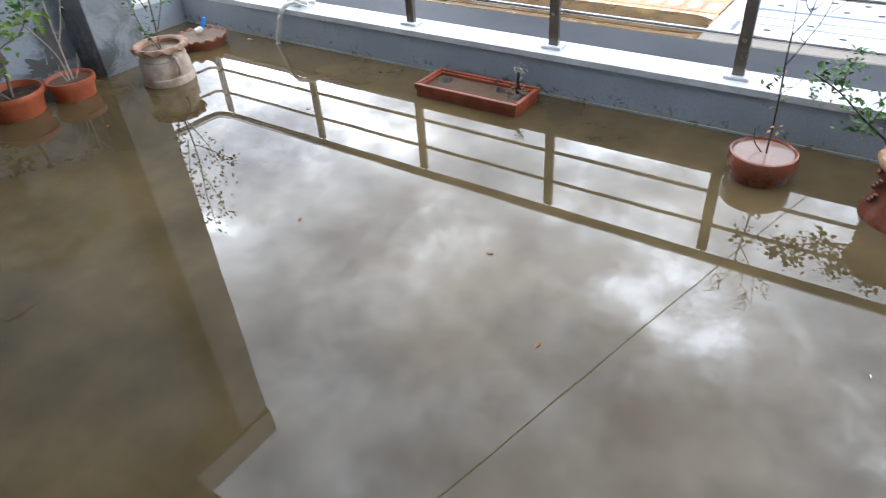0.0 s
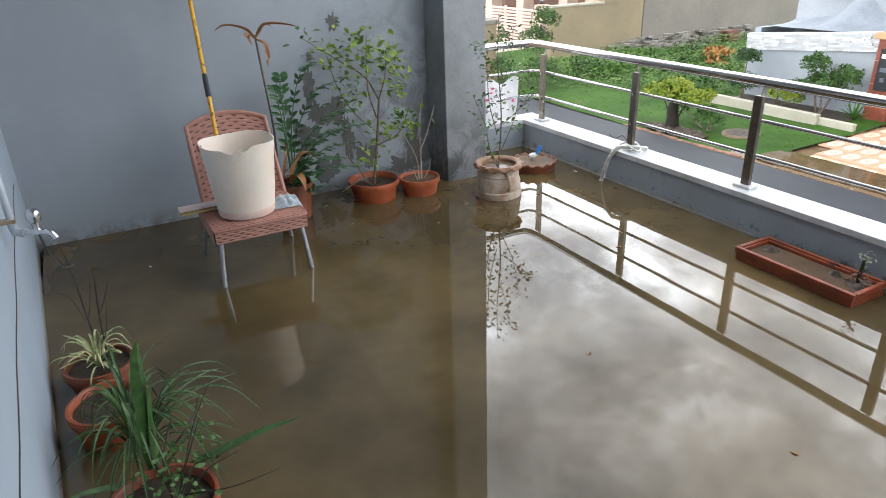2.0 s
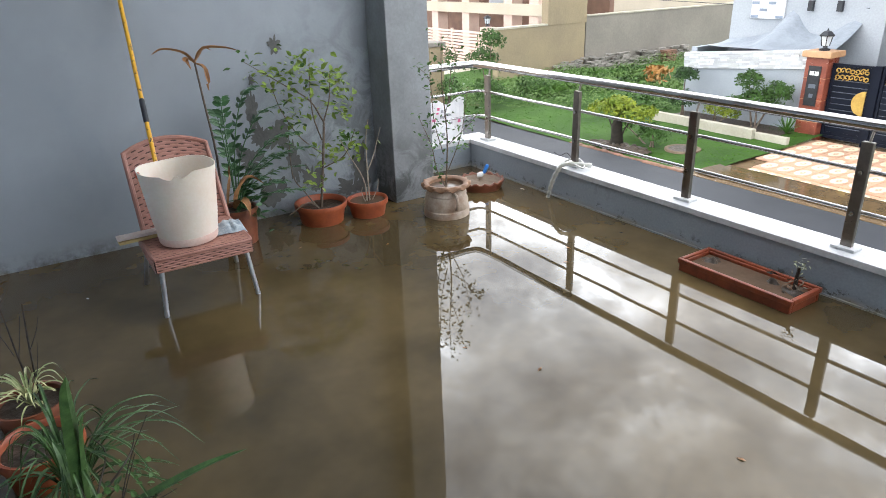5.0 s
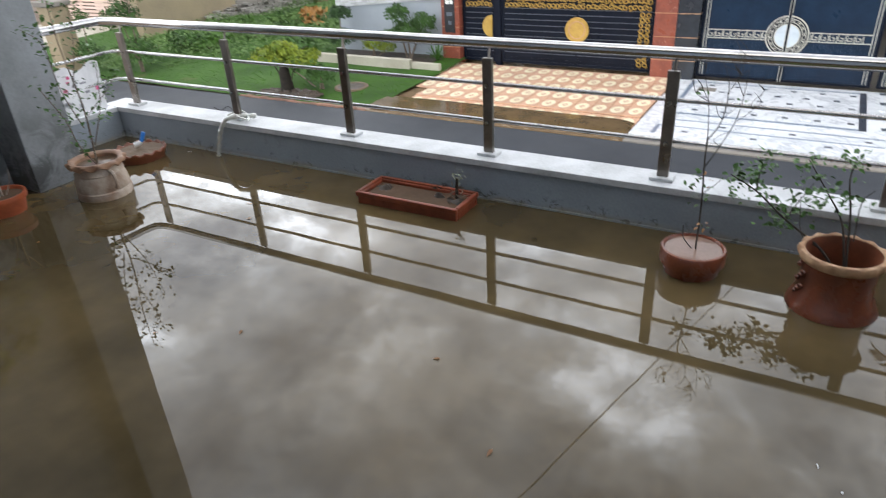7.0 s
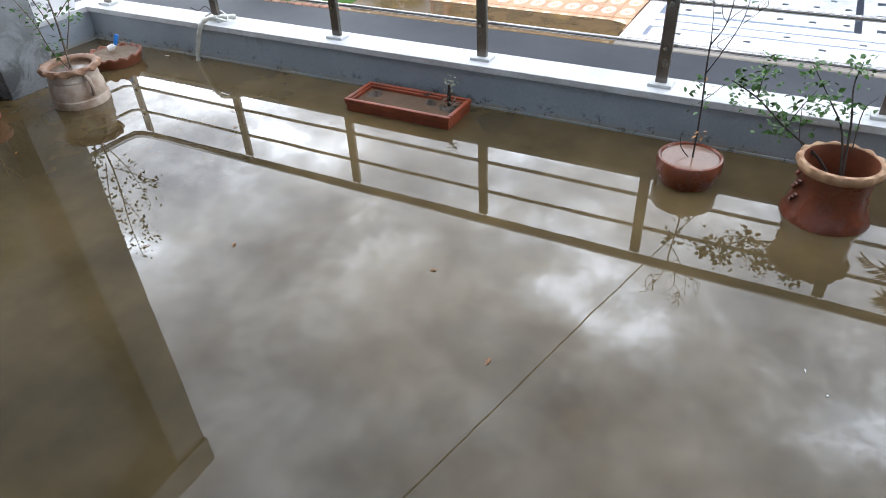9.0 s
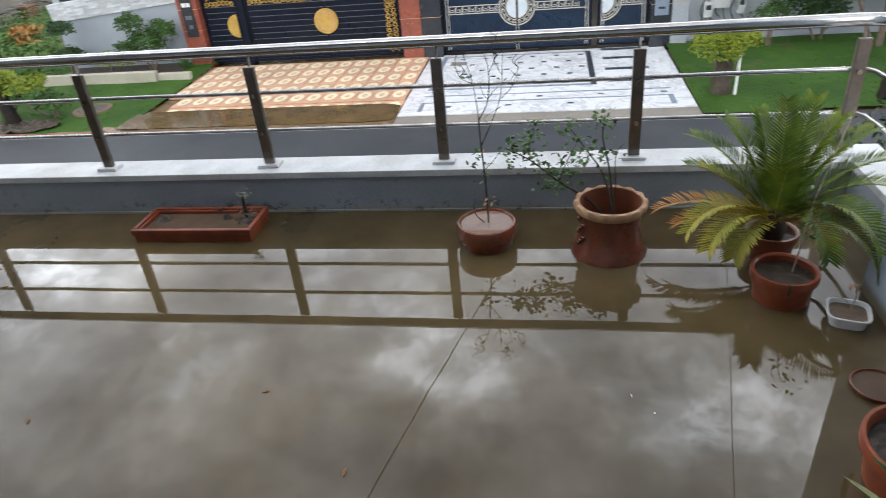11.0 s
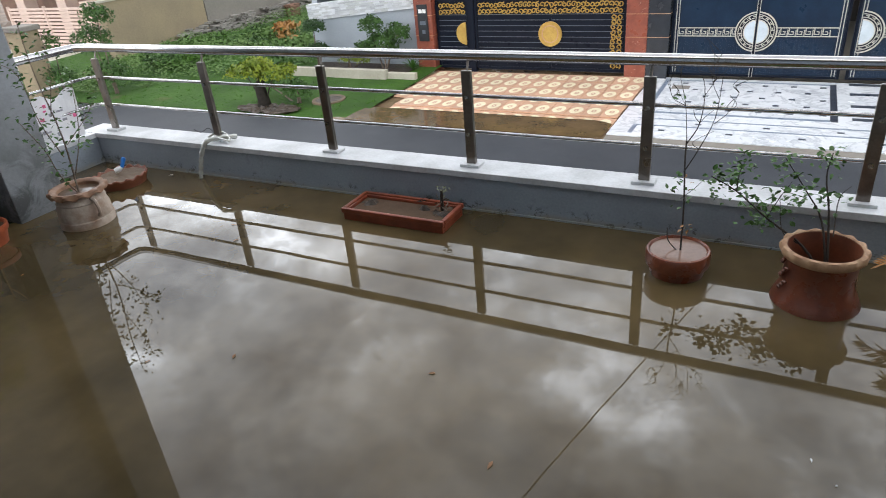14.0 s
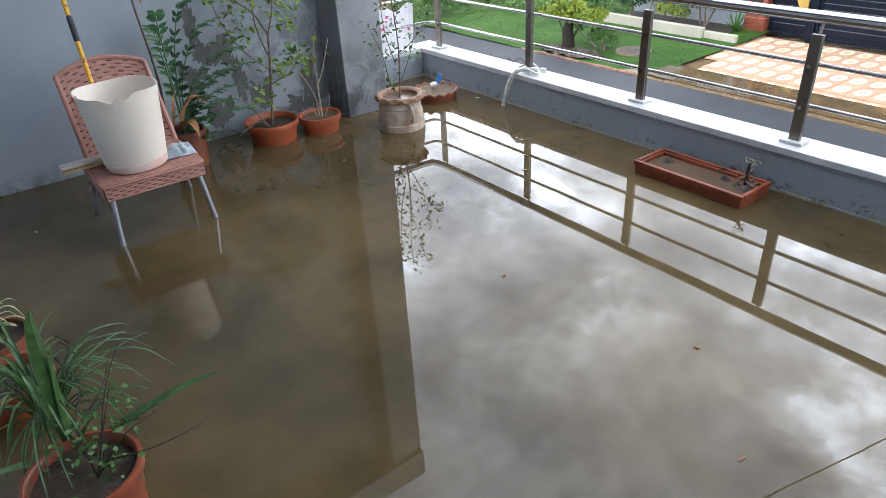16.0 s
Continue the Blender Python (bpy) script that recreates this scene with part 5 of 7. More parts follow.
stemmed(st, [([(0.06, 0, 0.25), (0.08, 0.04, 0.36), (0.07, 0.05, 0.44), (0.09, 0.06, 0.52)], 0.004, 0.0015)], BARKD, name="twig")

rim_pot("flower_pot", 0.80, 1.13, 0.15, 0.14, TERRA, "terracotta pot of aloe by the end wall", seed=3)
al = plant("aloe", 0.80, 1.13, 0.10, "spiky aloe with green blades and dead ones")
for k, (dx, dy, dz, w, m) in enumerate(((-0.15, 0.28, 0.30, .035, STRAP), (-0.27, 0.30, 0.12, .03, VARIEG), (-0.05, 0.26, 0.42, .035, STRAP), (0.05, 0.2, 0.44, .035, STRAP), (-0.25, 0.1, 0.22, .035, STRAP), (0.12, 0.22, 0.3, .035, STRAP), (-0.2, 0.34, 0.16, .028, STRAP), (0.0, 0.1, 0.46, .03, STRAP), (-0.16, -0.1, 0.3, .03, STRAP))):
    V, F = [], []
    blade(V, F, bend([(0, 0, 0), (dx * 0.3, dy * 0.3, dz * 0.5), (dx * 0.7, dy * 0.7, dz * 0.85), (dx, dy, dz)], 5), w, fold=0.35)
    part("leaf", (V, F), m, al, "pale dead leaf" if m is VARIEG else "")

# pots under the tap
rim_pot("flower_pot", -3.09, -0.27, 0.145, 0.12, TERRAB, "brown pot of striped spider plant near the tap", seed=6)
sp_ = plant("spider_plant", -3.09, -0.27, 0.09, "small cream-striped spider plant")
r = random.Random(44)
for k in range(34):
    a = k * 2.4
    L = r.uniform(0.08, 0.20)
    h = r.uniform(0.03, 0.13)
    d = Vector((math.cos(a), math.sin(a), 0))
    V, F = [], []
    blade(V, F, bend([(0, 0, 0), d * L * 0.35 + Vector((0, 0, h)), d * L * 0.75 + Vector((0, 0, h * 1.15)), d * L + Vector((0, 0, h * r.uniform(0.5, 1.3)))], 4), r.uniform(0.009, 0.014), fold=0.3)
    part("leaf", (V, F), VARIEG, sp_)
tw = plant("bare_twigs", -3.12, -0.25, 0.08, "bare black twigs beside the spider plant")
stemmed(tw, [([(x * 0.9, y * 0.7, z * 0.95) for x, y, z in pts], a * 0.65, c) for pts, a, c in [([(0, 0, 0), (-0.06, -0.03, 0.2), (-0.13, -0.05, 0.42), (-0.17, -0.08, 0.56)], 0.007, 0.002), ([(0.02, 0.02, 0), (0.0, 0.04, 0.25), (-0.03, 0.07, 0.46)], 0.007, 0.003), ([(-0.13, -0.05, 0.40), (-0.17, -0.11, 0.50), (-0.22, -0.12, 0.55)], 0.003, 0.001), ([(0.0, 0.04, 0.25), (0.01, 0.10, 0.34), (0.0, 0.13, 0.40)], 0.003, 0.001), ([(-0.06, -0.03, 0.2), (-0.12, 0.0, 0.27), (-0.15, 0.03, 0.36)], 0.004, 0.0015), ([(-0.1, -0.05, 0.2), (-0.15, -0.1, 0.3), (-0.14, -0.16, 0.34)], 0.003, 0.001), ([(0, 0.02, 0.1), (0.05, 0.06, 0.2), (0.04, 0.09, 0.3)], 0.003, 0.001), ([(-0.16, -0.06, 0.42), (-0.2, 0.0, 0.46), (-0.22, 0.03, 0.52)], 0.002, 0.001)]], BARKD, name="twig")
rim_pot("flower_pot", -2.71, -0.25, 0.15, 0.15, TERRA, "orange terracotta pot among the strap leaves", seed=8)
rim_pot("flower_pot", -2.00, -0.13, 0.165, 0.20, TERRAR, "orange terracotta pot of long strap leaves", seed=12)
fan = plant("fan_leaf_plant", -2.17, -0.13, 0.10, "bushy plant with long pleated green leaves", "plant")
for k, (dx, dy, dz, w) in enumerate(((0.07, 0.475, 0.15, .050), (0.05, 0.04, 0.59, .066), (0.0, 0.02, 0.40, .045), (0.06, -0.26, 0.13, .045), (-0.12, -0.05, 0.30, .040), (0.12, 0.10, 0.22, .035), (0.03, 0.06, 0.46, .040))):
    V, F = [], []
    blade(V, F, bend([(0, 0, 0), (dx * 0.3, dy * 0.3, dz * 0.45), (dx * 0.7, dy * 0.7, dz * 0.85), (dx, dy, dz)], 6), w, fold=0.22, taper=0.8)
    part("leaf", (V, F), STRAP, fan)
lily = plant("strap_leaf_clump", -2.40, -0.165, 0.12, "clump of thin arching grassy leaves")
r = random.Random(46)
for k in range(90):
    a = k * 2.399
    L = r.uniform(0.18, 0.50)
    h = r.uniform(0.06, 0.24)
    d = Vector((math.cos(a), math.sin(a) * 0.85, 0))
    if d.y < 0:
        d.y *= 0.68
    V, F = [], []
    blade(V, F, bend([d * 0.03, d * L * 0.35 + Vector((0, 0, h)), d * L * 0.75 + Vector((0, 0, h * 1.0)), d * L + Vector((0, 0, h * r.uniform(0.2, 0.8)))], 5), r.uniform(0.008, 0.0125), fold=0.3)
    part("leaf", (V, F), STRAP, lily)
weed = plant("small_weed", -1.96, -0.10, 0.18, "small round-leaved weed with black twigs")
stemmed(weed, [([(0, 0, 0), (0.02, 0.05, 0.15), (0.0, 0.12, 0.3)], 0.003, 0.001), ([(0, 0, 0), (-0.05, 0.08, 0.1), (-0.02, 0.16, 0.12)], 0.003, 0.001), ([(0, 0.02, 0.05), (-0.1, 0.1, 0.2), (-0.14, 0.18, 0.32)], 0.003, 0.001), ([(0, 0.02, 0.05), (0.1, 0.16, 0.1), (0.12, 0.3, 0.12)], 0.003, 0.001)], BARKD, name="twig")
stemmed(weed, [([(0, 0, 0), (-0.1, 0.0, 0.12), (-0.24, 0.05, 0.17), (-0.30, 0.02, 0.21)], 0.004, 0.0015), ([(-0.1, 0, 0.12), (-0.14, 0.08, 0.17), (-0.2, 0.12, 0.18), (-0.22, 0.14, 0.22)], 0.004, 0.0015), ([(-0.02, 0, 0.05), (-0.2, -0.04, 0.14), (-0.36, -0.02, 0.16)], 0.004, 0.0015), ([(0, 0, 0), (0.02, 0.10, 0.12), (0.03, 0.2, 0.16)], 0.003, 0.001)], BARKD, name="twig")
leafage(weed, [(0, 0.04, 0.06, 46, 0.055), (-0.06, 0.06, 0.1, 44, 0.06), (0.0, 0.1, 0.26, 10, 0.03), (-0.08, -0.04, 0.05, 32, 0.05)], LEAF, 0.022, 0.016, 48, each=True)

# pipe and tap on the house wall
tap = base("water_tap", -3.26, -0.478, 0.70, "chrome tap on grey plastic pipe fixed to the wall", "tap")
smooth(part("pipe", tube(bend([(0.06, -0.005, 0.48), (0.03, 0.03, 0.47), (0.0, 0.035, 0.42), (0.0, 0.035, 0.2), (0.0, 0.035, 0.02)], 5), 0.0145, 14), PVC, tap, "grey plastic supply pipe"))
smooth(part("elbow", tube([(0.0, 0.035, 0.04), (0.003, 0.04, 0.0), (0.02, 0.075, -0.005)], 0.019, 14), PVC, tap))
for z in (0.27, 0.04):
    part("clip", box(-0.018, 0.018, -0.005, 0.053, z, z + 0.016, 0.003), WOOD, tap, "tan pipe clip")
smooth(part("wrapping", tube(bend([(-0.03, 0.03, 0.34), (-0.05, 0.03, 0.44), (-0.03, 0.025, 0.49), (0.05, 0.015, 0.50)], 4), [0.010, 0.016, 0.021, 0.027, 0.034, 0.038, 0.043, 0.038, 0.043, 0.039, 0.042, 0.038, 0.032], 20), REDP, tap, "red cloth wrapped round the bend"))
smooth(part("spout", tube(bend([(0.02, 0.075, -0.005), (0.05, 0.12, 0.0), (0.07, 0.16, -0.002), (0.08, 0.18, -0.03)], 4), 0.012, 12), CHROME, tap))
smooth(part("valve", tube([(0.05, 0.12, 0.0), (0.05, 0.12, 0.045)], 0.012, 12), CHROME, tap))
smooth(part("knob", tube([(0.05, 0.12, 0.04), (0.05, 0.12, 0.045), (0.05, 0.12, 0.062), (0.05, 0.12, 0.085), (0.05, 0.12, 0.095), (0.05, 0.12, 0.099)], [0.013, 0.022, 0.028, 0.027, 0.018, 0.006], 16), CHROME, tap))
wire = base("loose_wire", -3.22, -0.36, 0.70, "loose twisted wire hanging below the tap", "wire")
part("strand", tube(bend([(0, 0, 0.0), (0.01, 0.01, -0.06), (-0.01, 0.02, -0.12), (0.04, 0.05, -0.16), (0.01, 0.09, -0.17), (-0.05, 0.03, -0.19), (-0.03, -0.02, -0.27)], 6), 0.004, 6), BLACK, wire)
cab = base("wall_cable", -3.25, -0.474, 1.10, "black cable running down the house wall", "cable")
part("strand", tube(bend([(0, 0, 0), (0.49, 0.018, -0.012), (1.0, 0.044, -0.03), (1.5, 0.07, -0.05)], 5), 0.0035, 6), BLACK, cab)
# shallow box; the recess's shade is put into its dark colour
win = tagged(obj("window_1", box(-3.74, -3.36, -0.52, -0.44, 1.165, 2.2), DARKI), "window recess in the house wall, its shade coloured in", "window", kind="structure")
part("window_sill", box(-3.74, -3.36, -0.52, -0.445, 1.10, 1.162, 0.004), WALLR, win)

# floating leaves and scraps
r = random.Random(77)
for k, (x, y) in enumerate(((-4.25, 1.35), (-3.95, 1.85), (-4.25, 0.05), (-3.0, 2.6), (-3.2, 2.75), (-2.2, 1.7), (-2.55, 1.5), (0.05, 1.95), (0.12, 1.85), (-1.3, 1.9), (-4.35, 3.30), (-0.9, 1.55))):
    V, F = [], []
    a = r.uniform(0, 6.28)
    leaf(V, F, Vector((0, 0, 0.003)), Vector((math.cos(a), math.sin(a), 0)), Vector((0, 0, 1)), r.uniform(0.02, 0.05), r.uniform(0.008, 0.016))
    V = [(p[0], p[1], max(p[2], 0.0015)) for p in V]
    lf = obj("floating_leaf", (V, F), WHITEP if k in (2, 10, 7, 8) else DRY)
    lf.location = (x, y, 0)
    lf.scale = (0.6, 0.6, 1) if k in (7, 8) else (1, 1, 1)
    tagged(lf, "small fallen leaf floating on the flood water", "leaf", "floating leaves")

# ---- street and the far side ----
GZ = -2.72
tagged(obj("ground", box(-150, 150, -60, 200, GZ - 0.5, GZ - 0.06), EARTH), "bare damp earth spreading to the distance", "ground", kind="structure")
tagged(obj("road", box(-90, 60, 3.9, 12.3, GZ - 0.055, GZ), ASPH), "wet dark grey asphalt street", "road", kind="structure")
tagged(obj("house_base_wall", box(-5.36, 1.42, YH - 0.2, 3.58, GZ - 0.05, -0.36), GREYW), "plain plastered storey below the terrace", "wall", kind="structure")


def lawn(name, x0, x1, y0, y1, seed, label, rise=0.25):
    r = random.Random(seed)
    nx, ny = max(4, int((x1 - x0) / 0.5)), max(4, int((y1 - y0) / 0.5))
    V, F = [], []
    for j in range(ny + 1):
        for i in range(nx + 1):
            x, y = x0 + (x1 - x0) * i / nx, y0 + (y1 - y0) * j / ny
            V.append((x, y, GZ + 0.012 + 0.045 * noise.noise(Vector((x * 0.5, y * 0.5, seed))) + rise * (y - y0) / (y1 - y0)))
    for j in range(ny):
        for i in range(nx):
            a = j * (nx + 1) + i
            F.append((a, a + 1, a + nx + 2, a + nx + 1))
    tagged(smooth(obj(name, (V, F), GRASS)), label, "lawn", kind="structure")
    # blades in short tufts
    V, F = [], []
    n = int((x1 - x0) * (y1 - y0) * 26)
    for _ in range(min(n, 6500)):
        x, y = r.uniform(x0, x1), r.uniform(y0, y1)
        z = GZ + 0.012 + 0.045 * noise.noise(Vector((x * 0.5, y * 0.5, seed))) + rise * (y - y0) / (y1 - y0)
        a = r.uniform(0, 6.28)
        h = r.uniform(0.012, 0.028)
        for q in range(3):
            a += 2.1
            d = Vector((math.cos(a), math.sin(a), 0))
            o = len(V)
            V += [(x, y, z - 0.02), tuple(Vector((x, y, z)) + d.cross(Vector((0, 0, 1))) * 0.018), tuple(Vector((x, y, z + h)) + d * h * 2.6)]
            F.append((o, o + 1, o + 2))
    tagged(obj(name + "_grass", (V, F), GRASSB), "short green lawn grass in tufts", "grass", kind="stuff")


lawn("lawn_west", -26.0, -9.3, 12.35, 21.5, 3, "green lawn of an empty plot beside the street")
lawn("lawn_back", -27.0, -13.9, 21.5, 40.0, 4, "overgrown green plot behind the lawn", 0.15)
lawn("lawn_east", 2.52, 14.0, 12.45, 17.3, 5, "green lawn beside the marble driveway", 0.1)


def clump(V, F, c, rx, ry, rz, n, L, r, up=0.5):
    """Leaves over an uneven egg shape, with gaps."""
    c = Vector(c)
    for _ in range(n):
        d = Vector((r.gauss(0, 1), r.gauss(0, 1), r.gauss(0, 1))).normalized()
        if d.z < -0.35:
            d.z *= -1
        f = (0.55 + 0.45 * r.random()) * (0.82 + 0.35 * noise.noise(d * 1.7 + c * 3))
        p = c + Vector((d.x * rx, d.y * ry, d.z * rz)) * f
        o = (d + rv(r, 0.7) + Vector((0, 0, up))).normalized()
        t = d.cross(rv(r)).normalized()
        leaf(V, F, p, (t + d * 0.6).normalized(), o, L * r.uniform(0.7, 1.3), L * r.uniform(0.4, 0.6))


def bush(x, y, clumps, mat, seed, label, L=0.12, z=GZ, stems=3, trunk=0.03, cat="bush", stemmat=None):
    r = random.Random(seed)
    b = base("bush", x, y, z, label, cat)
    V, F = [], []
    top = max(c[2] for c in clumps)
    for k in range(stems):
        a = 6.28 * k / stems
        c = clumps[k % len(clumps)]
        tube([(0.05 * math.cos(a), 0.05 * math.sin(a), -0.1), (c[0] * 0.5 + 0.04 * math.cos(a), c[1] * 0.5, c[2] * 0.5), (c[0], c[1], c[2])], [trunk, trunk * 0.8, trunk * 0.4], 6, V, F)
    part("stem", (V, F), stemmat or BARK, b)
    V, F = [], []
    for cx, cy, cz, rx, ry, rz, n in clumps:
        clump(V, F, (cx, cy, cz), rx, ry, rz, int(n * 2.3), L * 0.62, r)
    tagged(part("leaves", (V, F), mat, b), kind="stuff")
    return b

GY = 17.4

# ---- marble driveway ----
drive = tagged(obj("driveway_marble", box(-3.32, 2.48, 12.72, GY - 0.12, GZ - 0.05, GZ + 0.045), MARB), "white veined marble driveway with dark inlays, wet", "driveway", kind="structure")
tagged(obj("driveway_edge", box(-3.32, 2.50, 12.30, 12.717, GZ - 0.05, GZ + 0.03, 0.01), CONCW), "worn grey cement edge of the driveway", "kerb", kind="structure")
ZM = GZ + 0.0455


def inlay(x0, x1, y0, y1, mat):
    part("inlay", box(x0, x1, y0, y1, ZM - 0.01, ZM + 0.004), mat, drive)


inlay(-2.95, 0.59, 17.0, 17.08, GREYIN)
inlay(-2.95, -2.85, 14.3, 16.996, GREYIN)
inlay(0.59, 0.72, 14.3, 17.08, INLAY)
inlay(-2.845, 0.586, 14.3, 14.40, GREYIN)
for y in (13.86, 13.42):
    inlay(-2.95, 2.15, y, y + 0.05, GREYIN)
inlay(-2.95, -2.86, 12.9, 13.4, GREYIN)
inlay(2.05, 2.15, 12.9, 13.41, GREYIN)
for y in (14.45, 15.35, 16.25, 17.05):
    inlay(0.96, 1.92, y, y + 0.17, INLAY)
r = random.Random(3)
for j in range(5):
    for i in range(6):
        x, y = -2.5 + i * 0.58 + (0.29 if j % 2 else 0), 14.65 + j * 0.52
        if x < 0.45:
            inlay(x, x + 0.12, y, y + 0.10, INLAY)
for i in range(8):
    inlay(-2.4 + i * 0.62, -2.28 + i * 0.62, 13.62 if i % 2 else 13.12, 13.70 if i % 2 else 13.20, INLAY)
inlay(-2.70, -2.30, 16.25, 16.55, CONCW)

# ---- gates and pillars ----


def pillar(x0, x1, top, mat, cap, label, y0=GY - 0.25, y1=GY + 0.25, lantern=False):
    b = base("gate_pillar", (x0 + x1) / 2, (y0 + y1) / 2, GZ - 0.06, label, "pillar")
    w, dd, h = (x1 - x0) / 2, (y1 - y0) / 2, top - GZ + 0.06
    part("shaft", box(-w, w, -dd, dd, 0, h, 0.008), mat, b)
    for k in range(1, int(h / 0.55) + 1):
        part("joint", box(-w - 0.003, w + 0.003, -dd - 0.003, dd + 0.003, k * 0.55 - 0.006, k * 0.55 + 0.006), CAPM, b)
    if cap:
        part("cap", box(-w - 0.09, w + 0.09, -dd - 0.09, dd + 0.09, h - 0.12, h + 0.03, 0.02), CAPM, b, "sandy stone cap")
    if lantern:
        ln = base("pillar_lantern", (x0 + x1) / 2, (y0 + y1) / 2, GZ - 0.06 + h + 0.03, "dark metal lantern on the gate pillar", "lantern")
        part("foot", lathe([(0, 0), (0.13, 0), (0.13, 0.04), (0.06, 0.06), (0.05, 0.12)], 12), LAMPB, ln)
        part("glass", lathe([(0.10, 0.12), (0.15, 0.36)], 6), GLASSW, ln)
        part("roof", lathe([(0.19, 0.35), (0.20, 0.37), (0.10, 0.46), (0.03, 0.48), (0.0, 0.54)], 6), LAMPB, ln)
        for k in range(6):
            a = 2 * math.pi * k / 6
            part("bar", tube([(0.10 * math.cos(a), 0.10 * math.sin(a), 0.11), (0.152 * math.cos(a), 0.152 * math.sin(a), 0.37)], 0.012, 5), LAMPB, ln)
    return b


p1_ = pillar(-9.98, -9.42, -0.50, REDM, True, "red marble gate pillar with a sandy cap", lantern=True)
pl_ = part("plaque", box(-0.17, 0.15, -0.275, -0.251, 0.95, 1.95, 0.004), LAMPB, p1_, "dark plaque with pale bars")
for k, (z0, z1, x0, x1) in enumerate(((1.72, 1.82, -0.12, -0.01), (1.72, 1.82, 0.01, 0.11), (1.40, 1.50, -0.10, 0.08), (1.16, 1.26, -0.05, 0.05))):
    part("bar", box(x0, x1, -0.282, -0.274, z0, z1), WHITEP if k < 2 else SLATL, pl_)
pillar(-4.02, -3.50, -0.50, REDM, True, "red marble gate pillar between the two gates")
pillar(-3.495, -2.98, -0.32, BLKM, False, "black marble pier beside the blue gate")
p2_ = pillar(2.12, 2.60, -0.32, BLKM, False, "black marble pier with a pale plaque")
pl_ = part("plaque", box(-0.16, 0.16, -0.272, -0.251, 0.85, 1.95, 0.004), GREYIN, p2_, "pale slate plaque with bars")
for z0 in (1.0, 1.2, 1.42, 1.62):
    part("bar", box(-0.08, 0.08, -0.28, -0.271, z0, z0 + 0.05), LAMPB, pl_)
part("switch", box(-0.07, -0.0, -0.285, -0.271, 1.82, 1.90), WHITEP, pl_, "small white button")
pillar(2.605, 2.98, -0.32, WHITEW, False, "white painted pier at the wall's end")


def arc_ring(cx, cz, r0, r1, a0, a1, y0, y1, n=40):
    """A flat ring sector standing in a gate, as a solid."""
    V, F = [], []
    for k in range(n + 1):
        a = a0 + (a1 - a0) * k / n
        for rr in (r0, r1):
            for y in (y0, y1):
                V.append((cx + rr * math.cos(a), y, cz + rr * math.sin(a)))
    for k in range(n):
        o = k * 4
        F += [(o, o + 4, o + 6, o + 2), (o + 1, o + 3, o + 7, o + 5), (o + 2, o + 6, o + 7, o + 3), (o, o + 1, o + 5, o + 4)]
    F += [(0, 2, 3, 1), (n * 4, n * 4 + 1, n * 4 + 3, n * 4 + 2)]
    return V, F


def scrolls(x0, x1, z0, z1, y, seed, mat, parent, name="scrollwork", size=0.075):
    """A band of curled gold ironwork."""
    r = random.Random(seed)
    horiz = (x1 - x0) > (z1 - z0)
    n = int((x1 - x0 if horiz else z1 - z0) / (size * 1.55))
    rows = max(1, round((z1 - z0 if horiz else x1 - x0) / (size * 1.9)))
    for k in range(n):
        for q in range(rows):
            t, s = (k + 0.5) / n, (q + 0.5) / rows
            cx = x0 + (x1 - x0) * (t if horiz else s)
            cz = z0 + (z1 - z0) * (s if horiz else t)
            a0 = r.uniform(0, 6.28)
            pts = [(cx + size * (1 - 0.09 * i) * math.cos(a0 + i * 0.85), y - 0.004 * i, cz + size * (1 - 0.09 * i) * math.sin(a0 + i * 0.85)) for i in range(9)]
            part("scroll", tube(pts, 0.016, 5), mat, parent)


def gate_leaf(name, x0, x1, label, mat):
    return base(name, (x0 + x1) / 2, GY, GZ + 0.05, label, "gate")


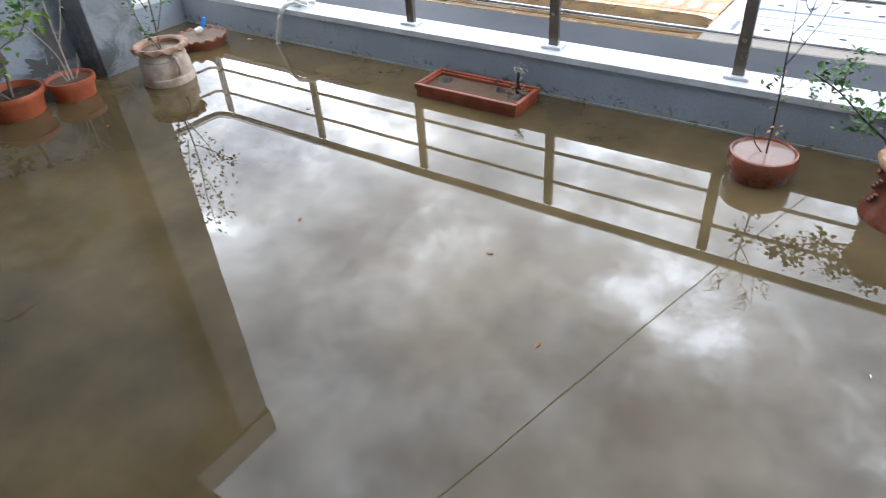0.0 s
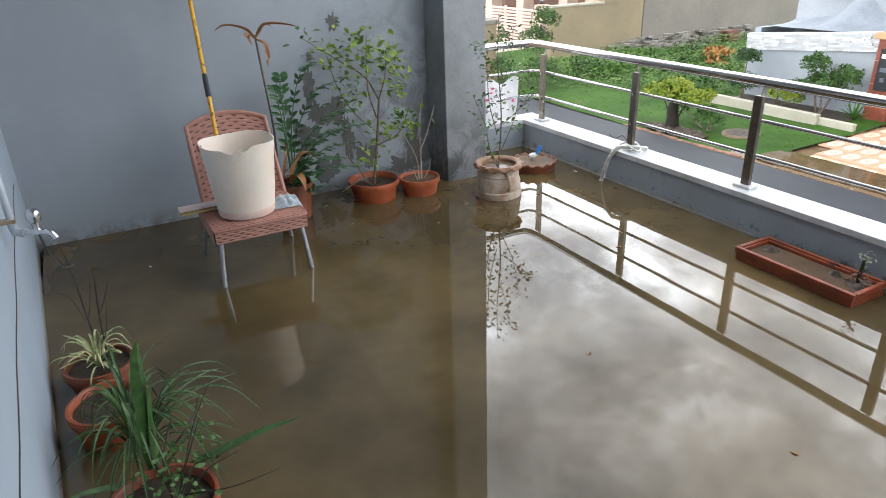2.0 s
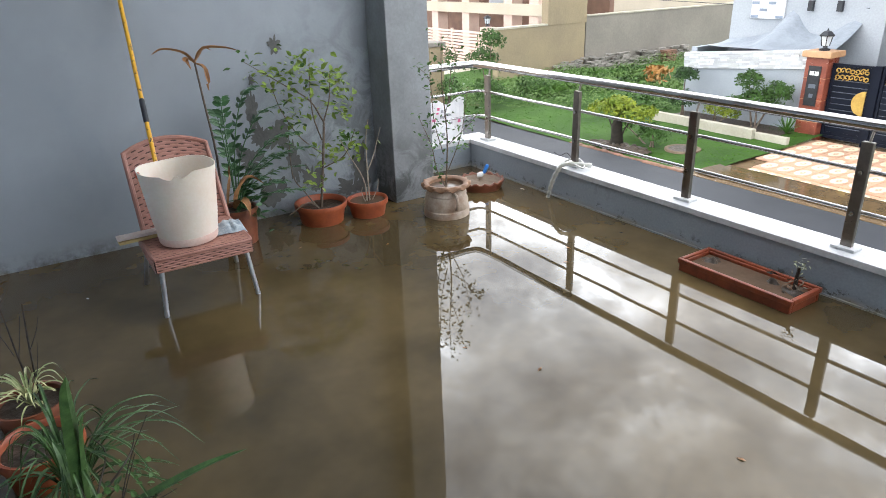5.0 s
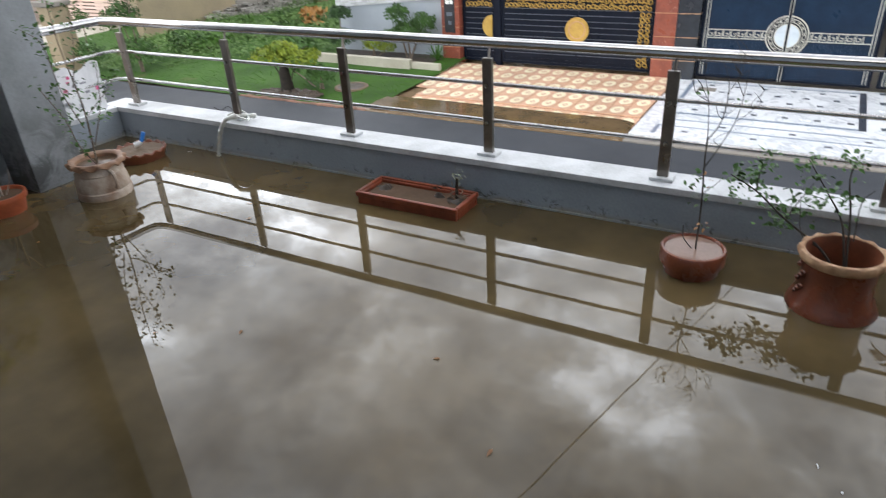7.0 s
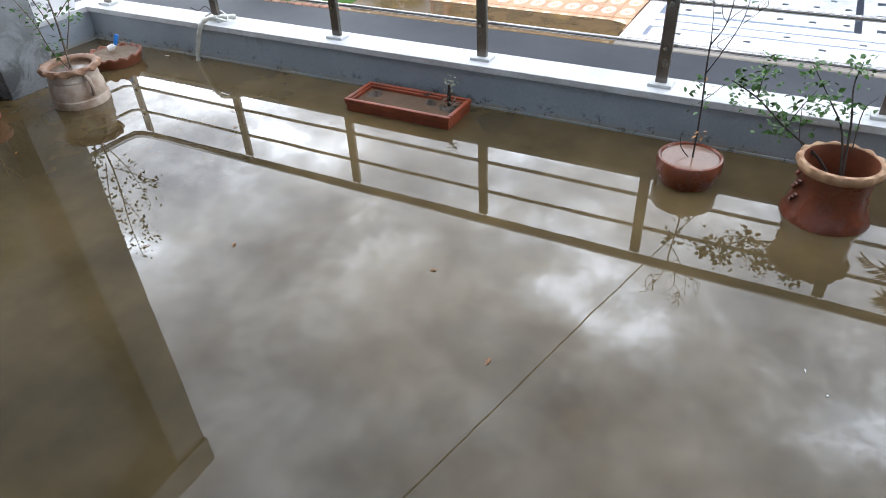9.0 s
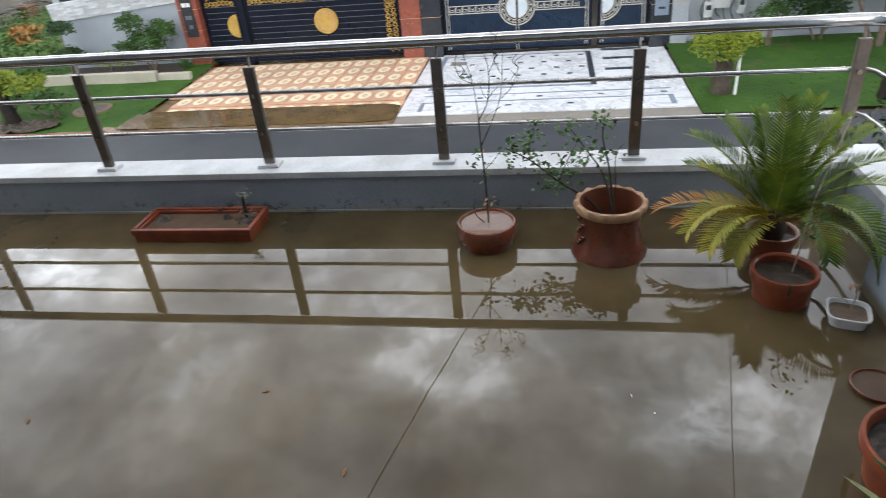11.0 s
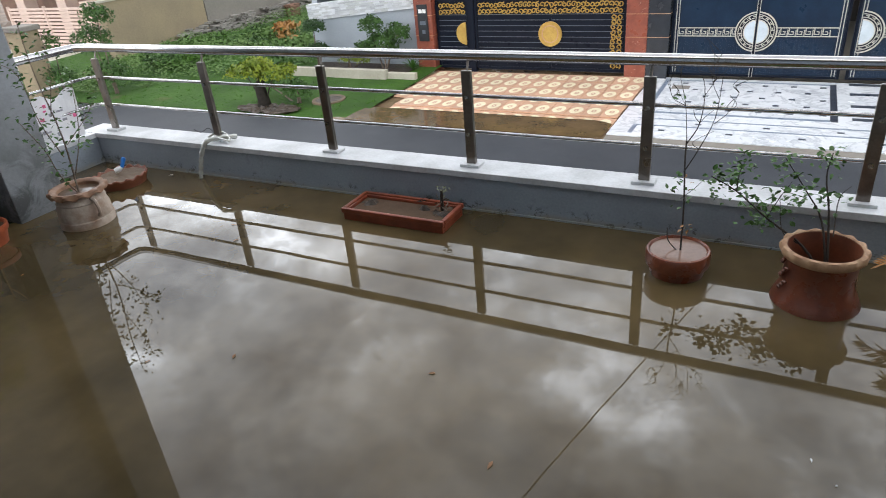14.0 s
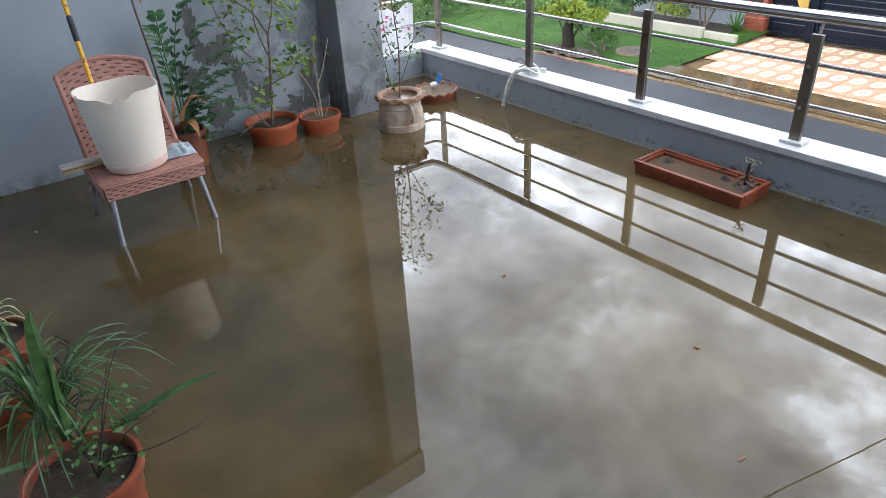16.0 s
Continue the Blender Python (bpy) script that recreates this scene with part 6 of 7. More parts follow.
# black and gold gate: a narrow leaf and a double leaf
ZT = -0.750
for x0, x1, half in ((-9.40, -8.38, "l"), (-8.20, -4.05, "")):
    g = gate_leaf("black_gate", x0, x1, "black slatted metal gate with gold discs and scrolls", NAVY)
    ox, oz = (x0 + x1) / 2, GZ + 0.05
    X0, X1, Z0, Z1 = x0 - ox, x1 - ox, 0.06, ZT - oz
    part("panel", box(X0, X1, -0.012, 0.012, Z0, Z1), NAVY, g)
    b = bmesh.new()
    for q in ((X0, X0 + 0.07, Z0, Z1), (X1 - 0.07, X1, Z0, Z1), (X0 + 0.07, X1 - 0.07, Z0, Z0 + 0.07), (X0 + 0.07, X1 - 0.07, Z1 - 0.06, Z1)):
        box(q[0], q[1], -0.045, 0.045, q[2], q[3], 0.006, b)
    part("frame", b, NAVY, g)
    z = Z0 + 0.16
    while z < Z1 - 0.45:
        part("slat", box(X0 + 0.08, X1 - 0.08, -0.034, -0.013, z, z + 0.125, 0.008), NAVY, g)
        part("slat_gap", box(X0 + 0.08, X1 - 0.08, -0.020, -0.013, z + 0.128, z + 0.142), SLATL, g)
        z += 0.145
    scrolls(X0 + 0.10, X1 - 0.10, Z1 - 0.40, Z1 - 0.08, -0.03, 5, GOLD, g)
    if not half:
        scrolls(X1 - 0.40, X1 - 0.10, Z0 + 0.1, Z1 - 0.42, -0.045, 6, GOLD, g)
        cx = -6.03 - ox
        part("middle_stile", box(cx - 0.03, cx + 0.03, -0.048, -0.013, Z0, Z1 - 0.42, 0.004), NAVY, g)
        part("disc", arc_ring(cx, -1.650 - oz, 0.001, 0.30, 0, 2 * math.pi, -0.075, -0.05), GOLD, g, "round gold disc")
        part("disc_ring", arc_ring(cx, -1.650 - oz, 0.20, 0.23, 0, 2 * math.pi, -0.085, -0.074), CAPM, g)
        part("disc_ring", arc_ring(cx, -1.650 - oz, 0.29, 0.32, 0, 2 * math.pi, -0.088, -0.05), GOLD, g)
    else:
        cx = X1 - 0.09
        part("disc", arc_ring(cx, -1.650 - oz, 0.001, 0.30, math.pi / 2, 1.5 * math.pi, -0.075, -0.05), GOLD, g, "half gold disc")
tagged(obj("gate_post", box(-8.37, -8.21, GY - 0.08, GY + 0.08, GZ - 0.05, ZT + 0.02, 0.008), NAVY), "black square post between the gate leaves", "post")

# blue gate with the meander band
for x0, x1, half in ((-2.97, 0.75, ""), (0.87, 2.10, "r")):
    g = gate_leaf("blue_gate", x0, x1, "dark blue metal gate with silver meander band", NAVYB)
    ox, oz = (x0 + x1) / 2, GZ + 0.05
    X0, X1, Z0, Z1 = x0 - ox, x1 - ox, 0.05, -0.370 - oz
    part("panel", box(X0, X1, -0.012, 0.012, Z0, Z1), NAVYB, g)
    b = bmesh.new()
    for q in ((X0, X0 + 0.06, Z0, Z1), (X1 - 0.06, X1, Z0, Z1), (X0 + 0.06, X1 - 0.06, Z0, Z0 + 0.05), (X0 + 0.06, X1 - 0.06, Z1 - 0.06, Z1)):
        box(q[0], q[1], -0.045, 0.045, q[2], q[3], 0.006, b)
    part("frame", b, NAVY, g)
    for xx in (X0 + 0.10, X0 + 0.16, X1 - 0.16, X1 - 0.10):
        part("trim_line", box(xx - 0.008, xx + 0.008, -0.03, -0.013, Z0 + 0.06, Z1 - 0.08), SILV, g)
    n = int((X1 - X0 - 0.4) / 0.09)
    for k in range(n):
        xx = X0 + 0.2 + (X1 - X0 - 0.4) * (k + 0.5) / n
        part("rib", box(xx - 0.018, xx + 0.018, -0.026, -0.013, Z0 + 0.08, -1.740 - oz, 0.006), NAVYB, g)
    zb0, zb1 = -1.695 - oz, -1.485 - oz
    b = bmesh.new()
    box(X0 + 0.17, X1 - 0.17, -0.036, -0.028, zb0, zb0 + 0.022, 0, b)
    box(X0 + 0.17, X1 - 0.17, -0.036, -0.028, zb1 - 0.022, zb1, 0, b)
    m = int((X1 - X0 - 0.36) / 0.17)
    for k in range(m):
        xx = X0 + 0.18 + k * 0.17
        box(xx, xx + 0.018, -0.036, -0.028, zb0 + 0.05, zb1 - 0.022, 0, b)
        box(xx + 0.02, xx + 0.11, -0.036, -0.028, zb0 + 0.05, zb0 + 0.068, 0, b)
        box(xx + 0.092, xx + 0.11, -0.036, -0.028, zb0 + 0.07, zb0 + 0.125, 0, b)
        box(xx + 0.05, xx + 0.09, -0.036, -0.028, zb0 + 0.107, zb0 + 0.125, 0, b)
        box(xx + 0.14, xx + 0.158, -0.036, -0.028, zb0 + 0.022, zb1 - 0.05, 0, b)
    part("meander_band", b, SILV, g, "silver meander ornament band")
    cx = -1.085 - ox if not half else X0 + 0.12
    a0, a1 = (0, 2 * math.pi) if not half else (-math.pi / 2, math.pi / 2)
    part("disc_plate", arc_ring(cx, -1.580 - oz, 0.001, 0.44, a0, a1, -0.05, -0.037), NAVY, g)
    part("disc_ring", arc_ring(cx, -1.580 - oz, 0.42, 0.45, a0, a1, -0.062, -0.05), SILV, g)
    part("disc_ring", arc_ring(cx, -1.580 - oz, 0.25, 0.275, a0, a1, -0.062, -0.05), SILV, g)
    part("disc_ring", arc_ring(cx, -1.580 - oz, 0.375, 0.39, a0, a1, -0.062, -0.05), SILV, g)
    part("disc_ring", arc_ring(cx, -1.580 - oz, 0.305, 0.32, a0, a1, -0.062, -0.05), SILV, g)
    for k in range(16 if not half else 8):
        a = a0 + (a1 - a0) * (k + 0.2) / (16 if not half else 8)
        part("disc_key", arc_ring(cx, -1.580 - oz, 0.32, 0.375, a, a + 0.05, -0.06, -0.05, 4), SILV, g)
        part("disc_key", arc_ring(cx, -1.580 - oz, 0.34, 0.355, a + 0.05, a + 0.2, -0.06, -0.05, 4), SILV, g)
    part("disc_glass", arc_ring(cx, -1.580 - oz, 0.001, 0.25, a0, a1, -0.058, -0.05), GLASSW, g, "pale frosted centre disc")
    if not half:
        part("middle_stile", box(cx - 0.035, cx + 0.035, -0.07, -0.05, Z0, Z1, 0.004), NAVY, g)
        for xx in (cx - 0.03, cx + 0.03):
            part("trim_line", box(xx - 0.006, xx + 0.006, -0.078, -0.069, Z0, Z1), SILV, g)

# ---- opposite house: compound wall, tarpaulin, porch ----
cw = tagged(obj("compound_wall", box(-13.85, -10.0, GY, GY + 0.2, GZ - 0.05, -0.93), GREYW), "grey plastered compound wall", "wall", kind="structure")
tagged(obj("compound_wall_side", box(-13.85, -13.65, GY + 0.2, 30, GZ - 0.05, -0.670), GREYW), "grey plastered side compound wall", "wall", kind="structure")
clad = base("cladding_band", -11.9, GY, -1.12, "white and grey split-stone cladding band on the wall", "cladding")
clad.matrix_world = pose(-11.9, GY, -1.12, 0, -5.0, 0)
part("backing", box(-1.97, 1.90, -0.02, 0.22, 0.0, 0.47), CLAD, clad)
r = random.Random(19)
for j in range(9):
    x = -1.97
    while x < 1.86:
        w = r.uniform(0.10, 0.34)
        dpt = r.choice((0.026, 0.03, 0.036, 0.042))
        part("stone", box(x, min(x + w, 1.9) - 0.006, -0.02 - dpt, -0.019, j * 0.0515 + 0.003, j * 0.0515 + 0.049), CLAD if r.random() < 0.8 else METER, clad)
        x += w
tarp = base("tarpaulin", -11.6, 18.2, -0.60, "pale grey tarpaulin stretched from wall to house", "tarpaulin")
V, F = [], []
for j in range(13):
    for i in range(21):
        u, v = i / 20, j / 12
        x = -2.0 + 3.9 * u
        y = -0.75 + 1.55 * v
        peak = 0.62 * math.exp(-((u - 0.5) / 0.10) ** 2) + 0.42 * math.exp(-((u - 0.95) / 0.12) ** 2) + 0.30
        z = v ** 1.2 * peak * (0.15 + 0.85 * min(1, u * 2.4)) - 0.08 * math.sin(math.pi * v) + 0.02 * noise.noise(Vector((x * 3, y * 3, 1)))
        V.append((x, y, z + 0.02))
for j in range(12):
    for i in range(20):
        a = j * 21 + i
        F.append((a, a + 1, a + 22, a + 21))
smooth(part("sheet", (V, F), TARP, tarp), 80)
oh = base("opposite_house", -9.0, 19.0, GZ, "white painted house with a dark car porch behind gates", "house")
HO = Vector((-9.0, 19.0, GZ))


def hb(name, x0, x1, y0, y1, z0, z1, mat, label="", bev=0.0):
    return part(name, box(x0 - HO.x, x1 - HO.x, y0 - HO.y, y1 - HO.y, z0 - HO.z, z1 - HO.z, bev), mat, oh, label)


hb("wall", -13.6, -9.45, 19.0, 19.3, GZ, 5.0, WHITEW)
hb("corner_pier", -12.92, -11.86, 18.93, 18.998, 0.1, 5.0, CLAD, "white split-stone corner strip")
for j in range(26):
    for i in range(4):
        if (i * 7 + j * 3) % 5 < 2:
            hb("stone", -12.9 + i * 0.26, -12.68 + i * 0.26, 18.915, 18.931, 0.12 + j * 0.19, 0.19 + j * 0.19, GREYIN)
hb("wall", -9.45, -9.15, 19.0, 26.0, GZ, 5.0, WHITEW)
# back wall coloured dark to give the porch its shade
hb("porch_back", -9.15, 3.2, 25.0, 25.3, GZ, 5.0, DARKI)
hb("porch_door", -8.9, -8.0, 24.94, 24.99, GZ, 1.2, BRICKB, "dark red wooden door in the porch")
hb("porch_roof", -9.15, 3.2, 18.6, 25.0, 1.9, 2.3, WHITEW)
hb("porch_floor", -9.15, 3.2, GY + 0.3, 25.0, GZ - 0.05, GZ + 0.02, CONCW)
hb("upper_wall", -9.15, 3.2, 19.0, 19.3, 2.3, 5.0, WHITEW)
hb("party_wall", -3.6, -3.3, GY + 0.3, 25.0, GZ, 1.9, GREYW)
for x in (-11.2, -10.4):
    hb("wall_lamp", x, x + 0.14, 18.9, 18.998, 0.35, 0.62, LAMPB)
hb("end_wall", 3.2, 3.5, 17.7, 25.0, GZ, 5.0, WHITEW)

# meter boxes on the white wall
tagged(obj("garden_wall", box(2.985, 8.5, 17.45, 17.65, GZ - 0.05, -0.72), WHITEW), "white painted garden wall", "wall", kind="structure")
for k, (x, z, w, h) in enumerate(((3.72, -1.870, 0.42, 0.6), (3.45, -2.070, 0.2, 0.35), (4.2, -2.020, 0.16, 0.4))):
    mb = base("meter_box", x, 17.44, z, "grey electric meter box on the garden wall", "meter box", "meter boxes")
    part("case", box(-w / 2, w / 2, -0.18, 0.005, 0, h, 0.012), METER, mb)
    part("window", box(-w * 0.3, w * 0.3, -0.186, -0.178, h * 0.5, h * 0.8), LAMPB, mb)
for k in range(6):
    x = 3.35 + k * 0.17
    cb_ = base("meter_cable", x, 17.38, -2.320, "dark cable hanging by the meter boxes", "cable", "meter cables")
    part("strand", tube(bend([(0, 0, 1.4), (0.05 * (-1) ** k, -0.03, 0.8), (-0.06, -0.03, 0.4), (0.08, 0, 0.1 * k % 0.3)], 5), 0.012, 5), BLACK, cb_)

# low cream planter wall before the compound wall
tagged(obj("planter_kerb", box(-13.6, -10.32, 15.80, 15.98, GZ - 0.05, GZ + 0.36, 0.02), KERBM), "low cream painted planter wall on the lawn", "kerb", kind="structure")
tagged(obj("planter_kerb_step", box(-10.318, -9.42, 15.90, 16.04, GZ - 0.05, GZ + 0.28, 0.02), KERBM), "low cream painted planter wall near the pillar", "kerb", kind="structure")
tagged(obj("planter_soil", box(-13.6, -10.0, 16.05, 17.39, GZ - 0.05, GZ + 0.16), SOIL), "dark planting bed behind the low wall", "soil", kind="structure")

# ---- empty plot: boundary walls, left house ----
WX = -22.82
tagged(obj("plot_wall_ochre", box(WX - 0.36, WX, 16.97, 21.80, GZ - 0.1, -0.581), BROWNW), "stained ochre boundary wall", "wall", kind="structure")
tagged(obj("plot_wall_high", box(WX - 0.40, WX + 0.02, 19.62, 21.85, -0.578, 2.885), BROWNW), "tall stained ochre gable wall", "wall", kind="structure")
tagged(obj("plot_wall_coping", box(WX - 0.43, WX + 0.04, 16.88, 19.61, -0.577, -0.508), KERBM), "pale coping on the ochre wall", "wall", kind="structure")
tagged(obj("plot_wall_cement", box(WX - 0.3, WX, 21.86, 54.7, GZ - 0.1, -0.344), CONCW), "long grey cement boundary wall", "wall", kind="structure")
tagged(obj("plot_wall_cement_coping", box(WX - 0.34, WX + 0.04, 21.86, 54.7, -0.342, -0.288), KERBM), "pale coping along the cement wall", "wall", kind="structure")
r = random.Random(29)
rub = base("rubble_wall", WX + 0.2, 20.0, GZ, "low broken footing of thin grey stones along the wall", "rubble")
shared = []
for k in range(6):
    b = box(-0.5, 0.5, -0.5, 0.5, -0.5, 0.5)
    for v in b.verts:
        v.co *= r.uniform(0.82, 1.1)
    me = bpy.data.meshes.new("stone")
    b.to_mesh(me)
    b.free()
    me.materials.append(RUBB.m)
    shared.append(me)
for j in range(7):
    y = -0.4 + 0.35 * j * r.random()
    while y < 8.6:
        w = r.uniform(0.18, 0.42)
        if r.random() < (0.95 if j < 4 else 0.9 - 0.17 * (j - 3)):
            ob = new("stone", r.choice(shared))
            ob.parent = rub
            ob.matrix_basis = pose(0.1 + r.uniform(-0.05, 0.07) - 0.03 * j, y + w / 2, 0.06 + 0.095 * j, r.uniform(-4, 4), r.uniform(-5, 5), r.uniform(-8, 8)) @ Matrix.Diagonal((r.uniform(0.22, 0.34), w * 0.96, r.uniform(0.07, 0.095), 1))
        y += w
block = base("brick_block", WX + 0.55, 26.8, GZ, "short red brick stub standing among weeds", "brick pier")
for j in range(7):
    for i in range(2):
        part("brick", box(-0.2, 0.2, -0.36 + i * 0.37 + 0.06 * (j % 2), -0.005 + i * 0.37 + 0.06 * (j % 2), j * 0.085, j * 0.085 + 0.075, 0.006, seg=1), BRICKR, block)

lh = base("left_house", -31.0, 22.0, GZ, "cream and brown house behind a pale pink gate", "house")


def lb(name, x0, x1, y0, y1, z0, z1, mat, label=""):
    return part(name, box(x0 + 31, x1 + 31, y0 - 22, y1 - 22, z0 - GZ, z1 - GZ), mat, lh, label)


lb("back_wall", -44, -25.5, 26.0, 26.3, GZ, 6, BRICKB)
for x in (-33.2, -29.3, -27.2, -36.5):
    lb("column", x - 0.35, x + 0.35, 22.5, 23.2, GZ, 3.5, PINKG, "pale pink porch column")
lb("roof_beam", -44, -25.5, 22.3, 26.0, 3.0, 3.6, CREAM)
lb("parapet", -44, -25.5, 22.4, 22.6, -0.5, 0.05, CREAM)
w_ = lb("window", -35.6, -34.0, 25.9, 25.99, -0.6, 1.2, WHITEP, "pale curtained window")
part("pane", box(-4.5, -3.1, 3.88, 3.9, 2.1, 3.7), GLASSW, w_)
for z in (0.3, 0.65, 1.0, 1.35):
    lb("rail", -44, -27, 22.45, 22.5, z, z + 0.04, LAMPB)
pg = base("pink_gate", -29.3, 19.0, GZ + 0.05, "pale pink slatted driveway gate", "gate")
part("frame", box(-2.6, -2.5, -0.05, 0.05, 0, 1.75), PINKG, pg)
part("frame", box(2.5, 2.6, -0.05, 0.05, 0, 1.75), PINKG, pg)
part("frame", box(-0.05, 0.05, -0.05, 0.05, 0, 1.75), PINKG, pg)
for k in range(11):
    part("slat", box(-2.5, 2.5, -0.03, 0.03, 0.08 + k * 0.15, 0.175 + k * 0.15, 0.006), PINKG, pg)
lnb = pillar(-26.55, -26.05, -0.75, PINKG, False, "pale pink gate pillar with lantern", 18.75, 19.25, lantern=True)
tagged(obj("left_driveway", box(-32, -26.2, 12.3, 18.9, GZ - 0.05, GZ + 0.03), KERBM), "pale cement driveway, wet", "driveway", kind="structure")
tp = base("brick_pillar", -20.9, 12.6, GZ - 0.05, "brown weathered roadside pillar overgrown with creeper", "pillar")
part("shaft", box(-0.35, 0.35, -0.3, 0.3, 0, 2.05, 0.03), BROWNW, tp)
part("cap", box(-0.45, 0.42, -0.36, 0.36, 2.05, 2.2, 0.03), CONCW, tp)

fh = base("far_house", -40, 38, GZ, "cream house with dark windows beyond the boundary wall", "house")
part("wall", box(-4, 4, -10, 18, 0, 12), CREAM, fh)
for y in (-6.5, -2.0, 2.5, 7, 12):
    for z in (2.3, 6.0):
        wi = part("window", box(3.9, 4.06, y, y + 2.0, z, z + 1.1), WHITEP, fh, "white framed dark window")
        part("pane", box(4.06, 4.07, y + 0.08, y + 0.96, z + 0.08, z + 1.02), LAMPB, wi)
        part("pane", box(4.06, 4.07, y + 1.04, y + 1.92, z + 0.08, z + 1.02), LAMPB, wi)

# ---- planting across the street ----
bush(-10.95, 16.8, [(0, 0, 0.85, 0.7, 0.45, 0.5, 520), (-0.3, 0, 1.35, 0.42, 0.35, 0.38, 300), (0.5, 0.1, 1.1, 0.5, 0.35, 0.42, 340), (-0.6, 0, 0.7, 0.4, 0.3, 0.35, 200)], BUSHG, 1, "round green ornamental bush by the grey wall", 0.13)
bush(-12.2, 16.8, [(0, 0, 0.45, 0.45, 0.3, 0.3, 200), (0.5, 0, 0.4, 0.3, 0.3, 0.25, 120)], BUSHY, 2, "low lime-green bush in the planting bed", 0.13)
bush(-13.3, 16.75, [(0, 0, 0.62, 0.55, 0.5, 0.34, 420), (0, 0, 1.32, 0.45, 0.42, 0.30, 380)], BUSHD, 3, "clipped two-tier dark green bush", 0.12)
yb = bush(-12.45, 13.1, [(-0.45, 0, 0.88, 0.6, 0.5, 0.26, 330), (0.45, 0.1, 0.84, 0.6, 0.5, 0.27, 330), (0, 0, 1.08, 0.55, 0.4, 0.22, 260), (0.9, 0.1, 0.98, 0.3, 0.3, 0.18, 90)], BUSHY, 4, "spreading yellow-green bush on a dark stump", 0.14, trunk=0.025, stems=3, stemmat=BARKD)
smooth(part("stump", tube([(0.0, 0.0, -0.1), (0.02, 0.0, 0.2), (-0.02, 0.0, 0.5), (0.03, 0.02, 0.75)], [0.22, 0.16, 0.14, 0.10], 10), TRUNK, yb, "thick dark stump"))
bush(-11.6, 13.5, [(0, 0, 0.35, 0.6, 0.35, 0.35, 240), (-1.3, 0.4, 0.35, 0.4, 0.35, 0.3, 140)], BUSHG, 5, "low green bush under the yellow one", 0.13)
bush(-17.7, 20.7, [(0, 0, 0.62, 0.55, 0.4, 0.14, 60), (0.25, -0.3, 0.30, 0.4, 0.3, 0.10, 26)], BUSHO, 6, "orange-leaved low bush in the empty plot", 0.36)
bush(-18.4, 13.3, [(0, 0, 0.6, 0.9, 0.6, 0.6, 330), (-0.4, 0, 1.5, 0.8, 0.6, 0.7, 380), (0.1, 0, 2.25, 0.55, 0.5, 0.45, 240)], BUSHG, 8, "tall unkempt creeper-covered bush beside the street", 0.17)
bush(-20.3, 12.9, [(0, 0, 0.5, 0.8, 0.5, 0.5, 260), (0.2, 0, 1.4, 0.35, 0.3, 0.7, 110)], BUSHG, 9, "leafy creeper over the brown pillar", 0.15)
r = random.Random(61)
for k in range(20):
    x, y = r.uniform(-21.8, -14.6), r.uniform(15.6, 21.5)
    bush(x, y, [(0, 0, 0.25, r.uniform(0.6, 1.1), r.uniform(0.5, 0.9), r.uniform(0.25, 0.5), 120), (0.5, 0.2, 0.35, 0.5, 0.5, 0.3, 60)], (BUSHG, WEED, BUSHL, WEED)[k % 4], 100 + k, "rank green weeds on the empty plot", 0.2, cat="weeds")
V, F = [], []
for _ in range(24000):
    x, y = r.uniform(-22.6, -13.9), r.uniform(12.7, 30)
    edge_ = 12.9 + max(0.0, x + 19) * (1.27 if x < -17.9 else 0.0) + (1.4 + (x + 17.9) * 0.5 if x >= -17.9 else 0.0)
    tall_ = 0.10 + 0.42 * max(0.0, 0.5 + noise.noise(Vector((x * 0.7, y * 0.7, 2))))
    if y < edge_ + 0.5 * noise.noise(Vector((x * 1.3, 0, 7))):
        continue
    a = r.uniform(0, 6.28)
    leaf(V, F, Vector((x, y, GZ + 0.05 + tall_ * r.uniform(0.2, 1.0))), Vector((math.cos(a), math.sin(a), r.uniform(-0.2, 0.9))), Vector((r.uniform(-0.5, 0.5), r.uniform(-0.5, 0.5), 1)), r.uniform(0.07, 0.15), r.uniform(0.03, 0.06))
tagged(obj("weeds", (V, F), WEED), "knee-high tangle of pale green weeds", "weeds", kind="stuff")
bed = tagged(obj("tree_bed", disc(0.8, 0.02, 4, 0.09, 8, 48), SOIL), "bare muddy earth round the yellow bush", "soil", kind="structure")
bed.matrix_world = pose(-12.1, 12.85, GZ + 0.03) @ Matrix.Diagonal((1.25, 0.55, 1, 1))
cover_ = base("manhole_cover", -10.9, 13.85, GZ + 0.02, "round brown drain cover set in the lawn", "drain cover")
part("ring", lathe([(0.46, -0.05), (0.44, 0.055), (0.37, 0.06), (0.34, 0.045)], 28), EARTH, cover_)
part("lid", disc(0.35, 0.05, 5, 0.01), SOIL, cover_)
edging = base("lawn_edging", -11.5, 12.34, GZ - 0.02, "row of worn bricks edging the lawn", "edging")
for k in range(17):
    part("brick", box(-1.9 + k * 0.235, -1.68 + k * 0.235, -0.05 + r.uniform(-0.02, 0.02), 0.05, 0, 0.055 + r.uniform(-0.015, 0.015), 0.01, seg=1), BRICKR, edging)
ag = plant("agave", -9.98, 16.78, GZ + 0.16, "spiky green agave beside the gate pillar")
for k in range(22):
    a = k * 2.4
    up_ = 0.15 + 0.022 * k
    V, F = [], []
    blade(V, F, bend([(0, 0, 0), (math.cos(a) * 0.16, math.sin(a) * 0.16, up_ * 0.6), (math.cos(a) * (0.42 - 0.012 * k), math.sin(a) * (0.42 - 0.012 * k), up_)], 4), 0.05, fold=0.25)
    part("leaf", (V, F), LEAF, ag)
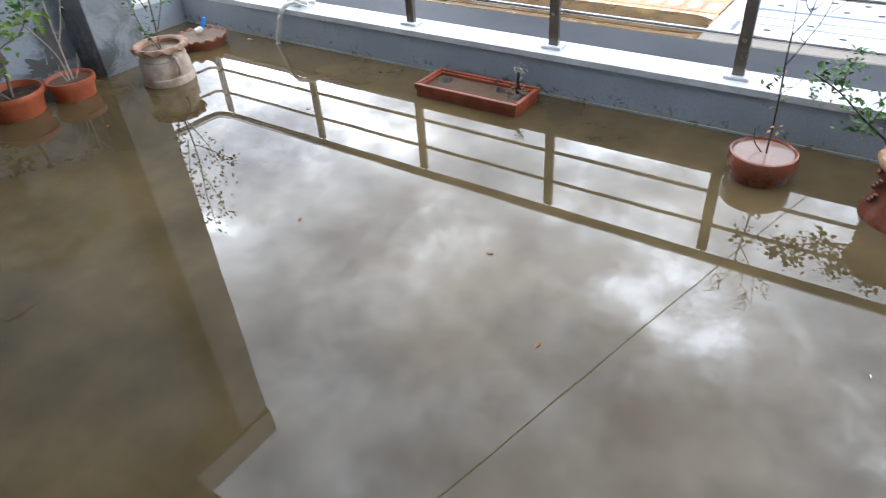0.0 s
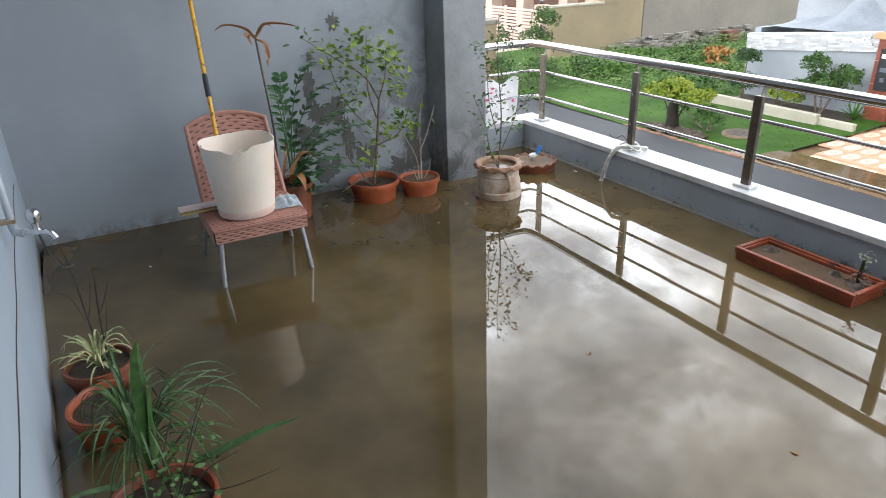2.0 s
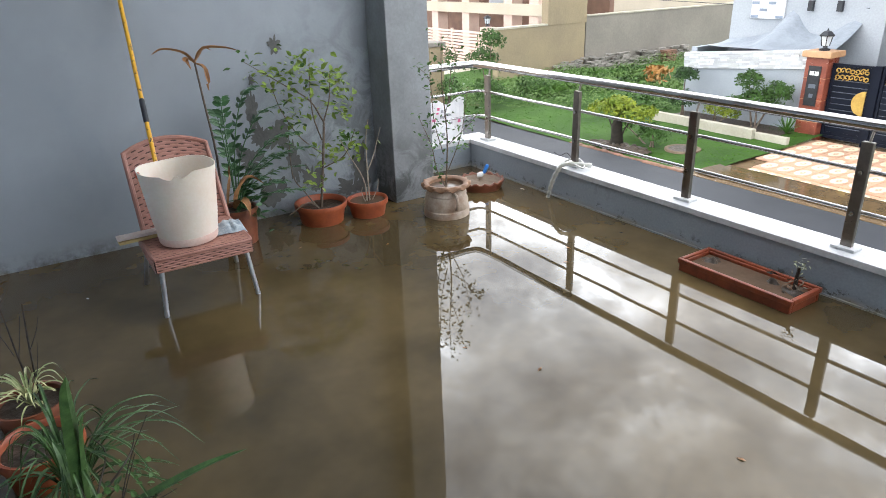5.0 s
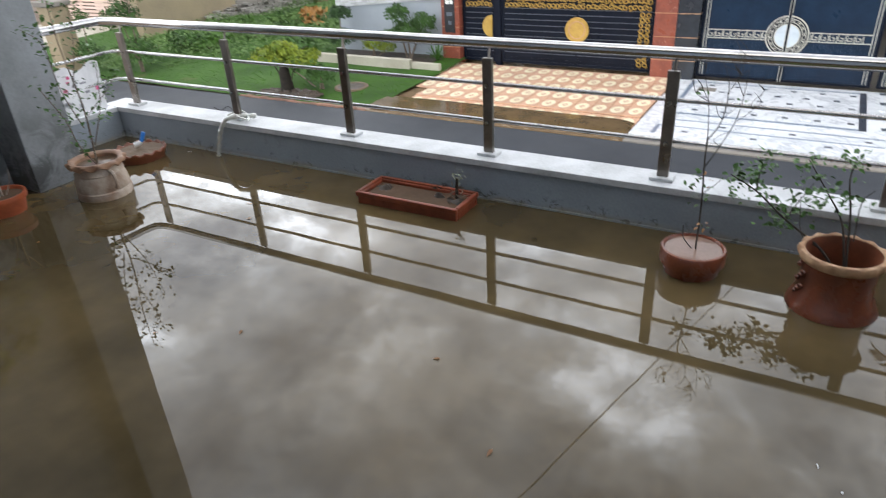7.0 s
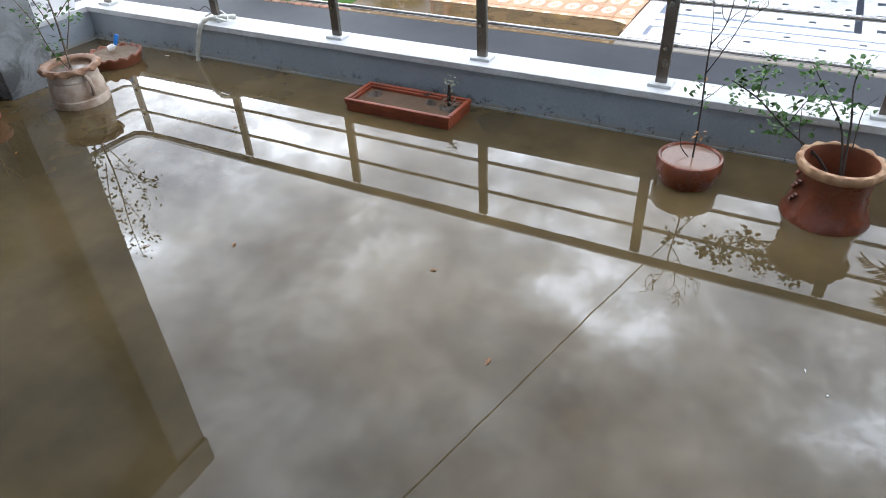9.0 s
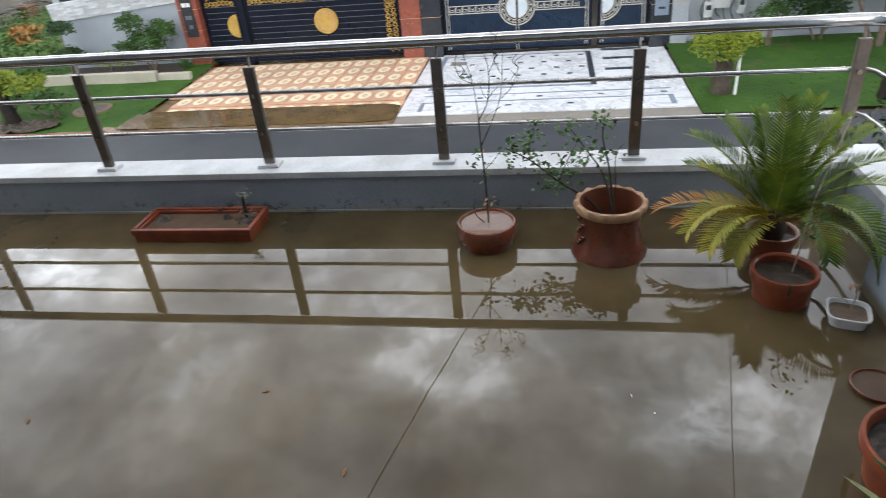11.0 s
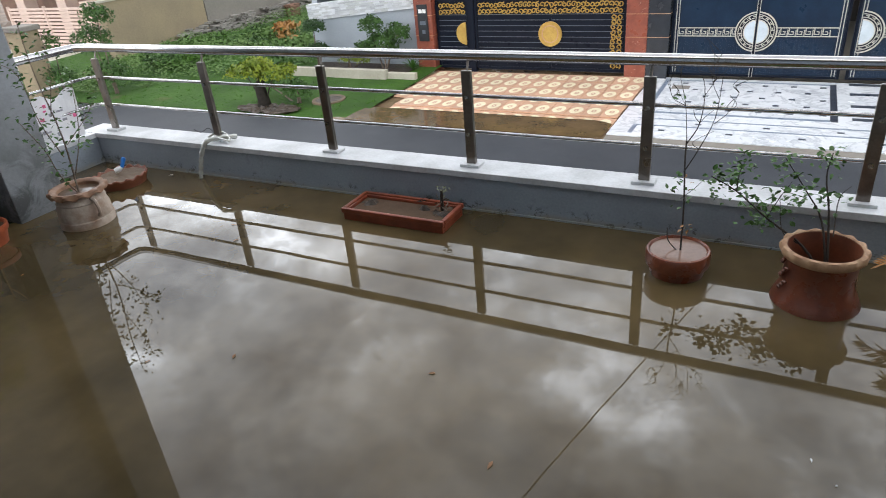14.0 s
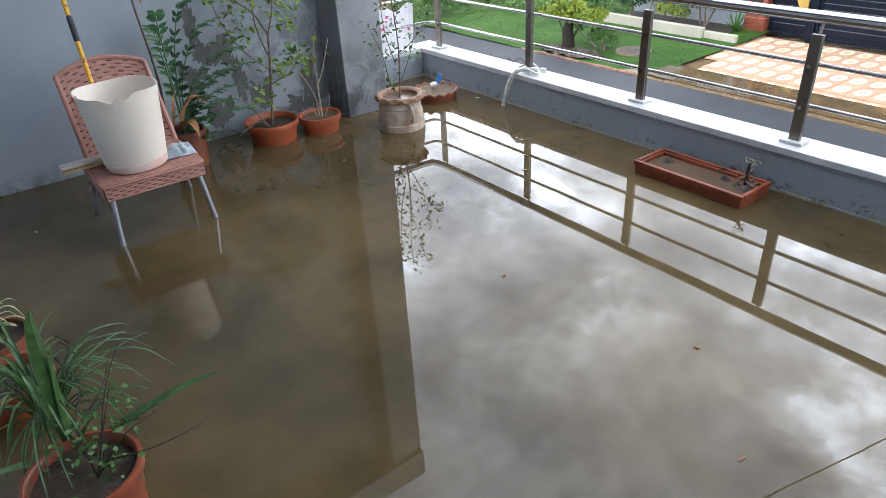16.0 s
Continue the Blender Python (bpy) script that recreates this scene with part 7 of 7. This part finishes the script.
hb = bush(3.0, 13.5, [(-0.22, 0, 0.98, 0.50, 0.5, 0.40, 900), (0.30, 0, 1.06, 0.46, 0.45, 0.38, 800), (0.02, -0.1, 0.82, 0.42, 0.4, 0.26, 500)], BUSHY, 11, "clipped lime-yellow hedge ball on a thick stump", 0.10, trunk=0.03, stems=3)
smooth(part("stump", tube([(0.06, 0.06, -0.1), (0.05, 0.06, 0.2), (0.07, 0.06, 0.5), (0.05, 0.06, 0.8)], [0.21, 0.18, 0.18, 0.2], 16), STUMP, hb, "thick grey-brown stump"))
bush(4.7, 16.6, [(0, 0, 0.7, 0.5, 0.4, 0.5, 260), (0.2, 0, 1.1, 0.35, 0.3, 0.3, 130)], BUSHG, 12, "small round green shrub before the garden wall", 0.13)
bush(6.9, 16.2, [(0, 0, 1.6, 1.0, 0.7, 0.6, 460), (-0.9, 0, 1.7, 0.7, 0.6, 0.5, 300)], BUSHD, 13, "dark green shrub on bare stems", 0.15, trunk=0.05)
for k, (x, y, h) in enumerate(((5.9, 16.9, 1.3), (8.0, 16.7, 1.5), (9.4, 16.2, 1.4), (10.9, 15.6, 1.6))):
    bush(x, y, [(0, 0, h * 0.45, 0.7, 0.45, h * 0.42, 330), (0.35, 0.05, h * 0.8, 0.6, 0.4, h * 0.35, 260), (-0.5, 0, h * 0.7, 0.5, 0.4, h * 0.3, 200)], BUSHD, 160 + k, "dense dark green shrub along the garden wall", 0.15)
bush(7.0, 12.9, [(0, 0, 0.5, 0.6, 0.5, 0.5, 240), (0.3, 0.2, 1.1, 0.6, 0.5, 0.5, 220)], BUSHY, 14, "light green shrub at the lawn's edge", 0.14)
bush(2.2, 4.6, [(0, 0, 2.55, 0.5, 0.5, 0.4, 160), (0.25, -0.3, 2.3, 0.4, 0.4, 0.4, 110)], BUSHD, 15, "leafy climber rising beside the parapet", 0.09, trunk=0.03)
tagged(obj("lawn_post", tube([(3.29, 13.4, GZ - 0.05), (3.30, 13.4, GZ + 0.95)], 0.03, 8), WHITEP), "slim white painted post on the lawn", "post")
tr = base("roadside_tree", 5.75, 12.85, GZ - 0.05, "dark leaning roadside tree trunk with an unseen crown added to shade the lawn", "tree")
smooth(part("trunk", tube(bend([(0, 0, 0), (0.08, 0, 0.9), (0.25, 0.05, 2.0), (0.45, 0.1, 3.3)], 5), [0.15 - 0.004 * i for i in range(16)], 10), TRUNK, tr))
for k, (x, y, z) in enumerate(((1.2, 0.6, 4.6), (-0.6, 0.4, 4.8), (0.5, -0.8, 4.9), (0.3, 1.0, 5.3))):
    smooth(part("limb", tube(bend([(0.42, 0.1, 3.1), (0.42 + (x - 0.42) * 0.5, 0.1 + (y - 0.1) * 0.4, 3.9), (x, y, z)], 4), [0.08 - 0.006 * i for i in range(9)], 7), TRUNK, tr))
# unseen crown, spread wide over the east lawn to shade it
V, F = [], []
r = random.Random(71)
for x, y, z, s in ((1.2, 0.6, 4.7, 0.9), (-0.6, 0.4, 4.9, 0.9), (0.5, -0.8, 5.0, 0.8), (0.3, 1.0, 5.4, 1.0), (0.6, 0.2, 5.9, 0.9), (2.4, 1.6, 4.9, 1.1), (1.0, 2.6, 5.0, 1.1), (-0.4, 2.2, 5.2, 0.9), (3.0, 3.2, 5.3, 1.1)):
    clump(V, F, (x, y, z), s * 1.7, s * 1.7, s, 700, 0.24, r)
tagged(part("crown", (V, F), BUSHD, tr), kind="stuff")

# ---- overhead service wires ----
for k, pts in enumerate(([(-3.36, 1.66, 4.9), (-2.9, 3.5, 4.95), (-1.6, 8.9, 5.0), (1.1, 20, 5.4)], [(1.15, 1.66, 4.9), (1.9, 5.8, 4.95), (2.5, 8.8, 5.0), (4.7, 20, 5.4)])):
    wv = base("service_wire", pts[0][0], pts[0][1], pts[0][2], "thin black service wire strung across the street", "wire", "service wires")
    part("strand", tube([Vector(p) - Vector(pts[0]) for p in bend(pts, 6)], 0.009 if k == 0 else 0.006, 5), BLACK, wv)
for k, (a, c) in enumerate((((-33.2, 22.6, 1.6), (-9.5, 18.99, 1.0)), ((-29.3, 22.6, 1.2), (-9.6, 18.99, 0.45)), ((-33.2, 22.6, 0.9), (-12.0, 18.92, 0.9)))):
    wv = base("street_cable", a[0], a[1], a[2], "thin dark cable strung between the two houses", "wire", "street cables")
    d = Vector(c) - Vector(a)
    part("strand", tube([d * t - Vector((0, 0, 1.2 * t * (1 - t))) for t in (0, 0.2, 0.4, 0.6, 0.8, 1.0)], 0.009, 4), LAMPB, wv)

# ---- ochre paver driveway, laid tile by tile ----
paved = tagged(obj("driveway_pavers", box(-10.1, -3.33, 12.32, GY + 0.28, GZ - 0.06, GZ + 0.012), TILEM), "ochre paver driveway with cream rings, muddy by the street", "driveway", kind="structure")
V = []
for k in range(48):
    a = 2 * math.pi * k / 48
    cx_, cy_ = math.copysign(abs(math.cos(a)) ** 0.2, math.cos(a)), math.copysign(abs(math.sin(a)) ** 0.2, math.sin(a))
    V.append((-6.44 + 3.08 * cx_ + 0.10 * noise.noise(Vector((cy_ * 4, cx_, 5))), 12.98 + 0.55 * cy_ + 0.10 * noise.noise(Vector((cx_ * 3, cy_ * 3, 1))), GZ + 0.046))
tagged(obj("puddle", (V, [tuple(range(48))]), PUD), "brown rain puddle over the driveway apron", "puddle", kind="structure")
TS, TL = 0.395, 0.68


def tile_mesh(name, ring, mat):
    b = bmesh.new()
    box(-TS / 2 + 0.003, TS / 2 - 0.003, -TL / 2 + 0.003, TL / 2 - 0.003, -0.02, 0.012, 0.004, b, seg=1)
    me = bpy.data.meshes.new(name)
    if ring:
        n = 20
        for r0, r1, z in ((0.055, 0.145, 0.0165), (0.0, 0.022, 0.0165)):
            for k in range(n):
                a, c = 2 * math.pi * k / n, 2 * math.pi * (k + 1) / n
                vs = [b.verts.new((rr * math.cos(t), rr * 1.7 * math.sin(t), z)) for rr, t in ((r0, a), (r1, a), (r1, c), (r0, c))] if r0 else [b.verts.new((0, 0, z)), b.verts.new((r1 * math.cos(a), r1 * 1.7 * math.sin(a), z)), b.verts.new((r1 * math.cos(c), r1 * 1.7 * math.sin(c), z))]
                f = b.faces.new(vs)
                f.material_index = 1 if r0 else 1
    b.to_mesh(me)
    b.free()
    me.materials.append(mat.m)
    me.materials.append(TILEC.m if mat is TILE else TILEM.m)
    return me


plain, ringed, muddy = tile_mesh("tile", False, TILE), tile_mesh("tile", True, TILE), tile_mesh("tile", False, TILEM)
r = random.Random(88)
for j in range(7):
    y = 12.74 + j * TL
    xl = -9.05 - max(0, (y - 13.6)) * 0.33
    for i in range(17):
        x = -3.55 - i * TS
        if x - TS / 2 < xl:
            continue
        mud = j < 1
        me = muddy if mud else ringed
        ob = new("tile", me)
        ob.parent = paved
        ob.location = (x, y, GZ + 0.02 + r.uniform(-0.002, 0.002) + (0.03 if j > 1 else 0))
